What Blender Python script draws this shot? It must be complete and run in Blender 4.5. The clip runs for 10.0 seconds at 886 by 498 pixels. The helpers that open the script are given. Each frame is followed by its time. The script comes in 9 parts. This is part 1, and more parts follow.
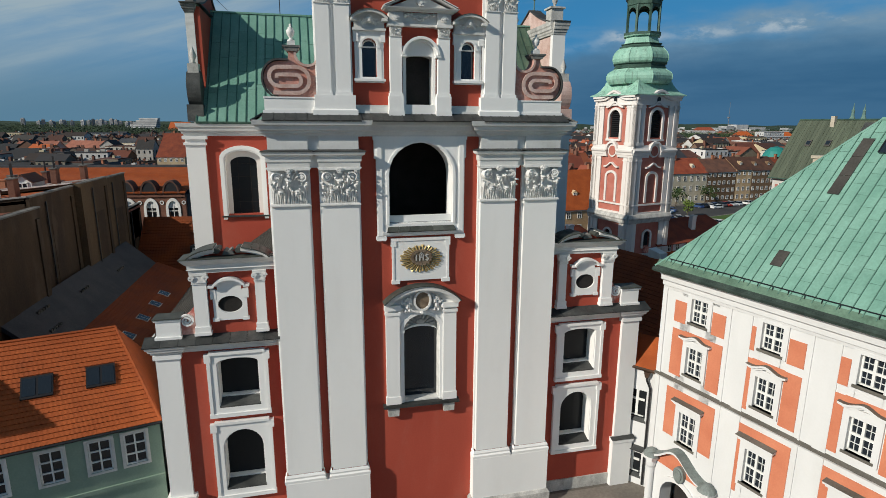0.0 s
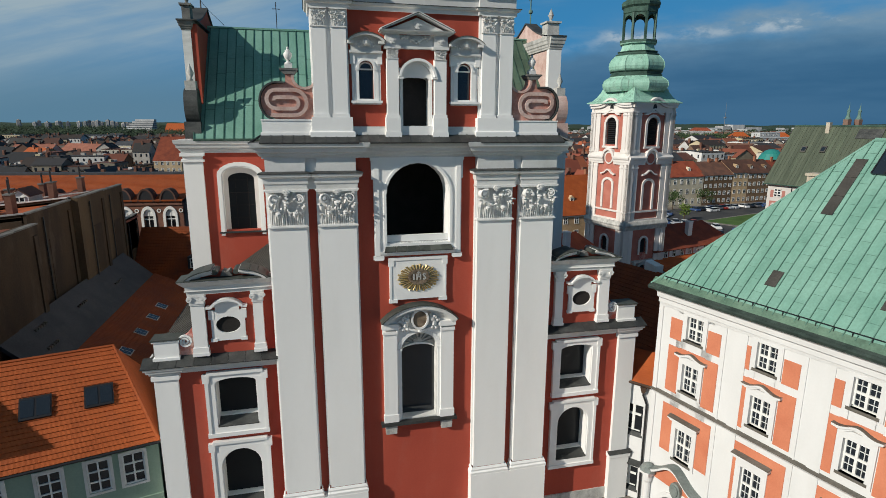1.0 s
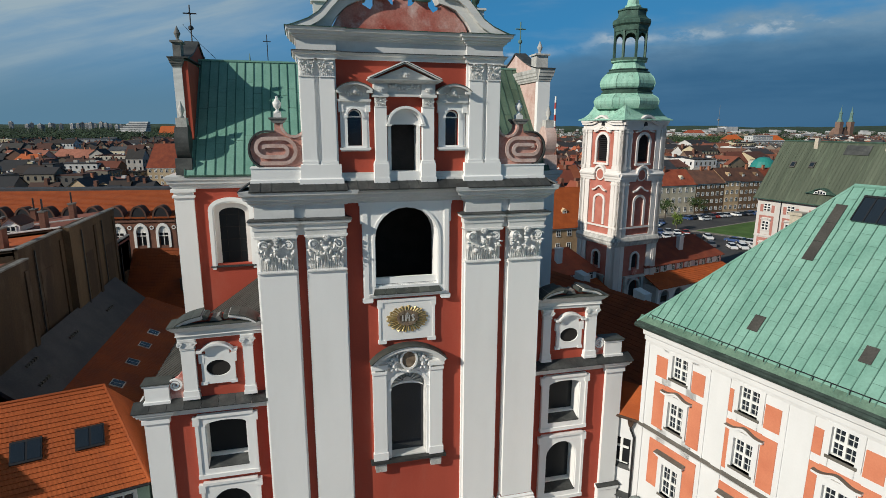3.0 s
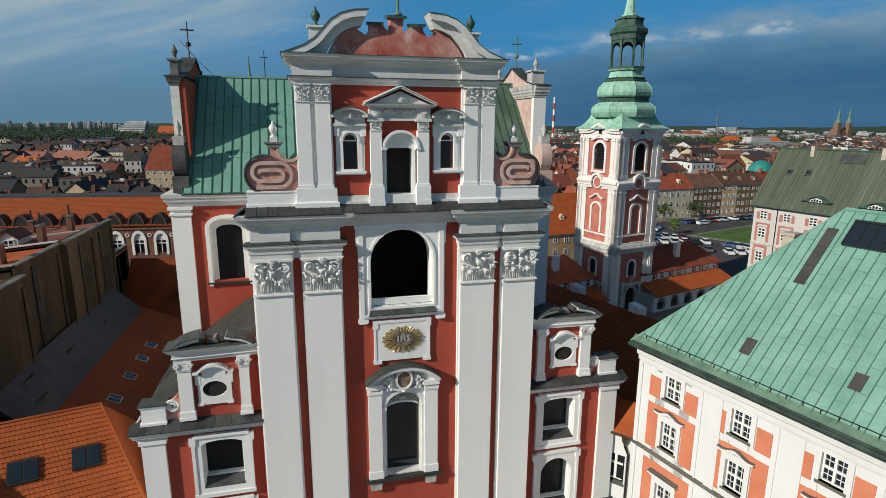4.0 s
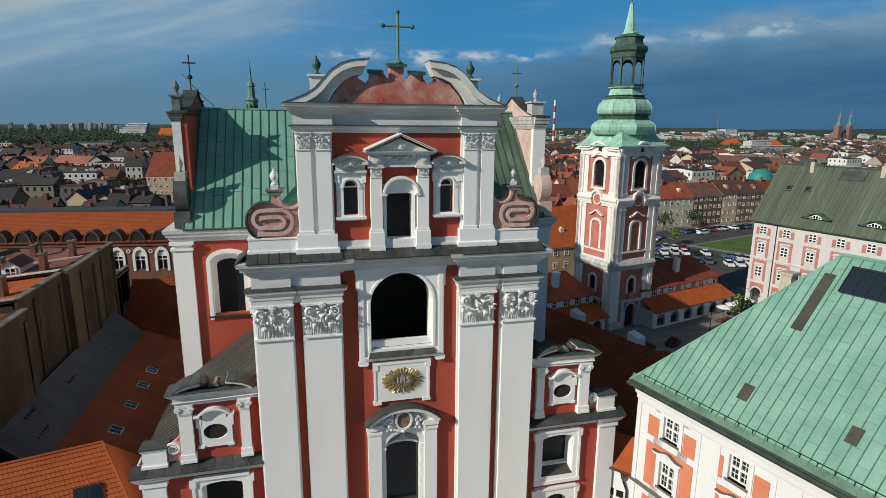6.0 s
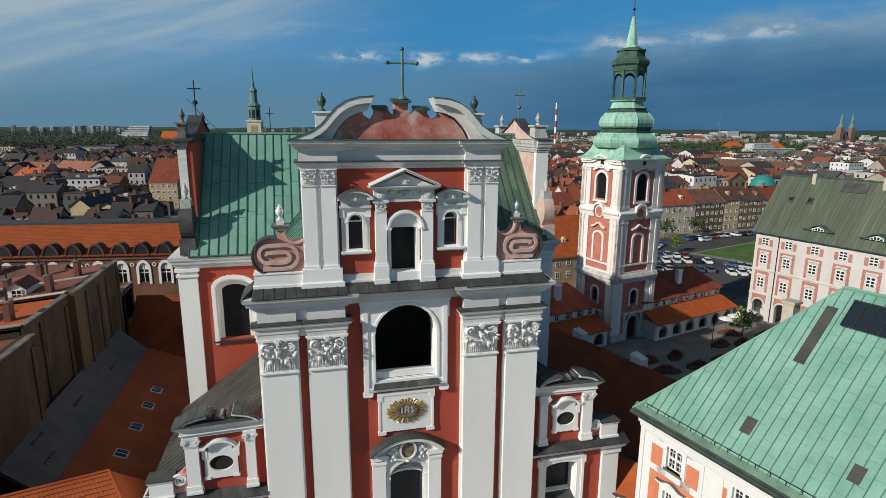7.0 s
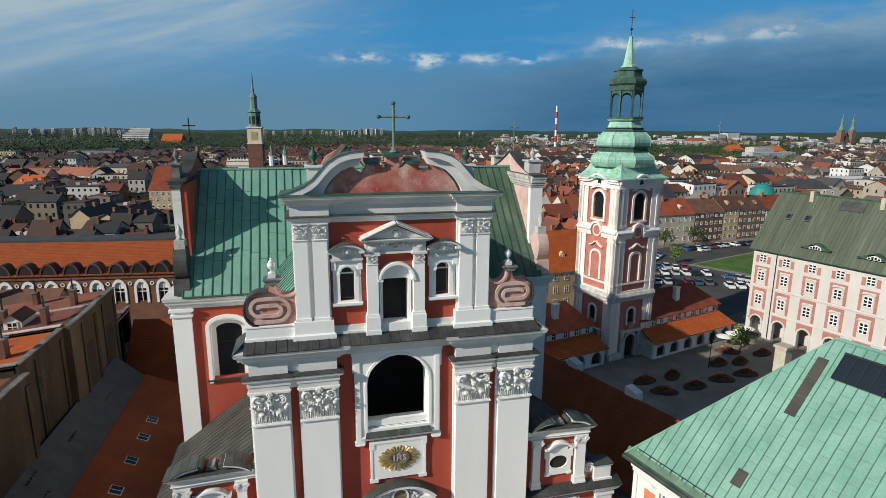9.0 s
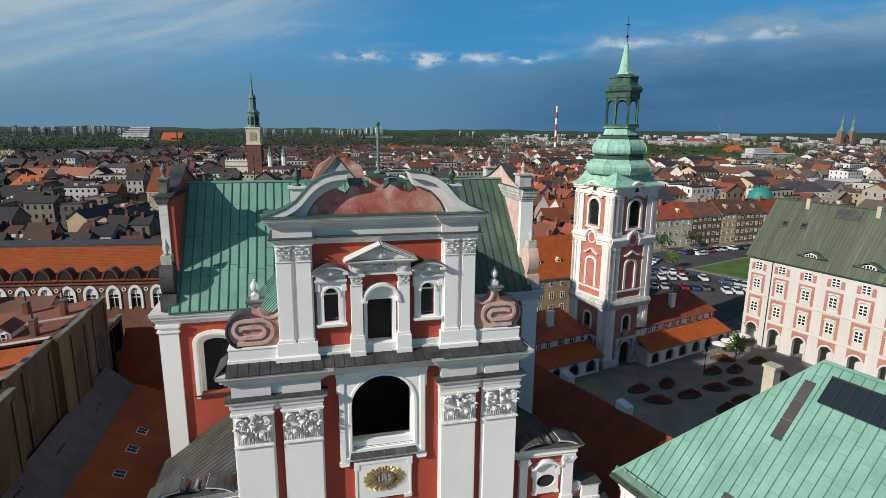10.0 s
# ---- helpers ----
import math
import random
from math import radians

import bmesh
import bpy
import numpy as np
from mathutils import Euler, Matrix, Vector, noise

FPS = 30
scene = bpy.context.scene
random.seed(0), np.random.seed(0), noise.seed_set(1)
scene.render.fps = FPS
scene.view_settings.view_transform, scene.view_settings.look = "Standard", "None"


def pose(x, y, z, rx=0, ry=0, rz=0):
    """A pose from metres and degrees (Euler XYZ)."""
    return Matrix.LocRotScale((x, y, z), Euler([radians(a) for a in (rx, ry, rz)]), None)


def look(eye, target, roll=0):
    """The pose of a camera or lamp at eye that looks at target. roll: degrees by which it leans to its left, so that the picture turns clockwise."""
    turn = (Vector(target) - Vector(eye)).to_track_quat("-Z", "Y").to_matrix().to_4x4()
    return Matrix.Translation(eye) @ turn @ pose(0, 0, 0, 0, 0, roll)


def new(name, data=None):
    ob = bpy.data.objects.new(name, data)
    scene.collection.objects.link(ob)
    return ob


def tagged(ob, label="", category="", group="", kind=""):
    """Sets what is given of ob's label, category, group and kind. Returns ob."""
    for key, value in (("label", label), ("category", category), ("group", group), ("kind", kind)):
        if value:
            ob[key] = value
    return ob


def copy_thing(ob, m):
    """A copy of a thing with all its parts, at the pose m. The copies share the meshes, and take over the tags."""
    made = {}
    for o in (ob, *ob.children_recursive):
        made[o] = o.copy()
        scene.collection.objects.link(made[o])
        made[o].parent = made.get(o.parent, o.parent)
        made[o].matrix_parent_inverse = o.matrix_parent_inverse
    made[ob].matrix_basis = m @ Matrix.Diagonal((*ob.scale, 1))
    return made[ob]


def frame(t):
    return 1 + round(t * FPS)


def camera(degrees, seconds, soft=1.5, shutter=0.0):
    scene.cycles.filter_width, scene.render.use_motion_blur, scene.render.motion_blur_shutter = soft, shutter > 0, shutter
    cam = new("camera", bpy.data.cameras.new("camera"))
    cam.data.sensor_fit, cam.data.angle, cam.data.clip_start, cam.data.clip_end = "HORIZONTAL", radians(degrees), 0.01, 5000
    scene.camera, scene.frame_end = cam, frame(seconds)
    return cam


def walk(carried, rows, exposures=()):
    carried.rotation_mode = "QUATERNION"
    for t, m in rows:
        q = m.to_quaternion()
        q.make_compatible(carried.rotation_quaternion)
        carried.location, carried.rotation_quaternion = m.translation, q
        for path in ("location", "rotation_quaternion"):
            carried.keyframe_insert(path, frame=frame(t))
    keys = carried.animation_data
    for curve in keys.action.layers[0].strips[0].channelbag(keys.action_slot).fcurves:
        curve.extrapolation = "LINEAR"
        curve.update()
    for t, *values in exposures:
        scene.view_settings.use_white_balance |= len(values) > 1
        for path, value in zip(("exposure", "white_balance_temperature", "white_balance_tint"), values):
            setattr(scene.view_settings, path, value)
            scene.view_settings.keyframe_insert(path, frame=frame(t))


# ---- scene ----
cam = camera(77.0, 10.0, soft=0.5)
PATH = [
    (0, (-6.839, -35.056, 27.997), (-6.389, -33.157, 27.56), 0.3),
    (0.5, (-6.857, -35.01, 28.59), (-6.404, -33.112, 28.152), 0.3),
    (1, (-6.806, -34.969, 29.247), (-6.347, -33.072, 28.811), 0.2),
    (1.5, (-6.681, -34.928, 29.928), (-6.213, -33.033, 29.493), 0.3),
    (2, (-6.566, -34.89, 30.599), (-6.094, -32.995, 30.168), 0.3),
    (2.5, (-6.444, -34.915, 31.26), (-5.97, -33.02, 30.829), 0.2),
    (4, (-6.096, -34.935, 33.414), (-5.616, -33.042, 32.981), 0.3),
    (4.5, (-5.939, -34.785, 34.123), (-5.458, -32.892, 33.694), 0.3),
    (5, (-5.892, -34.683, 34.686), (-5.412, -32.789, 34.258), 0.3),
    (5.5, (-5.923, -34.676, 35.288), (-5.442, -32.783, 34.857), 0.4),
    (7, (-6.091, -34.389, 38.142), (-5.618, -32.493, 37.719), 0.3),
    (7.5, (-6.151, -34.447, 39.035), (-5.674, -32.552, 38.606), 0.4),
    (8, (-6.032, -34.465, 39.879), (-5.549, -32.572, 39.45), 0.4),
    (8.5, (-5.822, -34.304, 40.576), (-5.347, -32.409, 40.149), 0.2),
    (9, (-5.404, -33.957, 41.258), (-4.933, -32.059, 40.839), 0.3),
    (9.5, (-4.94, -33.693, 41.862), (-4.47, -31.795, 41.441), 0.4),
    (10, (-4.377, -33.678, 42.552), (-3.906, -31.78, 42.13), 0.5),
]
walk(cam, [(t, look(eye, target, roll)) for t, eye, target, roll in PATH], [(0, -0.14), (4, -0.11), (7.5, -0.02), (10, 0.1)])

# ---- light and sky ----
SUN_EL, SUN_AZ = 27.5, 249.5          # degrees; azimuth clockwise from +y
world = bpy.data.worlds.new("sky")
scene.world = world
world.use_nodes = True


def build_sky(nt):
    nt.nodes.clear()
    N, L = nt.nodes.new, nt.links.new

    def mix(fac, a, b, blend="MIX"):
        n = N("ShaderNodeMix")
        n.data_type, n.blend_type = "RGBA", blend
        for slot, v in (("Factor", fac), ("A", a), ("B", b)):
            if isinstance(v, (tuple, float)):
                n.inputs[slot].default_value = v
            else:
                L(v, n.inputs[slot])
        return n.outputs["Result"]

    def math_(op, a, b):
        n = N("ShaderNodeMath")
        n.operation = op
        for i, v in enumerate((a, b)):
            if isinstance(v, float):
                n.inputs[i].default_value = v
            else:
                L(v, n.inputs[i])
        return n.outputs[0]

    def step(v, a, b, c=0.0, d=1.0):
        n = N("ShaderNodeMapRange")
        n.interpolation_type = "SMOOTHSTEP"
        for i, q in zip((1, 2, 3, 4), (a, b, c, d)):
            n.inputs[i].default_value = q
        L(v, n.inputs[0])
        return n.outputs[0]

    def bump(v, centre, width):
        """A soft bell round a value."""
        d = math_("DIVIDE", math_("SUBTRACT", v, centre), width)
        return math_("POWER", 2.718, math_("MULTIPLY", math_("MULTIPLY", d, d), -1.0))

    def total(*terms):
        out_ = terms[0]
        for q in terms[1:]:
            out_ = math_("ADD", out_, q)
        return out_

    def clouds(a, b, ka, kb, seed, detail, lo, hi, rough=0.58):
        """Cloud noise over two angles, stretched by ka and kb."""
        cb, n = N("ShaderNodeCombineXYZ"), N("ShaderNodeTexNoise")
        L(math_("MULTIPLY", a, ka), cb.inputs[0])
        L(math_("MULTIPLY", b, kb), cb.inputs[1])
        cb.inputs[2].default_value = seed
        n.inputs["Scale"].default_value, n.inputs["Detail"].default_value, n.inputs["Roughness"].default_value = 1.0, detail, rough
        L(cb.outputs[0], n.inputs["Vector"])
        return step(n.outputs[0], lo, hi)

    out, bg, sky = N("ShaderNodeOutputWorld"), N("ShaderNodeBackground"), N("ShaderNodeTexSky")
    sky.sky_type, sky.sun_disc = "NISHITA", False
    sky.sun_elevation, sky.sun_rotation = radians(SUN_EL), radians(SUN_AZ)
    sky.air_density, sky.dust_density, sky.ozone_density = 1.0, 0.3, 3.0
    co, sep = N("ShaderNodeTexCoord"), N("ShaderNodeSeparateXYZ")
    L(co.outputs["Generated"], sep.inputs[0])
    z = sep.outputs["Z"]
    u = math_("MULTIPLY", math_("ARCTAN2", sep.outputs["X"], sep.outputs["Y"]), 57.2958)      # degrees east of the y axis
    e = math_("MULTIPLY", math_("ARCSINE", z, 0.0), 57.2958)                                  # degrees over the horizon
    base = mix(1.0, sky.outputs[0], SKY_TINT, "MULTIPLY")
    col = mix(step(e, 5.0, 30.0, 0.85, 0.0), base, BLUE)
    # steel-blue haze that thickens towards the horizon
    col = mix(math_("MULTIPLY", step(e, 1.0, 9.5, 0.95, 0.0), step(u, -2.0, 30.0, 1.0, 0.55)), col, HAZE)
    # thin veil in the west, drawn out in streaks that rise to the right
    slant = math_("SUBTRACT", e, math_("MULTIPLY", math_("ADD", u, 23.0), 0.30))
    streaks = clouds(u, slant, 0.07, 0.55, 1.3, 7.0, 0.34, 0.68)
    west = step(u, -8.0, 15.0, 1.0, 0.0)
    veil = math_("MULTIPLY", total(math_("MULTIPLY", bump(slant, 5.3, 1.5), 0.42), math_("MULTIPLY", bump(slant, 9.0, 1.7), 0.75), math_("MULTIPLY", step(math_("ADD", slant, math_("MULTIPLY", math_("ADD", u, 23.0), 0.17)), 0.5, 7.0), 0.46)), math_("ADD", math_("MULTIPLY", streaks, 0.45), 0.52))
    col = mix(math_("MINIMUM", math_("MULTIPLY", veil, west), 0.9), col, VEIL)
    wisps = clouds(u, e, 0.09, 0.5, 5.1, 8.0, 0.5, 0.74)
    col = mix(math_("MULTIPLY", math_("MULTIPLY", wisps, step(e, 4.5, 9.0)), step(u, -12.0, 22.0, 0.35, 0.14)), col, VEIL)
    # rain bank in the east with a ragged upper edge
    rag = clouds(u, e, 0.22, 0.5, 2.2, 7.0, 0.2, 0.8)
    edge = math_("SUBTRACT", math_("ADD", e, math_("MULTIPLY", rag, -1.1)), total(step(u, 22.0, 30.0, 6.0, 7.1), step(u, 33.0, 42.0, 0.0, 0.6)))
    east = step(u, -6.0, 24.0)
    bank = math_("MULTIPLY", step(edge, -1.6, 0.35, 1.0, 0.0), east)
    murk = clouds(u, e, 0.06, 0.42, 8.7, 6.0, 0.35, 0.7)
    tone = mix(math_("ADD", step(edge, -5.5, 0.0, 0.0, 0.65), math_("MULTIPLY", murk, 0.3)), mix(step(u, 6.0, 34.0), BANK_WEST, BANK_EAST), BANK_TOP)
    col = mix(math_("MULTIPLY", bank, 0.92), col, tone)
    # grey billows over the bank in the far east
    billow = clouds(u, e, 0.11, 0.33, 3.9, 8.0, 0.30, 0.64)
    col = mix(math_("MULTIPLY", math_("MULTIPLY", math_("MULTIPLY", billow, bump(edge, 0.2, 1.35)), step(u, 24.0, 36.0)), 0.9), col, BILLOW)
    # sunlit heads along the edge of the bank
    heads = clouds(u, e, 0.55, 1.0, 6.4, 9.0, 0.40, 0.60)
    spots = total(math_("MULTIPLY", bump(u, 5.6, 2.2), 0.9), bump(u, 12.4, 1.3), math_("MULTIPLY", bump(u, 17.4, 1.4), 0.7), math_("MULTIPLY", bump(u, 22.0, 2.0), 0.8), bump(u, 31.2, 2.6), math_("MULTIPLY", bump(u, 37.5, 2.5), 0.5), math_("MULTIPLY", bump(u, 44.0, 4.0), 0.9), math_("MULTIPLY", bump(u, 14.0, 9.0), 0.4))
    rim = bump(edge, 0.15, 0.42)
    col = mix(math_("MINIMUM", math_("MULTIPLY", math_("MULTIPLY", rim, heads), math_("MULTIPLY", spots, 0.95)), 0.95), col, CLOUD)
    L(col, bg.inputs[0])
    bg.inputs[1].default_value = SKY_STRENGTH
    L(bg.outputs[0], out.inputs[0])


SKY_STRENGTH = 0.085
SKY_TINT = (0.35, 0.60, 0.68, 1)
BLUE = (0.42, 2.9, 6.3, 1)
HAZE = (1.35, 2.75, 3.95, 1)
VEIL = (4.3, 5.5, 6.1, 1)
BANK_WEST = (1.05, 2.5, 4.0, 1)
BANK_TOP = (1.2, 2.7, 4.35, 1)
BANK_EAST = (0.38, 1.36, 2.75, 1)
BILLOW = (2.5, 3.8, 4.9, 1)
CLOUD = (5.6, 6.6, 7.3, 1)
build_sky(world.node_tree)
sun = new("sun", bpy.data.lights.new("sun", "SUN"))
sun.data.energy, sun.data.angle, sun.data.color = 4.6, radians(0.6), (1.0, 0.942, 0.835)
az, el = radians(SUN_AZ), radians(SUN_EL)
sun.matrix_world = look((math.sin(az) * math.cos(el) * 200, math.cos(az) * math.cos(el) * 200, math.sin(el) * 200), (0, 0, 0))


# ---- materials ----
def surf(name, c1, c2, rough=0.8, scale=1.2, fine=14.0, bump=0.15, metal=0.0, stain=None, amount=0.35, stretch=(1, 1, 1), each=0.0, spec=0.3, grain=0.35, turn=0.0):
    """Plaster, tile, metal: broad variation from c1 to c2, fine grain, stains drawn out by stretch, and a shade of its own for each object."""
    m = bpy.data.materials.new(name)
    m.use_nodes = True
    nt = m.node_tree
    N, L = nt.nodes.new, nt.links.new
    p = nt.nodes["Principled BSDF"]
    p.inputs["Metallic"].default_value = metal
    p.inputs["Specular IOR Level"].default_value = spec
    geo = N("ShaderNodeNewGeometry")
    mp = N("ShaderNodeMapping")
    mp.vector_type = "TEXTURE"
    mp.inputs["Rotation"].default_value = (0, 0, radians(turn))
    mp.inputs["Scale"].default_value = [1 / q for q in stretch]
    L(geo.outputs["Position"], mp.inputs[0])
    a, b = N("ShaderNodeTexNoise"), N("ShaderNodeTexNoise")
    a.inputs["Scale"].default_value, a.inputs["Detail"].default_value = scale, 5
    b.inputs["Scale"].default_value, b.inputs["Detail"].default_value = fine, 4
    L(mp.outputs[0], a.inputs["Vector"])
    L(geo.outputs["Position"], b.inputs["Vector"])
    ramp = N("ShaderNodeValToRGB")
    ramp.color_ramp.elements[0].position, ramp.color_ramp.elements[1].position = 0.32, 0.68
    ramp.color_ramp.elements[0].color, ramp.color_ramp.elements[1].color = (*c1, 1), (*c2, 1)
    L(a.outputs[0], ramp.inputs[0])
    col = ramp.outputs[0]
    g = N("ShaderNodeMix")
    g.data_type, g.blend_type = "RGBA", "OVERLAY"
    g.inputs["Factor"].default_value = grain
    L(col, g.inputs["A"])
    L(b.outputs[0], g.inputs["B"])
    col = g.outputs["Result"]
    if stain:
        s, sr, sm = N("ShaderNodeTexNoise"), N("ShaderNodeValToRGB"), N("ShaderNodeMix")
        s.inputs["Scale"].default_value, s.inputs["Detail"].default_value = scale * 1.7, 8
        s.inputs["Roughness"].default_value = 0.65
        L(mp.outputs[0], s.inputs["Vector"])
        sr.color_ramp.elements[0].position, sr.color_ramp.elements[1].position = 0.52, 0.74
        L(s.outputs[0], sr.inputs[0])
        k = N("ShaderNodeMath")
        k.operation = "MULTIPLY"
        k.inputs[1].default_value = amount
        L(sr.outputs[0], k.inputs[0])
        sm.data_type = "RGBA"
        L(k.outputs[0], sm.inputs["Factor"])
        L(col, sm.inputs["A"])
        sm.inputs["B"].default_value = (*stain, 1)
        col = sm.outputs["Result"]
    if each:
        info, mr, hs = N("ShaderNodeObjectInfo"), N("ShaderNodeMapRange"), N("ShaderNodeHueSaturation")
        mr.inputs[3].default_value, mr.inputs[4].default_value = 1 - each, 1 + each
        L(info.outputs["Random"], mr.inputs[0])
        L(mr.outputs[0], hs.inputs["Value"])
        L(col, hs.inputs["Color"])
        col = hs.outputs[0]
    L(col, p.inputs["Base Color"])
    rr = N("ShaderNodeMapRange")
    rr.inputs[3].default_value, rr.inputs[4].default_value = max(rough - 0.12, 0.03), min(rough + 0.12, 1)
    L(a.outputs[0], rr.inputs[0])
    L(rr.outputs[0], p.inputs["Roughness"])
    if bump:
        bp = N("ShaderNodeBump")
        bp.inputs["Strength"].default_value, bp.inputs["Distance"].default_value = bump, 0.03
        L(b.outputs[0], bp.inputs["Height"])
        L(bp.outputs[0], p.inputs["Normal"])
    return m


def plain(name, c, rough=0.5, metal=0.0, spec=0.5):
    m = bpy.data.materials.new(name)
    m.use_nodes = True
    p = m.node_tree.nodes["Principled BSDF"]
    p.inputs["Base Color"].default_value = (*c, 1)
    p.inputs["Roughness"].default_value, p.inputs["Metallic"].default_value = rough, metal
    p.inputs["Specular IOR Level"].default_value = spec
    return m


RED = surf("red_plaster", (0.365, 0.060, 0.036), (0.43, 0.080, 0.048), 0.85, 0.35, 9, 0.05, grain=0.1, stain=(0.42, 0.13, 0.09), amount=0.35, stretch=(1, 1, 0.5))
WHITE = surf("white_render", (0.785, 0.782, 0.76), (0.835, 0.832, 0.81), 0.8, 0.25, 5, 0.02, grain=0.05, stain=(0.60, 0.59, 0.56), amount=0.16, stretch=(1.4, 1.4, 0.35))
STONE = surf("weathered_stucco", (0.36, 0.355, 0.335), (0.58, 0.57, 0.535), 0.85, 1.1, 10, 0.2, stain=(0.13, 0.125, 0.11), amount=0.6, stretch=(1, 1, 0.6))
PINK = surf("faded_pink_plaster", (0.38, 0.062, 0.04), (0.62, 0.36, 0.30), 0.85, 0.5, 9, 0.2, stain=(0.72, 0.58, 0.53), amount=0.9)
SHEET = surf("grey_sheet_cover", (0.12, 0.112, 0.095), (0.17, 0.158, 0.135), 0.6, 0.6, 8, 0.15, 0.2, each=0.12)
# white greyed by weathering and by cornice shade put into the colour
DULLW = surf("weathered_shaded_white_render", (0.56, 0.565, 0.55), (0.67, 0.67, 0.655), 0.82, 0.5, 7, 0.05, grain=0.1, stain=(0.36, 0.355, 0.33), amount=0.35, stretch=(0.8, 0.8, 0.8))
WORN = surf("worn_white_stucco", (0.60, 0.60, 0.575), (0.74, 0.735, 0.71), 0.82, 0.7, 8, 0.06, grain=0.1, stain=(0.30, 0.295, 0.27), amount=0.4, stretch=(0.5, 0.5, 2.2))
TOWERW = surf("cream_tower_render", (0.70, 0.655, 0.615), (0.77, 0.73, 0.69), 0.8, 0.4, 7, 0.03, grain=0.06, stain=(0.55, 0.50, 0.46), amount=0.3, stretch=(1.4, 1.4, 0.35))
DARKGLASS = plain("dim_window_glass", (0.014, 0.016, 0.018), 0.3, 0.0, 0.2)
RUSTY = surf("rusty_sheet", (0.045, 0.026, 0.017), (0.09, 0.05, 0.03), 0.7, 0.8, 8, 0.15)
COVER = surf("grey_green_sheet_cover", (0.055, 0.062, 0.055), (0.10, 0.108, 0.095), 0.6, 0.8, 8, 0.15, 0.2, stain=(0.17, 0.175, 0.155), amount=0.5, each=0.2)
SEAM_L = surf("pale_seam_copper", (0.075, 0.165, 0.13), (0.11, 0.22, 0.175), 0.6, 0.8, 8, 0.1)
STRIP = surf("stained_eave_copper", (0.085, 0.155, 0.11), (0.14, 0.23, 0.165), 0.6, 0.9, 8, 0.15, stain=(0.05, 0.075, 0.055), amount=0.5)
EAVE = surf("dark_eave_sheet", (0.022, 0.036, 0.03), (0.045, 0.065, 0.055), 0.6, 0.8, 8, 0.15, 0.1, stain=(0.09, 0.15, 0.12), amount=0.4)
CARVED = surf("carved_white_stucco", (0.66, 0.655, 0.63), (0.80, 0.795, 0.77), 0.85, 1.6, 12, 0.15, stain=(0.34, 0.33, 0.30), amount=0.4)
LEAD = surf("lead_sheet", (0.035, 0.038, 0.038), (0.075, 0.078, 0.075), 0.6, 0.9, 8, 0.2, 0.2, stain=(0.16, 0.155, 0.14), amount=0.4, each=0.22)
ZINC = surf("brown_grey_sheet", (0.055, 0.053, 0.047), (0.095, 0.09, 0.08), 0.6, 0.6, 8, 0.15, 0.2, each=0.12)
COPPER = surf("copper_patina", (0.14, 0.295, 0.232), (0.205, 0.38, 0.308), 0.6, 0.5, 7, 0.15, 0.0, stain=(0.09, 0.20, 0.16), amount=0.35, each=0.045, stretch=(1, 1, 0.6), grain=0.2)
SEAM = surf("seam_copper", (0.045, 0.115, 0.09), (0.075, 0.17, 0.13), 0.6, 0.8, 8, 0.1)
COPPER_D = surf("dark_copper", (0.035, 0.07, 0.055), (0.07, 0.13, 0.10), 0.55, 0.8, 8, 0.2, 0.2, stain=(0.15, 0.30, 0.23), amount=0.4)
COPPER_G = surf("greygreen_copper", (0.068, 0.083, 0.058), (0.105, 0.125, 0.088), 0.6, 0.8, 8, 0.15, 0.1, stain=(0.18, 0.225, 0.15), amount=0.7, stretch=(1.0, 0.07, 0.07), turn=-77.5)
GOLD = surf("old_gilding", (0.42, 0.31, 0.13), (0.58, 0.45, 0.22), 0.45, 3, 20, 0.3, 0.45, stain=(0.14, 0.10, 0.05), amount=0.5)
IRON = plain("dark_iron", (0.035, 0.035, 0.038), 0.5, 0.6)
GLASS = plain("dark_window_glass", (0.012, 0.018, 0.026), 0.08, 0.0, 0.7)
# near-black base colour paints in the shade inside openings
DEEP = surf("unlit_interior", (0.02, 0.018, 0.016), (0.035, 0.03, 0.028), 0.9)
FRAME = plain("white_window_paint", (0.74, 0.74, 0.71), 0.5)
TILE = surf("orange_roof_tile", (0.31, 0.067, 0.015), (0.41, 0.095, 0.023), 0.8, 0.7, 12, 0.3, stain=(0.26, 0.07, 0.03), amount=0.4, each=0.15)
TILE_R = surf("red_roof_tile", (0.19, 0.042, 0.022), (0.30, 0.072, 0.034), 0.85, 0.5, 10, 0.3, stain=(0.14, 0.05, 0.035), amount=0.5, each=0.22)
TILE_B = surf("brown_roof_tile", (0.085, 0.045, 0.033), (0.15, 0.07, 0.046), 0.85, 0.5, 10, 0.3, stain=(0.08, 0.05, 0.04), amount=0.5, each=0.25)
FELT = surf("dark_roof_felt", (0.032, 0.036, 0.042), (0.06, 0.062, 0.068), 0.8, 0.4, 8, 0.2, stain=(0.10, 0.095, 0.09), amount=0.35, each=0.3)
SALMON = surf("salmon_panel", (0.52, 0.168, 0.09), (0.60, 0.218, 0.12), 0.85, 0.6, 10, 0.1, grain=0.12)
ROSE = surf("rose_panel", (0.36, 0.15, 0.125), (0.44, 0.20, 0.168), 0.85, 0.6, 10, 0.1, grain=0.12)
LIME = surf("bright_limewash", (0.63, 0.63, 0.622), (0.68, 0.68, 0.672), 0.8, 0.4, 8, 0.04, grain=0.06, stain=(0.56, 0.55, 0.51), amount=0.25, stretch=(1.3, 1.3, 0.4))
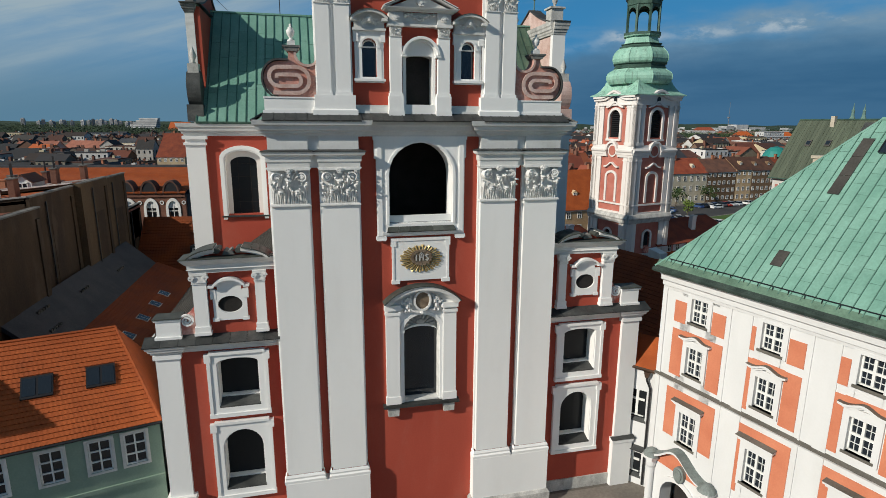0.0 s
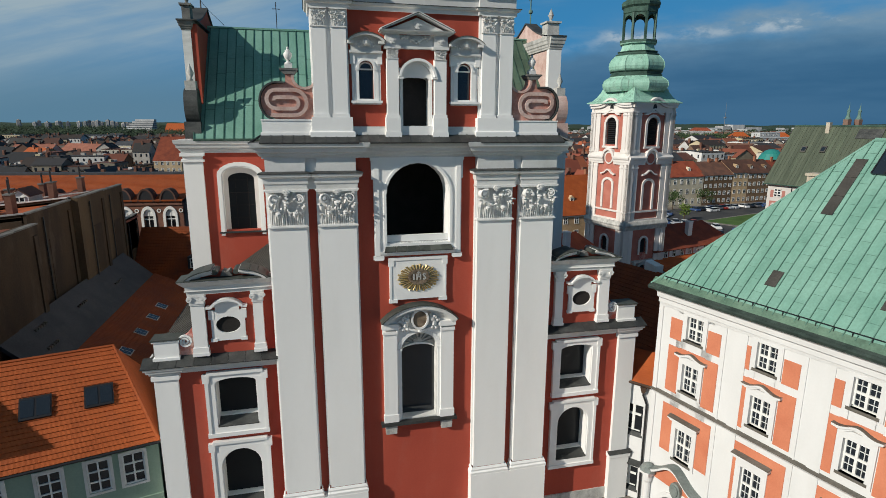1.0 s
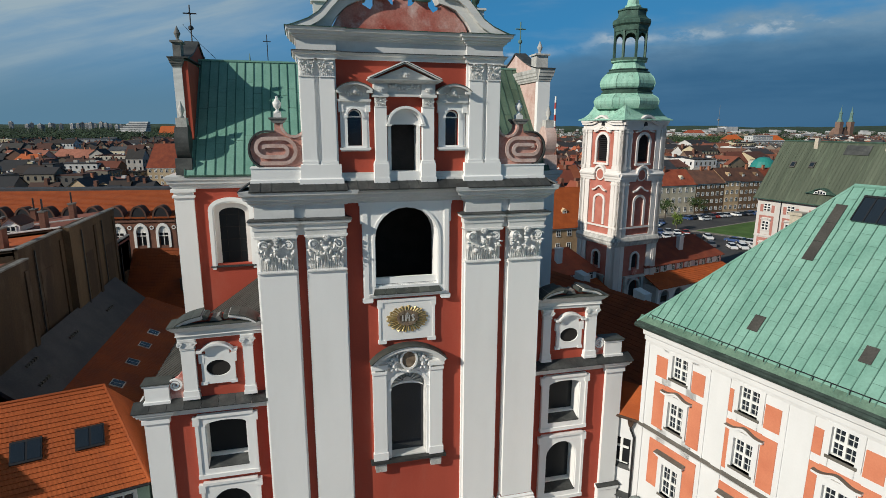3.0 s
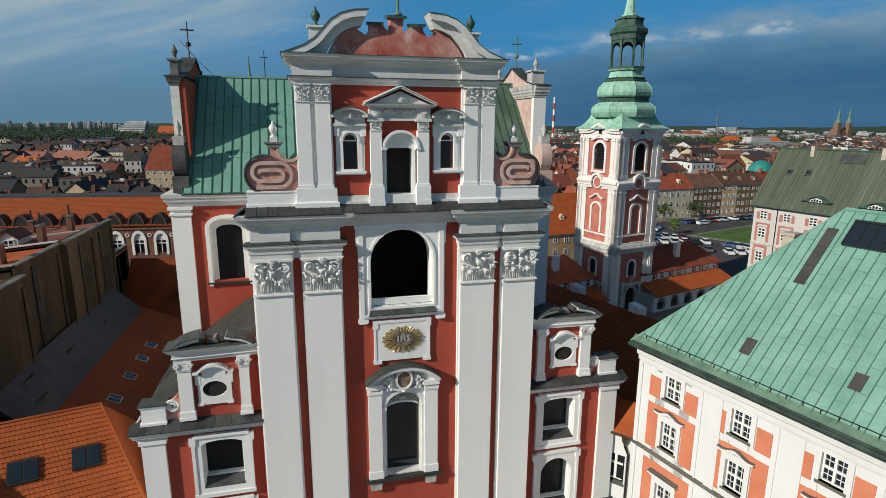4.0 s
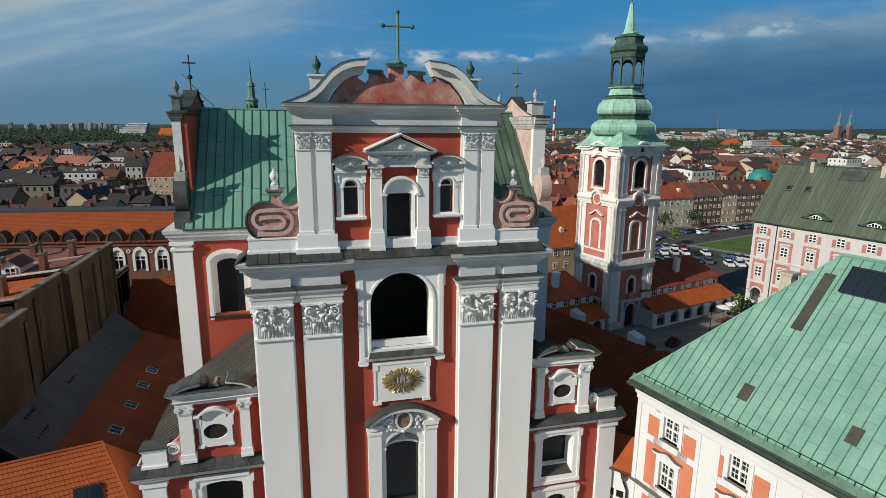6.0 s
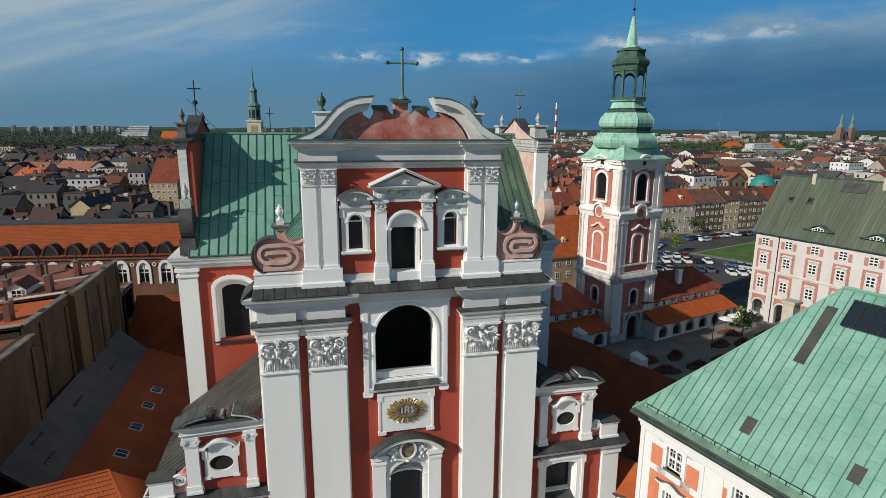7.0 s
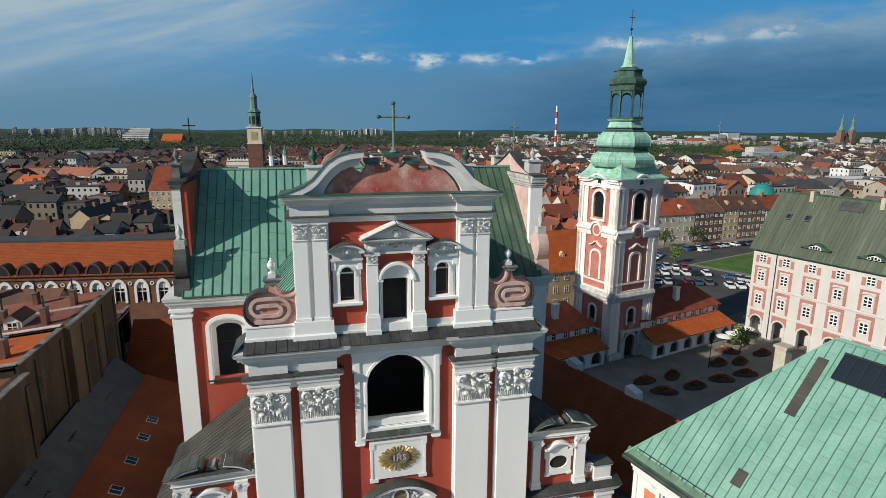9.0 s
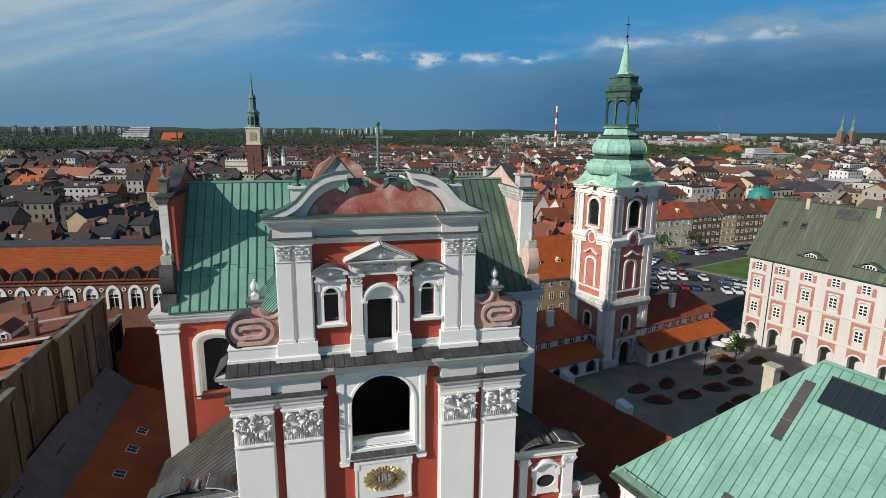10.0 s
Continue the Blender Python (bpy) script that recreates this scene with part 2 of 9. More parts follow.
# brown lowered far down: the wall's shaded side is put into the colour
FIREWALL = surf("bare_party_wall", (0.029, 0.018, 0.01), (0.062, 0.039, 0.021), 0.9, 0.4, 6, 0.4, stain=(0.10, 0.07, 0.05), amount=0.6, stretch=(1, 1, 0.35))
SAGE = surf("sage_plaster", (0.215, 0.30, 0.235), (0.27, 0.355, 0.28), 0.85, 0.6, 9, 0.1, grain=0.12)
CREAM = surf("cream_plaster", (0.58, 0.50, 0.36), (0.68, 0.61, 0.47), 0.85, 0.2, 3, 0.1, each=0.16)
OCHRE = surf("ochre_plaster", (0.40, 0.27, 0.15), (0.50, 0.36, 0.22), 0.85, 0.2, 3, 0.1, each=0.25)
GREYW = surf("grey_plaster", (0.30, 0.29, 0.28), (0.42, 0.40, 0.38), 0.85, 0.2, 3, 0.1, each=0.3)
# whites greyed in the base colour in place of distance haze
FARPALE = surf("haze_greyed_pale_blocks", (0.34, 0.35, 0.36), (0.50, 0.50, 0.49), 0.85, 0.05, 3, 0.1, each=0.25)
PALE = surf("pale_plaster", (0.66, 0.64, 0.60), (0.76, 0.74, 0.70), 0.85, 0.2, 3, 0.1, each=0.12)
# red tile with the alley's shade put into its base colour
TILE_S = surf("shade_darkened_red_tile", (0.135, 0.029, 0.007), (0.195, 0.045, 0.010), 0.85, 0.4, 10, 0.3, stain=(0.06, 0.025, 0.015), amount=0.5)
TILE_F = surf("faded_red_tile", (0.20, 0.075, 0.05), (0.30, 0.12, 0.08), 0.85, 0.02, 0.5, 0.0)
BRICKD = surf("dark_brick_and_plaster", (0.13, 0.06, 0.042), (0.20, 0.095, 0.065), 0.9, 0.5, 6, 0.2)
BRICKF = surf("far_brickwork", (0.28, 0.11, 0.06), (0.38, 0.16, 0.09), 0.9, 0.3, 5, 0.2, each=0.15)
ASPHALT = surf("asphalt", (0.045, 0.045, 0.047), (0.075, 0.073, 0.07), 0.9, 0.15, 5, 0.2)
PAVING = surf("granite_paving", (0.16, 0.145, 0.125), (0.24, 0.215, 0.185), 0.85, 0.3, 4, 0.3)
GRASS = surf("lawn", (0.05, 0.10, 0.02), (0.09, 0.16, 0.04), 0.95, 0.2, 3, 0.3)
EARTH = surf("town_ground", (0.10, 0.09, 0.08), (0.17, 0.15, 0.13), 0.95, 0.03, 0.6, 0.2, stain=(0.06, 0.09, 0.03), amount=0.6)
LEAF = surf("spring_leaves", (0.038, 0.07, 0.02), (0.07, 0.115, 0.034), 0.85, 0.3, 2, 0.0, each=0.3)
LEAF_D = surf("dark_woods", (0.026, 0.045, 0.024), (0.043, 0.068, 0.034), 0.9, 0.02, 0.3, 0.0)
BARK = surf("bark", (0.06, 0.045, 0.03), (0.10, 0.08, 0.06), 0.95, 2, 12, 0.5)

TOWERRED = surf("faded_tower_red", (0.40, 0.125, 0.09), (0.50, 0.19, 0.145), 0.85, 0.5, 9, 0.05, grain=0.1, stain=(0.36, 0.07, 0.045), amount=0.4)
LIMEW = surf("aged_limewash", (0.52, 0.495, 0.47), (0.58, 0.555, 0.53), 0.8, 0.4, 8, 0.04, grain=0.08, stain=(0.44, 0.41, 0.37), amount=0.35, stretch=(1.3, 1.3, 0.4))
DSTONE = surf("dark_stucco", (0.10, 0.10, 0.095), (0.22, 0.215, 0.20), 0.85, 1.1, 10, 0.2, stain=(0.05, 0.05, 0.045), amount=0.6)
COPPER_H = surf("bright_copper_patina", (0.24, 0.45, 0.35), (0.33, 0.55, 0.44), 0.6, 0.7, 7, 0.15, stain=(0.05, 0.075, 0.055), amount=0.9, stretch=(1.5, 1.5, 0.16))
VOLUTE = surf("weathered_pink_plaster", (0.44, 0.19, 0.145), (0.57, 0.34, 0.285), 0.85, 0.8, 9, 0.2, stain=(0.66, 0.52, 0.47), amount=0.6)
PALEPINK = surf("pale_pink_plaster", (0.50, 0.34, 0.29), (0.64, 0.49, 0.44), 0.85, 0.8, 9, 0.2, stain=(0.36, 0.12, 0.09), amount=0.5)
OLDCOPPER = surf("dull_copper", (0.09, 0.17, 0.145), (0.15, 0.245, 0.21), 0.65, 0.3, 3, 0.1)
BRICKC = surf("brown_cathedral_brick", (0.17, 0.105, 0.08), (0.24, 0.15, 0.115), 0.9, 0.05, 0.5, 0.0)


def palette(name, colours, rough=0.85, grain=0.25):
    """One material for many joined houses: each island takes one of the colours."""
    m = bpy.data.materials.new(name)
    m.use_nodes = True
    nt = m.node_tree
    N, L = nt.nodes.new, nt.links.new
    p, geo, ramp, nz, mx = nt.nodes["Principled BSDF"], N("ShaderNodeNewGeometry"), N("ShaderNodeValToRGB"), N("ShaderNodeTexNoise"), N("ShaderNodeMix")
    ramp.color_ramp.interpolation = "CONSTANT"
    els = ramp.color_ramp.elements
    while len(els) < len(colours):
        els.new(0.5)
    for i, c in enumerate(colours):
        els[i].position = i / len(colours)
        els[i].color = (*c, 1)
    L(geo.outputs["Random Per Island"], ramp.inputs[0])
    nz.inputs["Scale"].default_value, nz.inputs["Detail"].default_value = 0.35, 6
    L(geo.outputs["Position"], nz.inputs["Vector"])
    mx.data_type, mx.blend_type = "RGBA", "OVERLAY"
    mx.inputs["Factor"].default_value = grain
    L(ramp.outputs[0], mx.inputs["A"])
    L(nz.outputs[0], mx.inputs["B"])
    L(mx.outputs["Result"], p.inputs["Base Color"])
    p.inputs["Roughness"].default_value = rough
    return m


# the west palettes carry cloud shadow over that quarter as darker colours
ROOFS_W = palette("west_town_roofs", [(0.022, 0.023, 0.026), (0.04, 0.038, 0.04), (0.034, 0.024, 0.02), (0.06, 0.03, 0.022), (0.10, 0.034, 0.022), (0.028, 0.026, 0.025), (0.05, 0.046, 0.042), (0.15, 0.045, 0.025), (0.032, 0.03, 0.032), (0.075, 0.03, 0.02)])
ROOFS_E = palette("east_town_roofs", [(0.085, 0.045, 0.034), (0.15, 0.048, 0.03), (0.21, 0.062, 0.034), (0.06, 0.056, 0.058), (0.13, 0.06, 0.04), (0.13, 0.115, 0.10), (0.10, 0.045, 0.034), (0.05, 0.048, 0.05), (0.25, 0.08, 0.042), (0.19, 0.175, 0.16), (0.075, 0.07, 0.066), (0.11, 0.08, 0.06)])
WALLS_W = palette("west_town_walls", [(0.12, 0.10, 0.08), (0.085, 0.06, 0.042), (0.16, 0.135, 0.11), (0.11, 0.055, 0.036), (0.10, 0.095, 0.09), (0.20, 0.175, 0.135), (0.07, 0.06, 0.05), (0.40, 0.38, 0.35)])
ROOFS_O = palette("orange_town_roofs", [(0.30, 0.075, 0.034), (0.36, 0.10, 0.042), (0.22, 0.055, 0.03), (0.27, 0.07, 0.036), (0.15, 0.05, 0.034), (0.40, 0.12, 0.05), (0.10, 0.06, 0.05), (0.24, 0.06, 0.03)])
WALLS_P = palette("pale_town_walls", [(0.56, 0.55, 0.53), (0.48, 0.41, 0.27), (0.62, 0.61, 0.59), (0.40, 0.38, 0.35), (0.50, 0.46, 0.39)])
WALLS_E = palette("east_town_walls", [(0.44, 0.43, 0.41), (0.27, 0.215, 0.15), (0.33, 0.29, 0.235), (0.18, 0.115, 0.08), (0.25, 0.24, 0.23), (0.50, 0.49, 0.47), (0.20, 0.17, 0.14), (0.32, 0.255, 0.185)])


# ---- mesh helpers ----
class B:
    """A mesh gathered from boxes, prisms, lathes and sweeps."""

    def __init__(self):
        self.v, self.f = [], []

    def add(self, vs, fs):
        n = len(self.v)
        self.v += [tuple(p) for p in vs]
        self.f += [tuple(n + i for i in f) for f in fs]
        return self

    def box(self, x0, x1, y0, y1, z0, z1):
        x0, x1, y0, y1, z0, z1 = min(x0, x1), max(x0, x1), min(y0, y1), max(y0, y1), min(z0, z1), max(z0, z1)
        vs = [(x, y, z) for x in (x0, x1) for y in (y0, y1) for z in (z0, z1)]
        return self.add(vs, [(0, 1, 3, 2), (4, 6, 7, 5), (0, 4, 5, 1), (2, 3, 7, 6), (0, 2, 6, 4), (1, 5, 7, 3)])

    def prism(self, poly, y0, y1):
        """A polygon of (x, z), drawn out from y0 to y1."""
        area = sum(a[0] * b[1] - b[0] * a[1] for a, b in zip(poly, poly[1:] + poly[:1]))
        poly = poly if area > 0 else poly[::-1]
        y0, y1 = min(y0, y1), max(y0, y1)
        n = len(poly)
        vs = [(x, y0, z) for x, z in poly] + [(x, y1, z) for x, z in poly]
        return self.add(vs, [tuple(range(n)), tuple(range(2 * n - 1, n - 1, -1))] + [(i, i + n, (i + 1) % n + n, (i + 1) % n) for i in range(n)])

    def ring(self, outer, inner, y0, y1):
        """The band between two open or closed lines of (x, z) with as many points each."""
        for i in range(len(outer) - 1):
            self.prism([outer[i], outer[i + 1], inner[i + 1], inner[i]], y0, y1)
        return self

    def lathe(self, prof, c=(0, 0, 0), seg=16, turn=0.0, arc=None):
        """A profile of (r, z), turned about the upright through c."""
        vs, fs, m = [], [], len(prof)
        for i in range(seg):
            a = turn + 2 * math.pi * i / seg
            vs += [(c[0] + r * math.cos(a), c[1] + r * math.sin(a), c[2] + z) for r, z in prof]
        for i in range(seg):
            j = (i + 1) % seg
            fs += [(i * m + k, j * m + k, j * m + k + 1, i * m + k + 1) for k in range(m - 1)]
        fs += [tuple(i * m + m - 1 for i in range(seg)), tuple(i * m for i in range(seg - 1, -1, -1))]
        return self.add(vs, fs)

    def sweep(self, prof, path):
        """A moulding profile of (out, up), carried along the level path of (x, y), its outer side to the right of the way, mitred."""
        vs, fs, m = [], [], len(prof)
        pts = [Vector(p[:2]) for p in path]
        for i, p in enumerate(pts):
            da = (p - pts[i - 1]).normalized() if i else (pts[1] - p).normalized()
            db = (pts[i + 1] - p).normalized() if i < len(pts) - 1 else da
            na, nb = Vector((da.y, -da.x)), Vector((db.y, -db.x))
            mit = (na + nb) / max(1 + na.dot(nb), 0.2)
            vs += [(p.x + mit.x * o, p.y + mit.y * o, z) for o, z in prof]
        for i in range(len(pts) - 1):
            fs += [(i * m + k, i * m + (k + 1) % m, (i + 1) * m + (k + 1) % m, (i + 1) * m + k) for k in range(m)]
        fs += [tuple(range(m - 1, -1, -1)), tuple((len(pts) - 1) * m + k for k in range(m))]
        return self.add(vs, fs)

    def tube(self, pts, r, seg=6):
        pts = [Vector(p) for p in pts]
        vs, fs = [], []
        for i, p in enumerate(pts):
            d = (pts[min(i + 1, len(pts) - 1)] - pts[max(i - 1, 0)]).normalized()
            u = d.cross(Vector((0.31, 0.2, 0.93))).normalized()
            w = d.cross(u)
            rr = r[i] if isinstance(r, (list, tuple)) else r
            vs += [p + rr * (math.cos(a) * u + math.sin(a) * w) for a in (2 * math.pi * k / seg for k in range(seg))]
        for i in range(len(pts) - 1):
            fs += [(i * seg + k, i * seg + (k + 1) % seg, (i + 1) * seg + (k + 1) % seg, (i + 1) * seg + k) for k in range(seg)]
        fs += [tuple(range(seg - 1, -1, -1)), tuple((len(pts) - 1) * seg + k for k in range(seg))]
        return self.add(vs, fs)

    def quad(self, a, b, c, d, thick=0.0):
        """A slab on four corners, thick along its lower side."""
        a, b, c, d = (Vector(p) for p in (a, b, c, d))
        n = (b - a).cross(d - a).normalized() * thick
        return self.add([a, b, c, d, a - n, b - n, c - n, d - n], [(0, 1, 2, 3), (7, 6, 5, 4), (0, 4, 5, 1), (1, 5, 6, 2), (2, 6, 7, 3), (3, 7, 4, 0)])

    def poly(self, pts, thick):
        pts = [Vector(p) for p in pts]
        n = (pts[1] - pts[0]).cross(pts[2] - pts[0]).normalized() * thick
        k = len(pts)
        return self.add(pts + [p - n for p in pts], [tuple(range(k)), tuple(range(2 * k - 1, k - 1, -1))] + [(i, i + k, (i + 1) % k + k, (i + 1) % k) for i in range(k)])

    def moved(self, m):
        self.v = [tuple(m @ Vector(p)) for p in self.v]
        return self

    def join(self, other, m=None):
        return self.add([m @ Vector(p) for p in other.v] if m else other.v, other.f)

    def mesh(self, name, material, smooth=False):
        me = bpy.data.meshes.new(name)
        v, f = self.v, self.f
        if len(v) < 3000:
            seen, order = {}, []
            idx = [seen.setdefault((round(p[0], 4), round(p[1], 4), round(p[2], 4)), len(seen)) for p in v]
            order = list(seen)
            f = [q for q in (tuple(dict.fromkeys(idx[i] for i in face)) for face in f) if len(q) > 2]
            v = order
        me.from_pydata(v, [], f)
        me.materials.append(material)
        if smooth:
            me.polygons.foreach_set("use_smooth", [True] * len(me.polygons))
        me.update()
        return me


def part(name, b, material, parent, label="", kind="", smooth=False):
    """Links b (a B, or a mesh to share) as one object under parent."""
    ob = new(name, b if isinstance(b, bpy.types.Mesh) else b.mesh(name, material, smooth))
    ob.parent = parent
    return tagged(ob, label=label, kind=kind)


def thing(name, label, category, m=None, group="", kind=""):
    ob = new(name)
    ob.empty_display_size = 0.5
    if m is not None:
        ob.matrix_basis = m
    return tagged(ob, label, category, group, kind)


def solid(name, b, material, label, category="", kind="structure", m=None, group="", smooth=False):
    ob = new(name, b.mesh(name, material, smooth))
    if m is not None:
        ob.matrix_basis = m
    return tagged(ob, label, category, group, kind)


def arc(cx, cz, rx, rz, a0, a1, n):
    return [(cx + rx * math.cos(radians(a0 + (a1 - a0) * i / n)), cz + rz * math.sin(radians(a0 + (a1 - a0) * i / n))) for i in range(n + 1)]


def arch(xc, half, z0, zs, rise, n=12):
    """The outline of an arched opening, from its lower left foot round to the lower right."""
    return [(xc - half, z0)] + arc(xc, zs, half, rise, 180, 0, n) + [(xc + half, z0)]


def pierced(b, x0, x1, z0, z1, y0, y1, holes):
    """A wall from x0 to x1 with arched holes: each (xc, half, sill, spring, rise); those over one another share xc."""
    x = x0
    cols = {}
    for h in holes:
        cols.setdefault(h[0], []).append(h)
    for xc in sorted(cols):
        hs = sorted(cols[xc], key=lambda h: h[2])
        w = max(h[1] for h in hs)
        b.box(x, xc - w, y0, y1, z0, z1)
        z = z0
        for i, (_, half, sill, spring, rise) in enumerate(hs):
            if sill > z:
                b.box(xc - w, xc + w, y0, y1, z, sill)
            top = hs[i + 1][2] if i + 1 < len(hs) else z1
            if half < w:
                b.box(xc - w, xc - half, y0, y1, sill, top)
                b.box(xc + half, xc + w, y0, y1, sill, top)
            if rise > 0:
                a = arc(xc, spring, half, rise, 180, 0, 14)
                for p, q in zip(a, a[1:]):
                    b.prism([p, q, (q[0], top), (p[0], top)], y0, y1)
                z = top
            else:
                z = spring
        if z < z1 - 1e-6:
            b.box(xc - w, xc + w, y0, y1, z, z1)
        x = xc + w
    if x < x1:
        b.box(x, x1, y0, y1, z0, z1)
    return b


def seamed(b, p0, p1, p2, p3, step, height=0.05, width=0.045):
    """Standing seams on the slope p0 p1 (eave) p2 p3 (ridge), p0 under p3."""
    p0, p1, p2, p3 = (Vector(p) for p in (p0, p1, p2, p3))
    n = (p1 - p0).cross(p3 - p0).normalized()
    k = max(int((p1 - p0).length / step), 1)
    for i in range(k + 1):
        lo, hi = p0.lerp(p1, i / k), p3.lerp(p2, i / k)
        s = (p1 - p0).normalized() * width / 2
        b.quad(lo - s + n * height, lo + s + n * height, hi + s + n * height, hi - s + n * height, height + 0.02)
    return b


CORNICE = [(0, 0), (0.12, 0), (0.16, 0.12), (0.34, 0.2), (0.38, 0.34), (0.62, 0.42), (0.68, 0.62), (0.86, 0.72), (0.95, 1.0), (0, 1.0)]


def moulding(width, height, z, prof=CORNICE):
    return [(o / 0.95 * width, z + u * height) for o, u in prof]


# ---- ground ----
solid("ground", B().add([(-6000, -3000, -0.02), (6000, -3000, -0.02), (6000, 7000, -0.02), (-6000, 7000, -0.02)], [(0, 1, 2, 3)]), EARTH, "flat brown and green town ground", "ground")

TANB = surf("brown_relief_stone", (0.11, 0.075, 0.05), (0.26, 0.20, 0.14), 0.85, 2.5, 16, 0.6)

# ---- church ----
church = thing("church", "red plastered baroque church with white pilasters and green copper roofs", "church")


def pane(name, outline, y, parent, material=GLASS):
    return part(name, B().prism(outline, y, y + 0.05), material, parent)


def leaded_window(outline, xc, half, z0, z1, y, parent, nx=3, nz=6, glass=DARKGLASS):
    """Dark glass behind thin bars, deep in its opening."""
    w = part("window", B().prism(outline, y, y + 0.04), glass, parent, "dark leaded glass window")
    bars = B()
    for i in range(1, nx):
        x = xc - half + 2 * half * i / nx
        bars.box(x - 0.02, x + 0.02, y - 0.04, y, z0, z1)
    for k in range(1, nz):
        z = z0 + (z1 - z0) * k / nz
        bars.box(xc - half, xc + half, y - 0.035, y, z - 0.02, z + 0.02)
    if bars.v:
        part("glazing", bars, DEEP, w)
    return w


def spiral(cx, cz, r0, r1, turns, n, sx=1.0, sz=1.0, a0=0.0, sgn=1):
    return [(cx + sgn * sx * (r0 + (r1 - r0) * i / n) * math.cos(a0 + 2 * math.pi * turns * i / n),
             cz + sz * (r0 + (r1 - r0) * i / n) * math.sin(a0 + 2 * math.pi * turns * i / n)) for i in range(n + 1)]


def band(b, line, w, y0, y1):
    """A raised band of width w along a line of (x, z)."""
    outs, ins = [], []
    for i, p in enumerate(line):
        a, c = Vector(line[max(i - 1, 0)]), Vector(line[min(i + 1, len(line) - 1)])
        t = (c - a).normalized()
        n = Vector((-t.y, t.x)) * w / 2
        outs.append((p[0] + n.x, p[1] + n.y))
        ins.append((p[0] - n.x, p[1] - n.y))
    return b.ring(outs, ins, y0, y1)


def urn(x, y, z, h, parent, material=STONE, label="stone urn"):
    k = h / 1.25
    prof = [(0.26, 0), (0.26, 0.1), (0.12, 0.16), (0.1, 0.28), (0.22, 0.4), (0.3, 0.62), (0.3, 0.78), (0.18, 0.9), (0.22, 0.95), (0.1, 1.02), (0.07, 1.12), (0.1, 1.18), (0.02, 1.25)]
    return part("urn", B().lathe([(r * k, q * k) for r, q in prof], (x, y, z), 14), material, parent, label, smooth=True)


# main wall with the great window and the niche
NICHE, GREAT = (0.0, 1.27, 9.25, 14.45, 1.1), (-0.02, 2.08, 21.75, 24.9, 2.02)
part("wall", pierced(B(), -9.25, 9.25, 0.5, 28.0, 0.0, 1.7, [NICHE, (0.0, 2.16, 21.7, 24.9, 2.08)]), RED, church, "red plastered front wall")
part("plinth", B().box(-9.3, 9.3, -0.12, 1.7, 0, 0.55), STONE, church, "grey stone plinth course")
side = B()
for s in (-1, 1):
    side.box(s * 8.9, s * 8.0, 1.7, 13.2, 0, 28.0)
part("nave_wall", side, WHITE, church, "white plastered nave walls")
# added backing and lid, coloured near-black for the unlit nave
part("nave_back", B().box(-8.0, 8.0, 6.0, 6.3, 0, 28.0), DEEP, church, "added dark backing for the unlit nave")
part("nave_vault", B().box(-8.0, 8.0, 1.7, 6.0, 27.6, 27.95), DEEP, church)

# giant pilasters
PIL = [(-9.2, -7.0), (-6.25, -4.0), (3.85, 6.2), (6.88, 9.2)]
leaf = B()
for k in range(8):
    z0, z1 = k / 8, (k + 1) / 8
    w0, w1 = 0.20 * math.sin(math.pi * (0.32 + 0.6 * z0)), 0.20 * math.sin(math.pi * (0.32 + 0.6 * z1))
    o0, o1 = 0.06 + 0.07 * z0 + 0.30 * z0 ** 3, 0.06 + 0.07 * z1 + 0.30 * z1 ** 3
    leaf.add([(-w0, -o0 + 0.05, z0), (-w0 * 0.45, -o0, z0), (0, -o0 - 0.07, z0), (w0 * 0.45, -o0, z0), (w0, -o0 + 0.05, z0), (-w1, -o1 + 0.05, z1), (-w1 * 0.45, -o1, z1), (0, -o1 - 0.07, z1), (w1 * 0.45, -o1, z1), (w1, -o1 + 0.05, z1)], [(0, 1, 6, 5), (1, 2, 7, 6), (2, 3, 8, 7), (3, 4, 9, 8), (0, 5, 9, 4)])
leaf.prism(arc(0, 0.93, 0.16, 0.09, 0, 315, 7), -0.56, -0.32)
LEAF_MESH = leaf.mesh("acanthus_leaf", CARVED)
scroll = B()
band(scroll, spiral(0, 0, 0.36, 0.05, 2.1, 36), 0.085, -0.66, -0.3)
scroll.prism(arc(0, 0, 0.33, 0.33, 0, 342, 18), -0.52, -0.2)
scroll.prism(arc(0, 0, 0.1, 0.1, 0, 300, 8), -0.7, -0.3)
SCROLL_MESH = scroll.mesh("scroll", CARVED)
puff = B()
for k in range(7):
    a = 2 * math.pi * k / 6
    x, z = (0.17 * math.cos(a), 0.15 * math.sin(a)) if k < 6 else (0, 0)
    puff.prism(arc(x, z, 0.11, 0.1, 0, 300, 6), -0.5 - 0.06 * (k == 6), -0.2)
FLOWER_MESH = puff.mesh("flower", CARVED)


stalk = B().tube([(0, 0, 0), (0, -0.04, 0.35), (0, -0.09, 0.7), (0, -0.2, 0.93), (0, -0.34, 1.0), (0, -0.42, 0.9)], [0.055, 0.045, 0.04, 0.05, 0.045, 0.02], 5)
STALK_MESH = stalk.mesh("stalk", CARVED, True)
bud = B().lathe([(0.03, -0.2), (0.09, -0.05), (0.17, 0.06), (0.15, 0.17), (0.2, 0.23), (0.08, 0.27)], (0, 0, 0), 7)
BUD_MESH = bud.mesh("bud", CARVED)


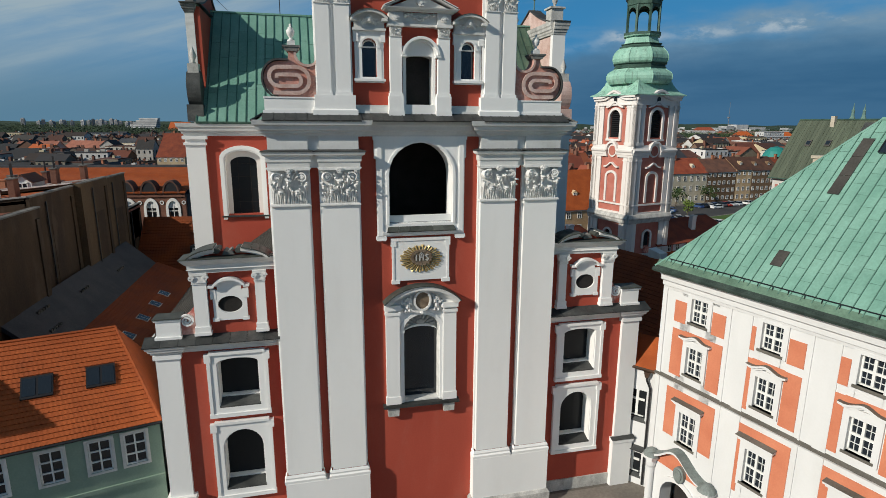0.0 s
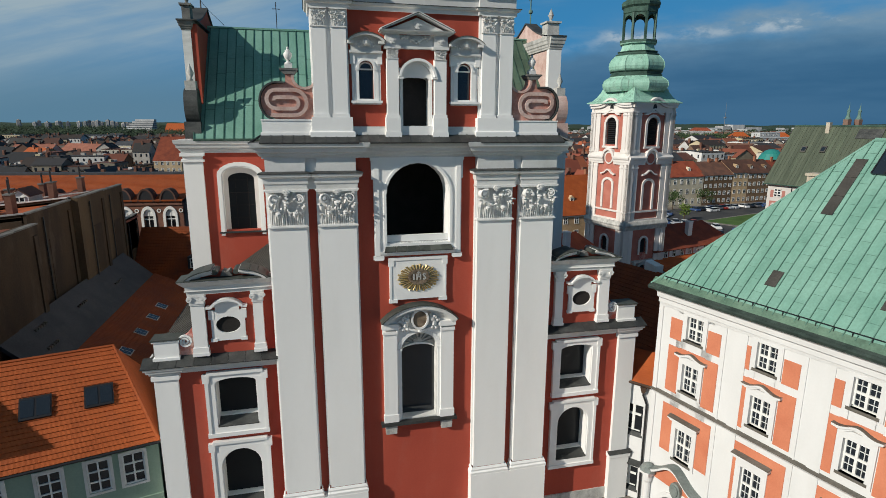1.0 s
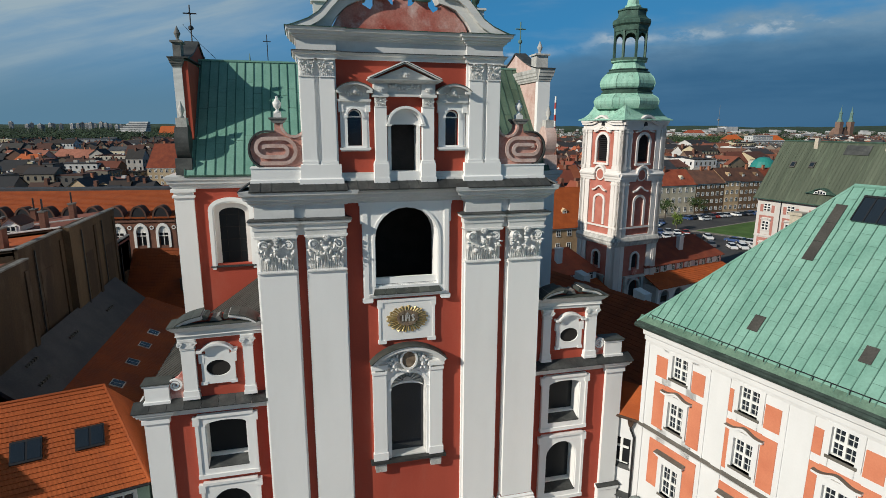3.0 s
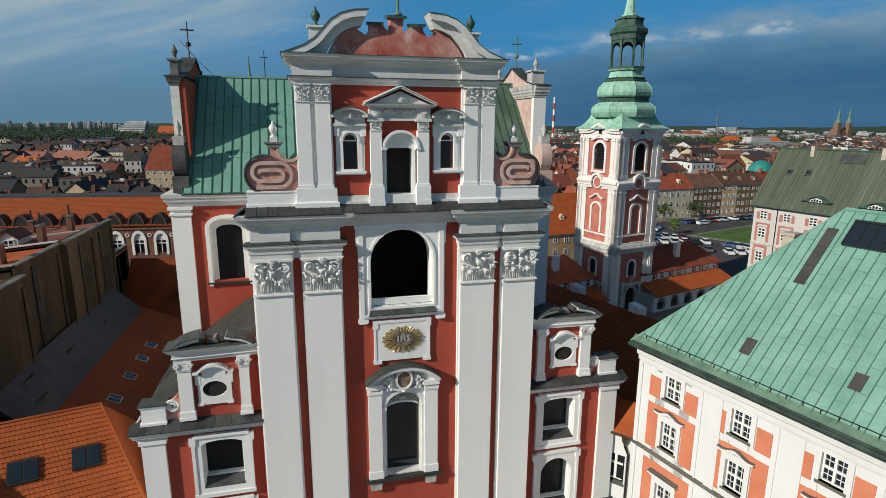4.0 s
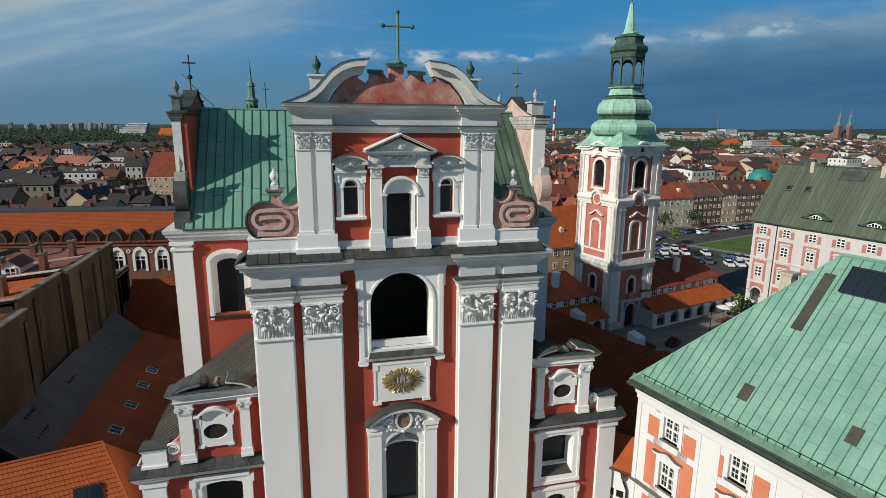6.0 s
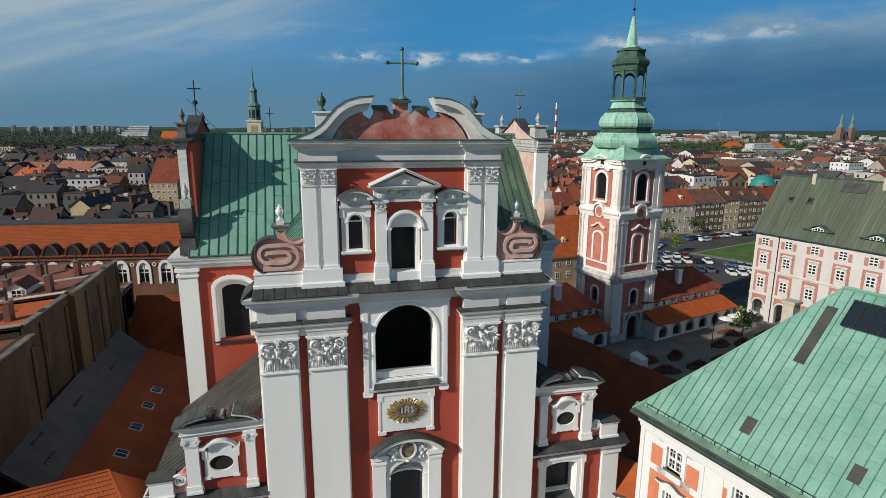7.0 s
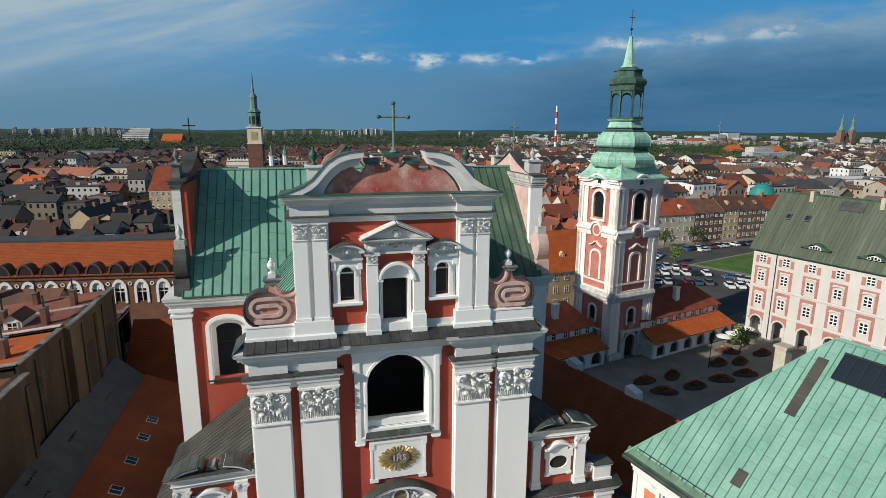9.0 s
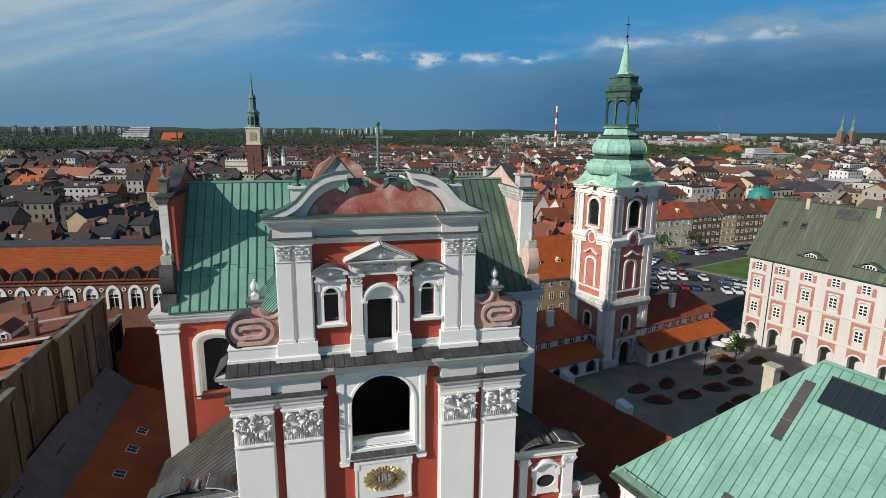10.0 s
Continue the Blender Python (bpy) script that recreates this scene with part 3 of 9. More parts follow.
def capital(x0, x1, z0, z1, y, parent, stalks=16, k=1.0):
    """A composite capital: bell, abacus, upright stalks with buds, curled leaves, corner scrolls and a flower."""
    h, w, xc = z1 - z0, x1 - x0, (x0 + x1) / 2
    b = B().box(x0 - 0.1 * k, x1 + 0.1 * k, y - 0.14 * k, y + 0.5 * k, z0, z0 + 0.035 * h).box(x0 - 0.05 * k, x1 + 0.05 * k, y - 0.08 * k, y + 0.5 * k, z0 + 0.035 * h, z0 + 0.06 * h)
    b.prism([(x0 + 0.06 * k, z0), (x1 - 0.06 * k, z0), (x1 + 0.02 * k, z1 - 0.08 * h), (x0 - 0.02 * k, z1 - 0.08 * h)], y + 0.15 * k, y + 0.5 * k)
    b.prism([(x0 - 0.1 * k, z1 - 0.06 * h), (x1 + 0.1 * k, z1 - 0.06 * h), (x1 + 0.2 * k, z1), (x0 - 0.2 * k, z1)], y - 0.22 * k, y + 0.5 * k)
    c = part("capital", b, CARVED, parent, "white composite capital with stalks, buds and corner scrolls")
    g = random.Random(int(x0 * 100) + 7)
    q = h / 2.3
    for i in range(stalks):
        t = (i + 0.5) / stalks
        o = part("stalk", STALK_MESH, None, c)
        o.matrix_basis = pose(x0 + w * (0.04 + 0.92 * t), y + 0.06 * k, z0 + 0.05 * h, 0, g.uniform(-7, 7), g.uniform(-30, 30)) @ Matrix.Diagonal((k * g.uniform(0.8, 1.3), k * g.uniform(0.6, 1.0), h * g.uniform(0.26, 0.52), 1))
    for dx, dz, e in ((-0.24, 0.33, 1.0), (0.2, 0.33, 1.0), (-0.02, 0.6, 1.15), (0.42, 0.5, 0.7), (-0.43, 0.52, 0.7)):
        o = part("bud", BUD_MESH, None, c)
        o.matrix_basis = pose(xc + dx * w, y - 0.26 * k, z0 + dz * h, g.uniform(10, 28), g.uniform(-8, 8), 0) @ Matrix.Diagonal((0.8 * k * e, 0.8 * k * e, 0.85 * k * e * q, 1))
    for i in range(max(stalks // 2, 4)):
        o = part("curled_leaf", LEAF_MESH, None, c)
        o.matrix_basis = pose(x0 + w * g.uniform(0.06, 0.94), y + 0.08 * k, z0 + h * g.uniform(0.46, 0.68), 0, g.uniform(-38, 38), g.uniform(-25, 25)) @ Matrix.Diagonal((k * g.uniform(0.5, 0.8), k * g.uniform(0.6, 0.9), h * g.uniform(0.2, 0.3), 1))
    for e in (-1, 1):
        o = part("scroll", SCROLL_MESH, None, c)
        o.matrix_basis = pose(xc + e * (w / 2 - 0.24 * k), y + 0.28 * k, z1 - 0.24 * h, 0, 0, -14 * e) @ Matrix.Diagonal((-0.82 * k * e, 0.85 * k, 0.82 * k * q, 1))
        o = part("curled_leaf", LEAF_MESH, None, c)
        o.matrix_basis = pose(xc + e * (w / 2 - 0.2 * k), y + 0.04 * k, z0 + 0.4 * h, 0, 6 * e, 18 * e) @ Matrix.Diagonal((k * 0.75, k * 0.9, h * 0.24, 1))
    o = part("flower", FLOWER_MESH, None, c)
    o.matrix_basis = pose(xc, y + 0.12 * k, z1 - 0.07 * h) @ Matrix.Diagonal((k * 0.8, k, k * 0.75 * q, 1))
    return c


for x0, x1 in PIL:
    p = part("pilaster", B().box(x0, x1, -0.52, 0, 5.0, 23.15), WHITE, church, "white giant pilaster shaft")
    part("backing", B().box(x0 - 0.12, x1 + 0.12, -0.24, 0, 5.0, 25.4), WHITE, p)
    part("base_moulding", B().sweep([(0, 4.4), (0.14, 4.4), (0.16, 4.62), (0.06, 4.7), (0.1, 4.84), (0.02, 5.0), (0, 5.0)], [(x0 - 0.1, 0.0), (x0 - 0.1, -0.56), (x1 + 0.1, -0.56), (x1 + 0.1, 0.0)]), WHITE, p)
    capital(x0, x1, 23.12, 25.42, -0.52, church)
    e = part("entablature_block", B().box(x0 - 0.05, x1 + 0.05, -0.55, 0, 25.4, 27.35), DULLW, church, "white entablature block")
    arc_prof = [(0, 25.4), (0.06, 25.4), (0.08, 25.75), (0.14, 25.78), (0.16, 26.08), (0.34, 26.2), (0.38, 26.36), (0, 26.42)]
    part("architrave", B().sweep(arc_prof, [(x0 - 0.05, 0.0), (x0 - 0.05, -0.55), (x1 + 0.05, -0.55), (x1 + 0.05, 0.0)]), WORN, e)
    part("flashing", B().sweep([(0, 26.4), (0.42, 26.36), (0.42, 26.41), (0, 26.5)], [(x0 - 0.05, 0.0), (x0 - 0.05, -0.55), (x1 + 0.05, -0.55), (x1 + 0.05, 0.0)]), LEAD, e, "dark sheet on the architrave")
for x0, x1 in ((-9.38, -3.78), (3.62, 9.4)):
    part("pedestal", B().box(x0, x1, -0.72, 0, 0, 4.42), WHITE, church, "tall white pedestal under a pair of pilasters")
    part("pedestal_foot", B().sweep([(0, 0), (0.2, 0), (0.2, 1.0), (0.06, 1.2), (0, 1.2)], [(x0, 0), (x0, -0.72), (x1, -0.72), (x1, 0)]), STONE, church)
    part("recess_wall", B().box((x0 + x1) / 2 - 0.5, (x0 + x1) / 2 + 0.5, -0.3, 0, 25.4, 27.35), WHITE, church)

# main cornice with its lead-covered slope
part("cornice", B().sweep(moulding(0.74, 0.95, 27.25), [(-9.3, 1.6), (-9.3, -0.5), (-3.85, -0.5), (-3.85, -0.12), (3.7, -0.12), (3.7, -0.5), (9.3, -0.5), (9.3, 1.6)]), DULLW, church, "weathered, shade-greyed white main cornice, broken forward over the pilasters")
part("cornice_core", B().box(-9.3, 9.3, -0.12, 1.6, 27.25, 28.3), DULLW, church)
N_SHEET = 32
for i in range(N_SHEET):
    xa, xb = -10.05 + 20.1 * i / N_SHEET, -10.05 + 20.1 * (i + 1) / N_SHEET
    ta, tb = max(-9.4, min(9.4, xa)), max(-9.4, min(9.4, xb))
    if tb - ta < 0.05:
        continue
    yf = -1.3 if not -3.9 < (xa + xb) / 2 < 3.8 else -1.24
    part("lead_sheet", B().quad((xa + 0.01, yf, 28.2), (xb - 0.01, yf, 28.2), (tb - 0.01, -0.2, 28.64), (ta + 0.01, -0.2, 28.64), 0.08).quad((xb - 0.03, yf, 28.23), (xb + 0.02, yf, 28.23), (tb + 0.02, -0.2, 28.67), (tb - 0.03, -0.2, 28.67), 0.04), LEAD, church)
for s in (-1, 1):
    q = [(s * 9.4, -0.2, 28.64), (s * 10.05, -1.3, 28.2), (s * 10.05, 1.7, 28.2), (s * 9.4, 1.7, 28.64)]
    part("lead_return", B().quad(*(q if s > 0 else [q[1], q[0], q[3], q[2]]), 0.08), LEAD, church)
part("roof_deck", B().box(-9.4, 9.4, -0.25, 2.0, 28.3, 28.6), LEAD, church)

# great window
gw = part("window_surround", pierced(B(), -2.8, 2.74, 20.95, 27.3, -0.18, 0.0, [GREAT]), WHITE, church, "white moulded surround of the great arched window")
part("architrave_band", B().ring(arch(-0.02, 2.24, 21.75, 24.9, 2.18), arch(-0.02, 2.08, 21.75, 24.9, 2.02), -0.26, -0.18), WHITE, gw)
part("reveal", B().ring(arch(-0.02, 2.1, 21.75, 24.9, 2.04), arch(-0.02, 2.03, 21.75, 24.9, 1.97), -0.1, 1.5), WHITE, gw)
for e in (-1, 1):
    part("outer_strip", B().box(-0.03 + e * 2.5, -0.03 + e * 2.78, -0.26, 0, 21.0, 27.2).box(-0.03 + e * 2.44, -0.03 + e * 2.84, -0.23, 0, 21.0, 27.25), WHITE, gw)
    part("ear", B().box(-0.04 + e * 2.7, -0.04 + e * 2.95, -0.2, 0, 25.9, 27.2).box(-0.04 + e * 2.6, -0.04 + e * 3.0, -0.24, 0, 27.05, 27.25), WHITE, gw)
    part("foot_block", B().box(-0.03 + e * 2.25, -0.03 + e * 2.92, -0.27, 0, 20.75, 20.98).box(-0.03 + e * 2.3, -0.03 + e * 2.86, -0.3, 0, 20.7, 20.78), WHITE, gw)
part("sill_bed", B().box(-2.05, 2.0, 0.02, 1.55, 21.72, 21.8), WHITE, gw)
part("sill_apron", B().box(-2.04, 2.0, 0.1, 0.35, 21.75, 22.24), WHITE, gw, "white apron board")
for k in range(6):
    xa, xb = -2.3 + 4.56 * k / 6, -2.3 + 4.56 * (k + 1) / 6
    part("sill_sheet", B().quad((xa + 0.01, -0.5, 21.3), (xb - 0.01, -0.5, 21.3), (xb * 0.9 - 0.01, 0.12, 21.84), (xa * 0.9 + 0.01, 0.12, 21.84), 0.08), COVER, gw, "dark sloping lead sill")
part("sill_moulding", B().sweep([(0, 21.0), (0.1, 21.02), (0.16, 21.12), (0.2, 21.28), (0, 21.28)], [(-2.3, 0), (-2.3, -0.2), (2.26, -0.2), (2.26, 0)]), WHITE, gw)

# gilded sun on its panel
panel = part("sun_panel", B().box(-1.88, 1.8, -0.14, 0, 17.95, 20.7).box(-2.02, 1.92, -0.2, 0, 20.62, 20.8), WHITE, church, "white eared panel with a gilded sunburst")
for e in (-1, 1):
    part("ear", B().box(-0.05 + e * 1.62, -0.05 + e * 1.97, -0.19, 0, 20.25, 20.62), WHITE, panel)
    part("foot", B().box(-0.05 + e * 1.4, -0.05 + e * 1.95, -0.19, 0, 17.75, 18.0).box(-0.05 + e * 1.76, -0.05 + e * 1.9, -0.18, 0, 18.0, 20.25), WHITE, panel)
for i in range(36):
    a, r = 2 * math.pi * (i + 0.5) / 36, (1.0, 0.93, 0.98, 0.9)[i % 4]
    p0, p1, p2, p3 = ((1.42 * q * math.cos(a + d), 0.93 * q * math.sin(a + d)) for q, d in ((0.3, -0.07), (0.3, 0.07), (r, 0.075), (r, -0.075)))
    tip, foot = (1.42 * r * math.cos(a), 0.93 * r * math.sin(a)), (1.42 * 0.3 * math.cos(a), 0.93 * 0.3 * math.sin(a))
    flat = [(-0.05 + q[0], -0.14, 19.4 + q[1]) for q in (p0, p3, p2, p1)] + [(-0.05 + q[0], -0.24 - 0.03 * (i % 2), 19.4 + q[1]) for q in (foot, tip)]
    part("sun_ray", B().add(flat, [(0, 1, 5, 4), (4, 5, 2, 3), (1, 2, 5), (0, 4, 3), (0, 3, 2, 1)]), GOLD, panel, "gilded ray")
part("sun_disc", B().prism(arc(-0.04, 19.5, 0.62, 0.45, 0, 348, 30), -0.27, -0.14), TANB, panel, "dull brown disc")
for k in range(15):
    a = 2 * math.pi * k / 15
    part("cloud_puff", B().prism(arc(-0.04 + 0.62 * math.cos(a), 19.5 + 0.45 * math.sin(a), 0.13, 0.1, 0, 320, 8), -0.31, -0.2), TANB, panel)
mono = B().box(-0.42, -0.33, -0.32, -0.26, 19.3, 19.7)
mono.box(-0.2, -0.11, -0.32, -0.26, 19.3, 19.7).box(0.03, 0.12, -0.32, -0.26, 19.3, 19.7).box(-0.11, 0.03, -0.32, -0.26, 19.46, 19.55)
band(mono, [(0.42, 19.64), (0.33, 19.7), (0.25, 19.62), (0.33, 19.51), (0.42, 19.4), (0.34, 19.3), (0.24, 19.36)], 0.09, -0.32, -0.26)
mono.box(-0.07, -0.01, -0.32, -0.26, 19.55, 19.88).box(-0.15, 0.07, -0.32, -0.26, 19.74, 19.8)
part("monogram", mono, STONE, panel, "raised letters IHS with a small cross")

# niche
niche = part("niche_frame", pierced(B(), -2.45, 2.38, 9.2, 16.1, -0.16, 0.0, [(0.0, 1.25, 9.2, 14.45, 1.1)]), WHITE, church, "white niche frame with pilasters and a segmental pediment")
for x0, x1 in ((-2.45, -1.55), (1.45, 2.35)):
    part("niche_pilaster", B().box(x0, x1, -0.34, -0.1, 9.4, 15.8).box(x0 - 0.06, x1 + 0.06, -0.4, -0.1, 9.25, 9.8).box(x0 - 0.06, x1 + 0.06, -0.42, -0.1, 15.65, 15.85).box(x0 - 0.1, x1 + 0.1, -0.46, -0.1, 16.0, 16.35), WHITE, niche)
    part("console", B().prism([(x0 + 0.02, 9.15), (x1 - 0.05, 9.15), (x1 - 0.1, 8.35), (x0 + 0.06, 8.35)], -0.36, 0), STONE, niche)
part("niche_sill", B().box(-2.7, 2.6, -0.5, 0.2, 9.0, 9.2), LEAD, niche, "dark weathered sill")
part("segmental_pediment", B().ring(arc(-0.02, 14.55, 3.3, 3.1, 140, 40, 18), arc(-0.02, 14.55, 3.1, 2.84, 140, 40, 18), -0.8, 0.0).ring(arc(-0.02, 14.55, 3.1, 2.84, 140, 40, 18), arc(-0.02, 14.55, 2.92, 2.66, 140, 40, 18), -0.5, 0.0), WORN, niche, "weathered curved hood")
part("hood_cover", B().ring(arc(-0.02, 14.55, 3.38, 3.17, 140.5, 39.5, 18), arc(-0.02, 14.55, 3.3, 3.1, 140, 40, 18), -0.88, 0.0), COVER, niche, "dark sheet on the curved hood")
part("tympanum", B().prism(arc(-0.02, 14.55, 2.95, 2.7, 140, 40, 14) + [(2.2, 15.95), (-2.25, 15.95)], -0.2, 0.0), WORN, niche)
part("medallion_field", B().prism(arc(-0.02, 16.62, 0.47, 0.58, 0, 345, 23), -0.46, -0.2), TANB, niche, "brown oval relief")
orn = B().ring(arc(-0.02, 16.62, 0.6, 0.72, 0, 360, 24), arc(-0.02, 16.62, 0.47, 0.58, 0, 360, 24), -0.56, -0.2)
for e in (-1, 1):
    for k in range(7):
        t = k / 6
        orn.lathe([(0.02, -0.13), (0.12, -0.05), (0.13, 0.05), (0.03, 0.14)], (-0.02 + e * (0.78 + 0.62 * t), -0.34 + 0.05 * (k % 2), 16.62 - 0.5 * t + 0.13 * (k % 3)), 6, k)
    for k, (dx, dz, q) in enumerate(((0.86, -0.1, 1.5), (0.98, -0.38, 1.9), (1.12, -0.68, 1.5), (0.84, -0.66, 1.1), (1.34, -0.52, 1.0), (0.74, 0.24, 1.0), (1.1, 0.02, 1.0), (1.5, -0.72, 0.9))):
        orn.lathe([(0.02, -0.14 * q), (0.11 * q, -0.05 * q), (0.1 * q, 0.06 * q), (0.02, 0.14 * q)], (-0.02 + e * dx, -0.36 + 0.04 * (k % 3), 16.62 + dz), 7, k)
    band(orn, [(-0.02 + e * 0.15, 15.78), (-0.02 + e * 0.5, 15.86), (-0.02 + e * 0.85, 16.0)], 0.12, -0.44, -0.18)
orn.lathe([(0.02, -0.18), (0.17, -0.05), (0.14, 0.12), (0.03, 0.2)], (-0.02, -0.42, 15.8), 8)
orn.lathe([(0.02, -0.1), (0.16, 0.0), (0.1, 0.1), (0.02, 0.14)], (-0.02, -0.5, 17.36), 8)
part("cartouche", orn, CARVED, niche, "white carved cartouche with garlands")
part("arch_moulding", B().ring(arch(0, 1.5, 9.3, 14.45, 1.32), arch(0, 1.25, 9.3, 14.45, 1.1), -0.22, -0.14).box(-1.62, -1.2, -0.26, -0.1, 14.36, 14.5).box(1.2, 1.62, -0.26, -0.1, 14.36, 14.5), WHITE, niche)
part("niche_reveal", B().ring(arch(0, 1.27, 9.2, 14.45, 1.1), arch(0, 1.2, 9.2, 14.45, 1.03), -0.02, 0.9).box(-1.3, 1.3, -0.05, 0.9, 9.1, 9.28), WORN, niche)
head = arc(0, 14.1, 1.2, 0.42, 180, 0, 14)
shell = B()
for p_, q_ in zip(head, head[1:]):
    shell.prism([p_, q_, (q_[0], 15.7), (p_[0], 15.7)], 0.62, 0.8)
for k in range(9):
    a = math.pi * (k + 0.5) / 9
    shell.prism([(0, 14.5), (1.05 * math.cos(a - 0.1), 14.5 + 0.95 * math.sin(a - 0.1)), (1.05 * math.cos(a + 0.1), 14.5 + 0.95 * math.sin(a + 0.1))], 0.5, 0.62)
shell.prism(arc(0, 14.75, 0.28, 0.24, 0, 330, 11), 0.42, 0.6)
part("shell", shell, STONE, niche, "weathered shell over the niche window")
part("window_head", B().ring(arc(0, 14.1, 1.2, 0.56, 180, 0, 14), head, 0.36, 0.64), WHITE, niche)
leaded_window(arch(0.0, 1.2, 9.2, 14.1, 0.42), 0, 1.2, 9.2, 14.3, 0.7, niche, 1, 1, GLASS)

# upper storey
U_HOLES = [(-3.12, 0.44, 30.75, 32.52, 0.43), (2.98, 0.44, 30.75, 32.52, 0.43), (-0.1, 0.84, 29.15, 31.9, 0.24)]
part("upper_wall", pierced(B(), -6.2, 6.1, 29.1, 37.0, 0.1, 1.3, U_HOLES), RED, church, "red plastered upper storey wall")
# near-black backing paints the shade inside the upper openings
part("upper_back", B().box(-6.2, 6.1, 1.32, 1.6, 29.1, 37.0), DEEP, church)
part("upper_rear", B().box(-6.2, 6.1, 2.6, 2.8, 29.1, 37.0), WHITE, church)
for a, b in ((-6.3, -4.15), (3.9, 6.15)):
    part("upper_edge", B().box(a, b, -0.08, 2.8, 29.1, 37.0), WHITE, church, "white edge of the upper storey")
for x0, x1 in ((-6.24, -5.42), (-5.14, -4.26), (4.05, 4.92), (5.2, 6.05)):
    q = part("upper_pilaster", B().box(x0, x1, -0.3, 0.1, 29.8, 34.75).box(x0 - 0.07, x1 + 0.07, -0.38, 0.1, 29.62, 29.85), WHITE, church, "white pilaster of the upper storey")
    capital(x0, x1, 34.72, 35.76, -0.3, church, 7, 0.46)
for x0, x1 in ((-6.42, -4.02), (3.78, 6.2)):
    part("upper_pedestal", B().box(x0, x1, -0.42, 2.8, 28.5, 29.66).sweep([(0, 28.5), (0.12, 28.5), (0.12, 28.78), (0.02, 28.86), (0, 28.86)], [(x0, 0.1), (x0, -0.42), (x1, -0.42), (x1, 0.1)]), WHITE, church, "white pedestal of the upper storey")
part("upper_base", B().box(-4.1, 3.85, -0.1, 1.3, 28.5, 29.12).box(-4.1, 3.85, -0.22, 0.1, 28.5, 28.78), WORN, church)
U_PATH = [(-6.35, 2.8), (-6.35, -0.32), (-4.12, -0.32), (-4.12, -0.05), (3.85, -0.05), (3.85, -0.32), (6.15, -0.32), (6.15, 2.8)]
part("upper_architrave", B().sweep([(0, 35.75), (0.05, 35.75), (0.08, 35.95), (0.22, 36.02), (0.26, 36.14), (0, 36.16)], U_PATH), WORN, church)
part("architrave_flashing", B().sweep([(0, 36.16), (0.3, 36.13), (0.3, 36.17), (0, 36.22)], U_PATH), LEAD, church)
part("upper_frieze", B().sweep([(-0.1, 36.1), (0.02, 36.1), (0.02, 36.9), (-0.1, 36.9)], U_PATH).box(-6.3, 6.1, 0.0, 2.8, 35.8, 37.2), DULLW, church)
part("upper_cornice", B().sweep(moulding(0.55, 0.62, 36.78), U_PATH), WORN, church, "weathered upper cornice")
part("cornice_flashing", B().sweep([(0, 37.4), (0.6, 37.4), (0.6, 37.44), (0, 37.5)], U_PATH), COPPER_D, church)
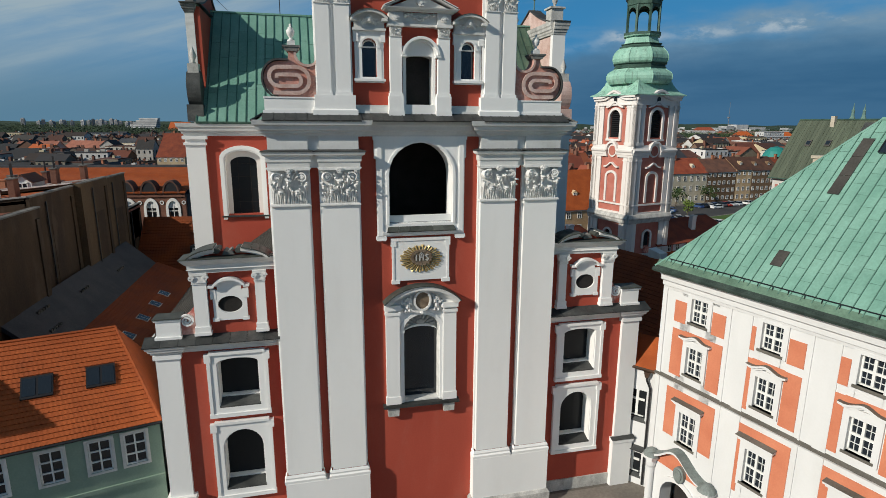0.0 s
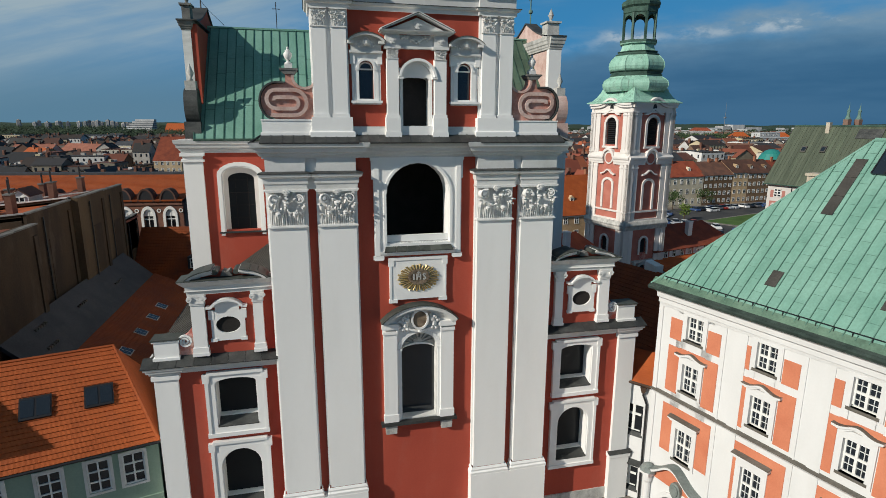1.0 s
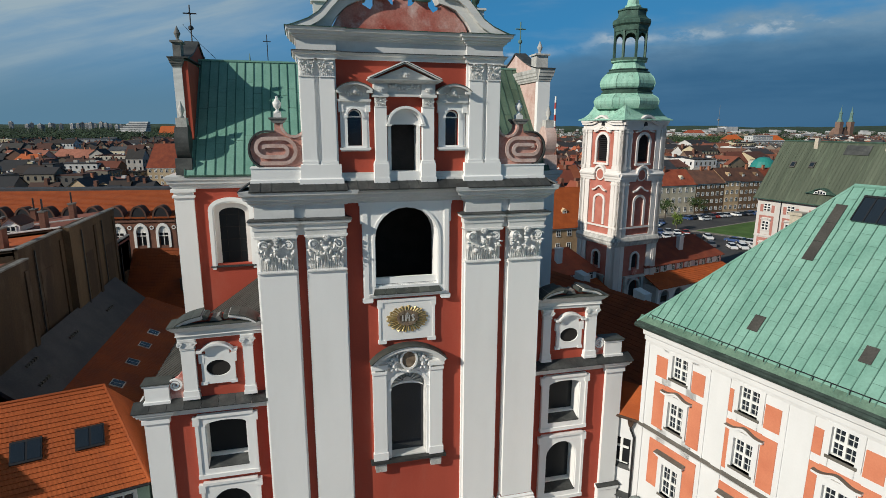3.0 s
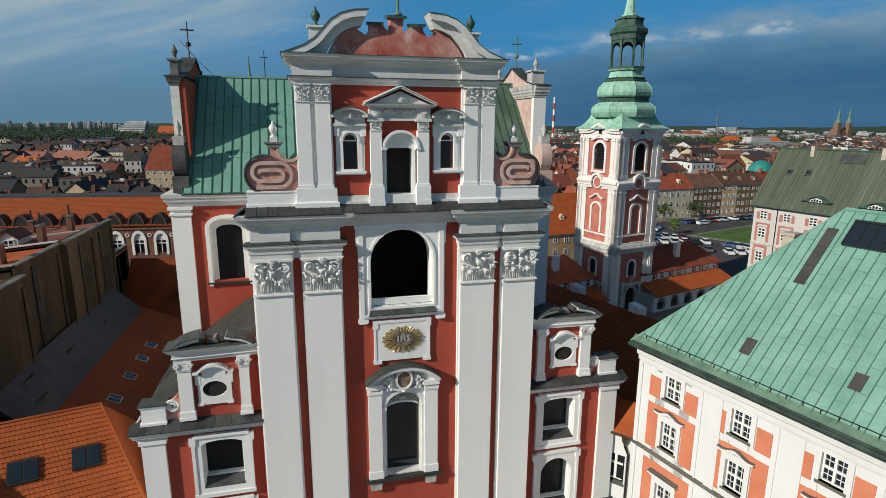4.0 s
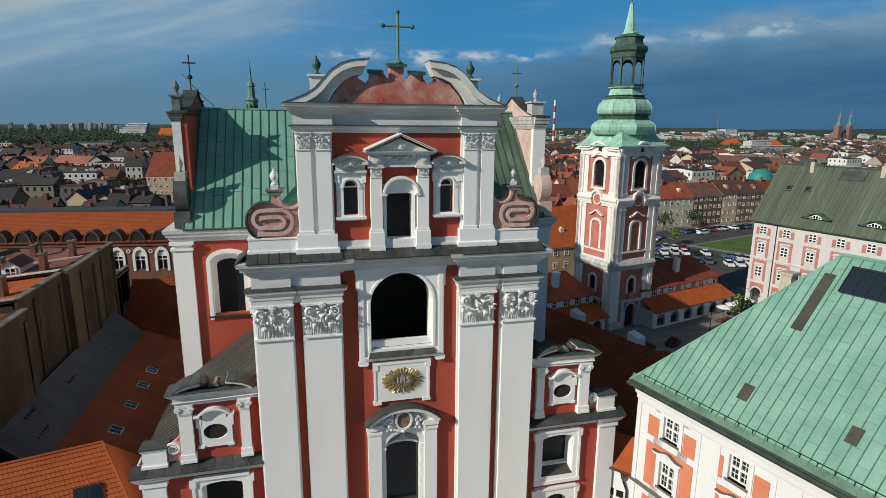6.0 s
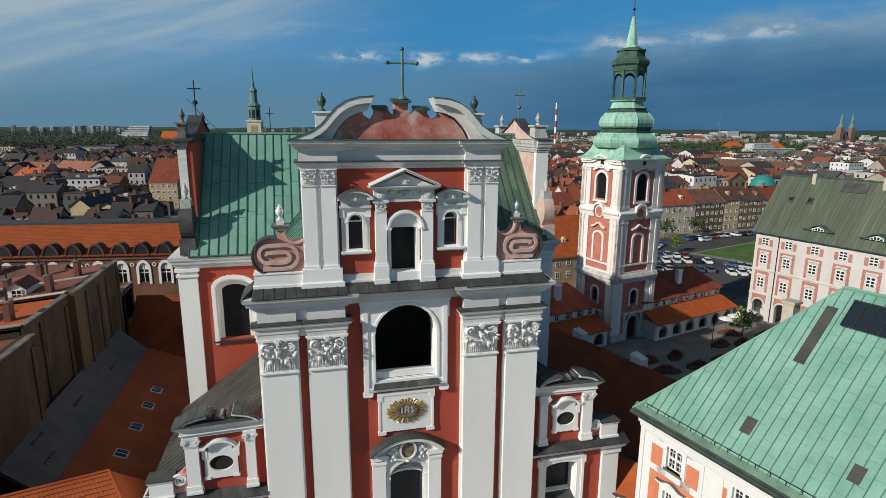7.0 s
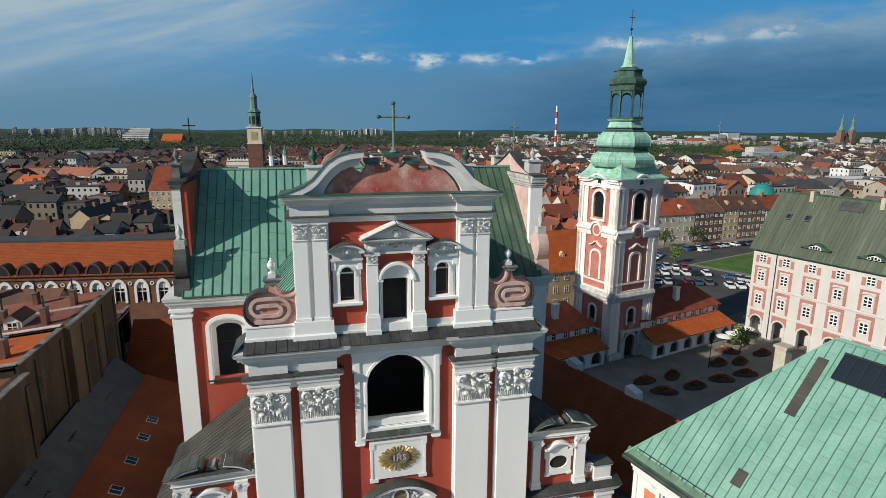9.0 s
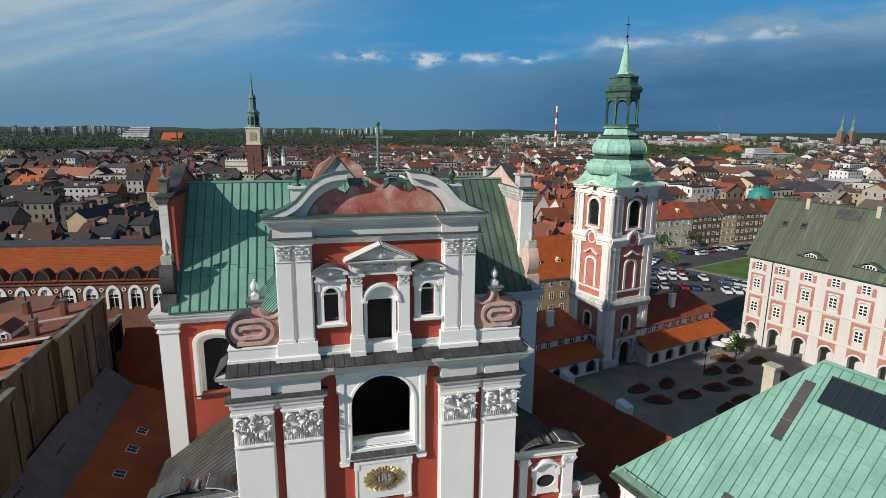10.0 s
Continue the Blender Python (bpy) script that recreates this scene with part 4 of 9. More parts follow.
# small windows
for xc in (-3.12, 2.98):
    w = part("window_surround", pierced(B(), xc - 0.72, xc + 0.72, 30.62, 33.4, -0.1, 0.1, [(xc, 0.44, 30.75, 32.52, 0.43)]), WHITE, church, "white surround of a narrow arched window")
    part("outer_band", B().box(xc - 0.86, xc - 0.7, -0.06, 0.1, 30.66, 33.4).box(xc + 0.7, xc + 0.86, -0.06, 0.1, 30.66, 33.4).box(xc - 0.95, xc - 0.66, -0.16, 0.1, 32.75, 33.4).box(xc + 0.66, xc + 0.95, -0.16, 0.1, 32.75, 33.4), WHITE, w)
    part("sill", B().box(xc - 0.93, xc + 0.93, -0.3, 0.1, 30.5, 30.64).box(xc - 0.86, xc + 0.86, -0.2, 0.1, 30.42, 30.5), WHITE, w)
    part("archivolt", B().ring(arc(xc, 32.52, 0.56, 0.55, 180, 0, 14), arc(xc, 32.52, 0.44, 0.43, 180, 0, 14), -0.17, -0.1).box(xc - 0.62, xc - 0.42, -0.18, -0.1, 32.42, 32.54).box(xc + 0.42, xc + 0.62, -0.18, -0.1, 32.42, 32.54), WHITE, w)
    part("frieze", B().box(xc - 0.9, xc + 0.9, -0.2, 0.1, 33.4, 34.0).box(xc - 0.98, xc + 0.98, -0.3, 0.1, 33.36, 33.5), WORN, w)
    hood = B().ring(arc(xc, 32.9, 1.56, 1.55, 134, 46, 14), arc(xc, 32.9, 1.46, 1.43, 134, 46, 14), -0.72, 0.1).prism(arc(xc, 32.9, 1.46, 1.43, 134, 46, 12), -0.26, 0.1)
    hood.box(xc - 1.08, xc - 0.72, -0.62, 0.1, 33.86, 34.02).box(xc + 0.72, xc + 1.08, -0.62, 0.1, 33.86, 34.02)
    part("hood", hood, WORN, w, "worn curved hood over the window")
    part("hood_cover", B().ring(arc(xc, 32.9, 1.6, 1.59, 135, 45, 14), arc(xc, 32.9, 1.56, 1.55, 134, 46, 14), -0.77, 0.1), COVER, w)
    car = B().lathe([(0.03, -0.2), (0.24, -0.1), (0.28, 0.06), (0.12, 0.24), (0.02, 0.28)], (xc, -0.3, 33.95), 9)
    for a, q in ((-62, 0.62), (-36, 0.5), (36, 0.5), (62, 0.62)):
        for v in range(3):
            d = 0.16 + 0.2 * v * q
            car.lathe([(0.02, -0.14), (0.1, -0.04), (0.09, 0.06), (0.02, 0.13)], (xc + d * 1.5 * math.sin(radians(a)), -0.28 + 0.05 * v, 33.82 + d * 0.55 * math.cos(radians(a)) - 0.12 * (v % 2)), 6, a + v)
    part("hood_carving", car, CARVED, w, "carved leaf ornament")
    leaded_window(arch(xc, 0.44, 30.75, 32.52, 0.43), xc, 0.44, 30.75, 32.9, 0.3, w, 1, 1, GLASS)
    part("fanlight_bar", B().box(xc - 0.44, xc + 0.44, 0.2, 0.3, 32.44, 32.52).ring(arc(xc, 32.5, 0.42, 0.41, 180, 0, 12), arc(xc, 32.5, 0.34, 0.33, 180, 0, 12), 0.2, 0.3), FRAME, w, "white fanlight bar")
# centre door of the upper storey
cd = part("window_surround", pierced(B(), -1.12, 0.92, 29.15, 32.6, -0.06, 0.1, [(-0.1, 0.84, 29.15, 31.9, 0.24)]), WHITE, church, "white frame of the arched centre opening")
part("arch_hood", B().ring(arc(-0.03, 32.0, 1.16, 1.13, 178, 2, 18), arc(-0.03, 32.0, 1.02, 0.98, 178, 2, 18), -0.5, 0.1).ring(arc(-0.03, 32.0, 1.02, 0.98, 178, 2, 18), arc(-0.03, 32.0, 0.9, 0.85, 178, 2, 18), -0.22, 0.1).prism(arc(-0.03, 32.0, 0.95, 0.9, 178, 2, 14), -0.05, 0.08).box(-1.24, -0.92, -0.5, 0.1, 31.94, 32.06).box(0.86, 1.18, -0.5, 0.1, 31.94, 32.06), WHITE, cd)
part("reveal", B().ring(arch(-0.1, 0.86, 29.15, 31.9, 0.26), arch(-0.1, 0.8, 29.15, 31.9, 0.2), 0.0, 1.2), WORN, cd)
# door panel takes the near-black of the unlit interior
part("dark_door", B().prism(arch(-0.1, 0.84, 29.15, 31.9, 0.24), 0.75, 0.8), DEEP, cd, "near-black door panel in the unlit opening")
part("threshold", B().box(-1.15, 0.95, -0.3, 0.7, 28.55, 29.16), WHITE, cd)
for x0, x1 in ((-1.92, -1.22), (1.02, 1.74)):
    part("door_pilaster", B().box(x0, x1, -0.4, 0.1, 29.6, 33.1).box(x0 - 0.06, x1 + 0.06, -0.45, 0.1, 29.66, 29.82).box(x0 - 0.1, x1 + 0.1, -0.5, 0.1, 28.6, 29.66).box(x0 - 0.14, x1 + 0.14, -0.54, 0.1, 28.5, 28.8), WHITE, cd)
    capital(x0, x1, 33.06, 33.66, -0.4, church, 6, 0.36)
    part("impost", B().box(x0 - 0.06, x1 + 0.06, -0.46, 0.1, 33.78, 34.46).box(x0 - 0.14, x1 + 0.14, -0.54, 0.1, 33.64, 33.8), WORN, cd)
    part("rosette", FLOWER_MESH, None, cd).matrix_basis = pose((x0 + x1) / 2, -0.2, 34.12) @ Matrix.Diagonal((0.8, 0.7, 0.8, 1))
part("door_frieze", B().box(-1.25, 1.05, -0.22, 0.1, 33.8, 34.46).box(-1.25, 1.05, -0.3, 0.1, 33.68, 33.82), WORN, cd)
gar = B()
for k in range(11):
    gar.lathe([(0.02, -0.12), (0.11, -0.03), (0.1, 0.06), (0.02, 0.12)], (-0.95 + 0.17 * k, -0.28, 34.08 + 0.07 * ((k * 7) % 3) + 0.04 * abs(k - 5)), 6, k)
band(gar, spiral(-0.1, 34.15, 0.22, 0.05, 1.5, 16), 0.08, -0.4, -0.2)
part("garland", gar, CARVED, cd, "white carved garland")
part("door_cornice", B().sweep(moulding(0.34, 0.22, 34.44), [(-2.02, 0.1), (-2.02, -0.5), (1.88, -0.5), (1.88, 0.1)]), WORN, cd)
part("gable_pediment", B().prism([(-1.95, 34.66), (1.8, 34.66), (-0.07, 35.42)], -0.4, 0.1), WORN, cd, "worn small triangular pediment")
for e in (-1, 1):
    a, b = (-0.07 + e * 2.16, 34.62), (-0.07, 35.58)
    pts = [(a[0], -0.84, a[1]), (b[0], -0.84, b[1]), (b[0], 0.1, b[1] + 0.05), (a[0], 0.1, a[1] + 0.05)]
    part("raking_cornice", B().quad(*(pts if e > 0 else [pts[1], pts[0], pts[3], pts[2]]), 0.14 if e < 0 else 0.14), WORN, cd)
    part("raking_cover", B().quad(*[(x, q - 0.02, z + 0.05) for x, q, z in (pts if e > 0 else [pts[1], pts[0], pts[3], pts[2]])], 0.04), COVER, cd, "dark sheet on the pediment")
part("rosette", FLOWER_MESH, None, cd).matrix_basis = pose(-0.07, -0.22, 34.98) @ Matrix.Diagonal((0.95, 0.8, 0.9, 1))

# crowning pediment
def crown(parent, y0, y1, red, white, flash):
    """The broken scroll pediment over an upper storey, its wall from y0 to y1."""
    left = [(-0.5, 38.95), (-0.75, 39.0), (-1.0, 39.3), (-1.75, 39.3), (-1.75, 39.0), (-2.0, 38.65), (-2.45, 38.9), (-2.5, 39.15), (-3.4, 38.7), (-3.95, 38.1)]
    right = [(4.1, 37.4), (3.72, 38.1), (3.15, 38.7), (2.3, 39.15), (2.25, 38.9), (1.8, 38.65), (1.5, 39.0), (1.5, 39.3), (0.75, 39.3), (0.5, 39.0), (0.25, 38.95)]
    mid = [(0.3, 39.65), (0.36, 39.72), (-0.62, 39.72), (-0.55, 39.65)]
    t = part("tympanum_wall", B().prism([(-4.35, 37.4)] + right + mid + left, y0 + 0.15, y1), red, parent, "faded red and pink tympanum with notched top")
    for x0, x1, z in ((-1.85, -0.95, 39.3), (-0.72, 0.45, 39.72), (0.68, 1.6, 39.3)):
        part("merlon_cap", B().add([(x0, y0 - 0.12, z - 0.1), (x1, y0 - 0.12, z - 0.1), (x1, y1 + 0.1, z + 0.06), (x0, y1 + 0.1, z + 0.06), (x0, y0 - 0.12, z + 0.06), (x1, y0 - 0.12, z + 0.06), (x1, y1 + 0.1, z + 0.24), (x0, y1 + 0.1, z + 0.24)], [(0, 3, 2, 1), (4, 5, 6, 7), (0, 1, 5, 4), (1, 2, 6, 5), (2, 3, 7, 6), (3, 0, 4, 7)]), flash, t)
    for s in (-1, 1):
        dx = 0.0 if s < 0 else -0.12
        outer = [(6.95, 37.4), (6.3, 37.62), (5.6, 37.9), (5.0, 38.3), (4.55, 38.8), (4.1, 39.3), (3.5, 39.68), (2.8, 39.9), (1.85, 39.98)]
        inner = [(4.35, 37.4), (4.33, 37.5), (4.28, 37.65), (4.15, 37.9), (3.95, 38.2), (3.65, 38.5), (3.3, 38.8), (2.8, 39.02), (2.25, 39.15)]
        outer, inner = [(s * x + dx, z) for x, z in outer], [(s * x + dx, z) for x, z in inner]
        midl = [((a[0] * 0.55 + b[0] * 0.45), (a[1] * 0.55 + b[1] * 0.45)) for a, b in zip(outer, inner)]
        w = part("scroll_gable", B().ring(outer, midl, y0 - 0.45, y1).ring(midl, inner, y0 - 0.12, y1), white, parent, "white moulded scroll of the broken pediment")
        part("flashing", B().ring([(x, z + 0.05) for x, z in outer], outer, y0 - 0.5, y1 + 0.1), flash, w)
        x = s * 4.85 + dx
        part("urn_pedestal", B().box(x - 0.42, x + 0.42, y0 + 0.5, y0 + 1.3, 37.4, 39.0).box(x - 0.55, x + 0.55, y0 + 0.38, y0 + 1.42, 39.0, 39.12), white, parent)
        urn(x, y0 + 0.9, 39.12, 1.1, parent, COPPER_D, "dark metal urn")


crown(church, 0.05, 1.0, PINK, WORN, COPPER_D)
cross = part("cross", B().tube([(0, 0.5, 39.7), (0, 0.5, 42.7)], 0.09, 8).tube([(-0.85, 0.5, 42.0), (0.85, 0.5, 42.0)], 0.07, 8).lathe([(0.0, 0), (0.18, 0.1), (0.3, 0.25), (0.18, 0.4), (0.0, 0.5)], (0, 0.5, 39.65), 12), OLDCOPPER, church, "green copper cross with ball ends")
knob = B().lathe([(0.0, -0.13), (0.1, -0.09), (0.14, 0), (0.1, 0.09), (0.0, 0.13)], (0, 0, 0), 10).mesh("knob", COPPER_D, True)
for p in ((-0.9, 0.5, 42.0), (0.9, 0.5, 42.0), (0, 0.5, 42.8)):
    part("knob", knob, None, cross).location = p


def big_scroll(parent, s, y0, y1):
    """The flat volute beside an upper storey: a plate with a squared spiral, a neck and an urn; s: side."""
    def at(pts):
        return [(s * x, z) for x, z in pts]

    outer = arc(8.35, 30.53, 0.9, 1.0, -90, 90, 12)
    hollow = arc(6.75, 31.97, 0.6, 0.6, 0, -180, 10)
    body = part("volute", B().prism(at([(6.15, 29.45)] + outer + [(7.84, 31.55), (7.8, 32.1), (7.36, 32.1)] + hollow + [(6.15, 31.9)]), y0, y1), VOLUTE, parent, "pink plaster volute with a raised squared spiral")
    line = [(8.5, 30.58), (8.5, 30.75), (8.2, 30.77)] + arc(7.45, 30.45, 0.31, 0.32, 90, 270, 8) + arc(8.4, 30.66, 0.53, 0.53, -90, 90, 9) + arc(7.4, 30.475, 0.725, 0.725, 90, 270, 12) + [(8.75, 29.75)]
    part("spiral_band", band(B(), at(line), 0.22, y0 - 0.16, y0), PALEPINK, body, "raised pale spiral band")
    part("hollow_band", band(B(), at([(7.36, 32.1)] + arc(6.75, 31.97, 0.68, 0.68, 0, -180, 10)), 0.14, y0 - 0.1, y0), PALEPINK, body)
    rim = [(7.84, 31.6)] + arc(8.35, 30.53, 0.98, 1.08, 90, -84, 14)
    part("volute_flashing", band(B(), at(rim), 0.1, y0 - 0.2, y1 + 0.05), LEAD, body, "dark sheet round the outer edge")
    part("neck_cap", B().prism(at([(7.3, 32.08), (7.86, 32.08), (8.08, 32.3), (7.14, 32.3)]), y0 - 0.15, y1 + 0.1).box(s * 7.1, s * 8.12, y0 - 0.2, y1 + 0.15, 32.3, 32.4), DSTONE, body, "dark weathered cap")
    part("urn_block", B().box(s * 7.4, s * 7.84, (y0 + y1) / 2 - 0.22, (y0 + y1) / 2 + 0.22, 32.4, 32.66), WORN, body)
    part("volute_base", B().box(s * 6.22, s * 9.28, y0 - 0.24, y1 + 0.1, 28.7, 29.5).box(s * 6.22, s * 9.36, y0 - 0.3, y1 + 0.15, 28.5, 28.76).box(s * 6.22, s * 9.32, y0 - 0.29, y1 + 0.12, 29.44, 29.52), WHITE, body)
    urn(s * 7.62, (y0 + y1) / 2, 32.66, 0.98, parent, WORN, "small white stone urn")


for s in (-1, 1):
    big_scroll(church, s, -0.02, 0.8)

# aisle fronts
for s in (-1, 1):
    xc = s * 11.95
    holes = [(xc, 1.28, 4.1, 7.1, 1.28), (xc, 1.28, 10.1, 13.08, 0.34)]
    a, b = sorted((s * 9.25, s * 16.6))
    part("aisle_wall", pierced(B(), a, b, 0.5, 14.1, 0.4, 1.9, holes), RED, church, "red plastered aisle front")
    part("plinth", B().box(a, b, 0.3, 1.9, 0, 0.95), STONE, church)
    a, b = sorted((s * 15.3, s * 16.68))
    cp = part("corner_pilaster", B().box(a, b, 0.12, 1.9, 0.0, 14.0).box(a - 0.12, b + 0.12, 0.0, 1.9, 13.72, 14.0), WHITE, church, "white corner pilaster")
    part("pilaster_base", B().box(a - 0.14, b + 0.14, -0.06, 1.95, 0, 4.0).box(a - 0.22, b + 0.22, -0.14, 1.95, 3.75, 4.1), WHITE, cp)
    if s > 0:
        part("base_cover", B().quad((a - 0.28, -0.22, 4.1), (b + 0.3, -0.22, 4.1), (b + 0.3, 0.14, 4.24), (a - 0.28, 0.14, 4.24), 0.06), LEAD, cp, "dark sheet on the pilaster base")
    part("aisle_side", B().box(s * 16.68, s * 15.9, 1.9, 13.0, 0, 14.2), WHITE, church, "white aisle side wall")
    for (x, half, z0, zs, rise), zt in zip(holes, (8.9, 13.75)):
        w = part("window_surround", pierced(B(), x - 1.72, x + 1.72, z0 - 0.5, zt, 0.2, 0.4, [(x, half, z0, zs, rise)]), WHITE, church, "white eared window surround")
        part("outer_band", B().box(x - 1.86, x - 1.66, 0.14, 0.4, z0 - 0.62, zt - 0.5).box(x + 1.66, x + 1.86, 0.14, 0.4, z0 - 0.62, zt - 0.5).box(x - 1.98, x - 1.58, 0.12, 0.4, zt - 0.55, zt + 0.02).box(x + 1.58, x + 1.98, 0.12, 0.4, zt - 0.55, zt + 0.02).box(x - 1.7, x + 1.7, 0.08, 0.4, zt - 0.05, zt + 0.14), WHITE, w)
        part("reveal", B().ring(arch(x, half + 0.02, z0, zs, rise + 0.02), arch(x, half - 0.06, z0, zs, rise - 0.06), 0.3, 1.75), WHITE, w)
        part("sill", B().quad((x - half + 0.02, 0.17, z0 + 0.02), (x + half - 0.02, 0.17, z0 + 0.02), (x + half - 0.06, 1.05, z0 + 0.34), (x - half + 0.06, 1.05, z0 + 0.34), 0.1), LEAD, w, "dark lead sill")
        part("sill_board", B().box(x - 1.9, x + 1.9, 0.1, 0.4, z0 - 0.72, z0 - 0.45), WHITE, w)
        leaded_window(arch(x, half, z0, zs, rise), x, half, z0 + 0.2, zs + rise * 0.7, 1.45, w, 1, 1)
        part("sill_bed", B().box(x - half + 0.02, x + half - 0.02, 1.0, 1.45, z0, z0 + 0.4), WHITE, w)
    part("aisle_back", B().box(s * 9.3, s * 15.8, 3.0, 3.2, 0, 14), DEEP, church)
    # aisle cornice and lead ledge
    x0, x1 = s * 9.2, s * 16.7
    path = [(x0, 0.38), (s * 15.25, 0.38), (s * 15.25, 0.1), (x1, 0.1), (x1, 2.2)] if s > 0 else [(x1, 2.2), (x1, 0.1), (s * 15.25, 0.1), (s * 15.25, 0.38), (x0, 0.38)]
    part("aisle_cornice", B().sweep(moulding(0.45, 0.7, 14.0), path).box(x0, x1, 0.38, 2.2, 14.0, 14.75), WORN, church, "worn white aisle cornice")
    for i in range(8):
        xa, xb = x0 + (s * 17.25 - x0) * i / 8, x0 + (s * 17.25 - x0) * (i + 1) / 8
        xa, xb = min(xa, xb), max(xa, xb)
        part("lead_sheet", B().quad((xa + 0.01, -0.42, 14.72), (xb - 0.01, -0.42, 14.72), (xb - 0.01, 0.5, 15.1), (xa + 0.01, 0.5, 15.1), 0.07), LEAD, church)
    # end block and small scroll
    part("parapet_block", B().box(s * 15.1, s * 16.5, 0.25, 1.2, 15.0, 16.2).box(s * 15.05, s * 16.6, 0.15, 1.3, 14.95, 15.12).box(s * 15.05, s * 16.6, 0.18, 1.3, 16.12, 16.24), WHITE, church, "white parapet block")
    part("parapet_cover", B().box(s * 15.0, s * 16.66, 0.12, 1.36, 16.24, 16.32), COVER, church, "dark sheet on the parapet block")
    xs = s * 14.72
    v = B().prism([(s * 14.15, 15.1), (s * 15.1, 15.1), (s * 15.1, 16.1), (s * 14.6, 16.45), (s * 14.15, 17.0)], 0.5, 1.0)
    sv = part("scroll_wall", v, PINK, church, "pink scroll wall beside the aedicule")
    part("small_scroll", band(B(), spiral(xs, 16.02, 0.42, 0.06, 2.2, 44, sgn=s), 0.11, 0.36, 0.52), WHITE, sv)
    # aedicule
    a, b = sorted((s * 9.25, s * 14.2))
    part("aedicule_wall", pierced(B(), a, b, 15.0, 19.3, 0.45, 1.2, [(s * 12.1, 0.7, 16.45, 16.97, 0.52)]), RED, church, "red wall of the oculus aedicule")
    for px0, px1 in ((13.38, 14.18), (9.95, 10.55)):
        p0, p1 = sorted((s * px0, s * px1))
        pp = part("aedicule_pilaster", B().box(p0, p1, 0.12, 0.5, 15.6, 18.5).box(p0 - 0.1, p1 + 0.1, 0.02, 0.5, 15.1, 15.3).box(p0 - 0.06, p1 + 0.06, 0.06, 0.5, 15.3, 15.65), WHITE, church, "white aedicule pilaster")
        part("cap", B().box(p0 - 0.04, p1 + 0.04, 0.06, 0.5, 18.4, 18.52).box(p0 - 0.1, p1 + 0.1, -0.02, 0.5, 18.95, 19.12).prism([(p0, 18.5), (p1, 18.5), (p1 + 0.1, 18.95), (p0 - 0.1, 18.95)], 0.02, 0.5), CARVED, pp)
        for q in (p0, p1):
            part("cap_scroll", band(B(), spiral(q, 18.8, 0.17, 0.05, 1.5, 18), 0.08, -0.06, 0.1), CARVED, pp)
    path = [(s * 9.25, 0.3), (s * 14.25, 0.05), (s * 14.25, 1.2)] if s > 0 else [(s * 14.25, 1.2), (s * 14.25, 0.05), (s * 9.25, 0.3)]
    part("aedicule_entablature", B().sweep([(0, 19.1), (0.04, 19.1), (0.06, 19.3), (0.16, 19.34), (0.1, 19.4), (0.1, 19.62), (0.2, 19.68), (0.42, 19.95), (0.45, 20.05), (0, 20.05)], path).box(s * 9.3, s * 14.2, 0.3, 1.2, 19.1, 20.0), WORN, church, "worn white entablature of the aedicule")
    part("aedicule_flashing", B().sweep([(0, 20.04), (0.48, 20.02), (0.48, 20.07), (0, 20.14)], path), COVER, church)
    for e in (-1, 1):
        a0, a1 = (162, 108) if e < 0 else (18, 72)
        xm = s * 11.95
        pd = part("broken_pediment", B().ring(arc(xm, 19.7, 2.5, 1.0, a0, a1, 10), arc(xm, 19.7, 2.36, 0.82, a0, a1, 10), -0.3, 1.1).ring(arc(xm, 19.7, 2.36, 0.82, a0, a1, 10), arc(xm, 19.68, 2.22, 0.7, a0, a1, 10), -0.08, 1.1), WORN, church, "broken curved pediment in worn stucco")
        for k in range(4):
            q0, q1 = a0 + (a1 - a0) * k / 4, a0 + (a1 - a0) * (k + 1) / 4 - 0.6 * (1 if a1 > a0 else -1)
            part("cover_sheet", B().ring(arc(xm, 19.7, 2.58, 1.07, q0, q1, 4), arc(xm, 19.7, 2.5, 1.0, q0, q1, 4), -0.38 - 0.03 * (k % 2), 1.3), COVER, pd, "weathered grey sheet over the pediment")
        x_end = xm + e * 0.62
        part("pediment_curl", B().prism(arc(x_end, 20.5, 0.2, 0.17, 0, 330, 11), -0.2, 0.9), COVER, pd)
    back = [(s * 11.95 + 2.3 * math.cos(radians(q)), 19.75 + 0.62 * math.sin(radians(q))) for q in range(168, 11, -12)]
    part("pediment_back", B().prism(back, 0.35, 1.1), RED, church)
    part("pediment_keel", B().prism([(s * 11.95 - 0.35, 20.2), (s * 11.95 + 0.35, 20.2), (s * 11.95 + 0.2, 20.52), (s * 11.95, 20.42), (s * 11.95 - 0.2, 20.52)], 0.0, 0.9), DSTONE, church, "dark weathered block in the broken pediment")
    # oculus
    x = s * 12.1
    oc = part("oculus_surround", B().prism([(x - 1.0, 15.95), (x + 1.0, 15.95), (x + 1.0, 17.0), (x + 0.74, 17.0)] + arc(x, 16.97, 0.72, 0.54, 0, -180, 16) + [(x - 0.74, 17.0), (x - 1.0, 17.0)], 0.28, 0.45).prism([(x - 1.0, 17.0), (x - 0.74, 17.0)] + arc(x, 16.97, 0.72, 0.54, 180, 0, 16) + [(x + 0.74, 17.0), (x + 1.0, 17.0), (x + 1.0, 17.9), (x + 0.7, 17.9), (x + 0.7, 18.3), (x - 0.7, 18.3), (x - 0.7, 17.9), (x - 1.0, 17.9)], 0.28, 0.45), WHITE, church, "white eared surround with an oval window")
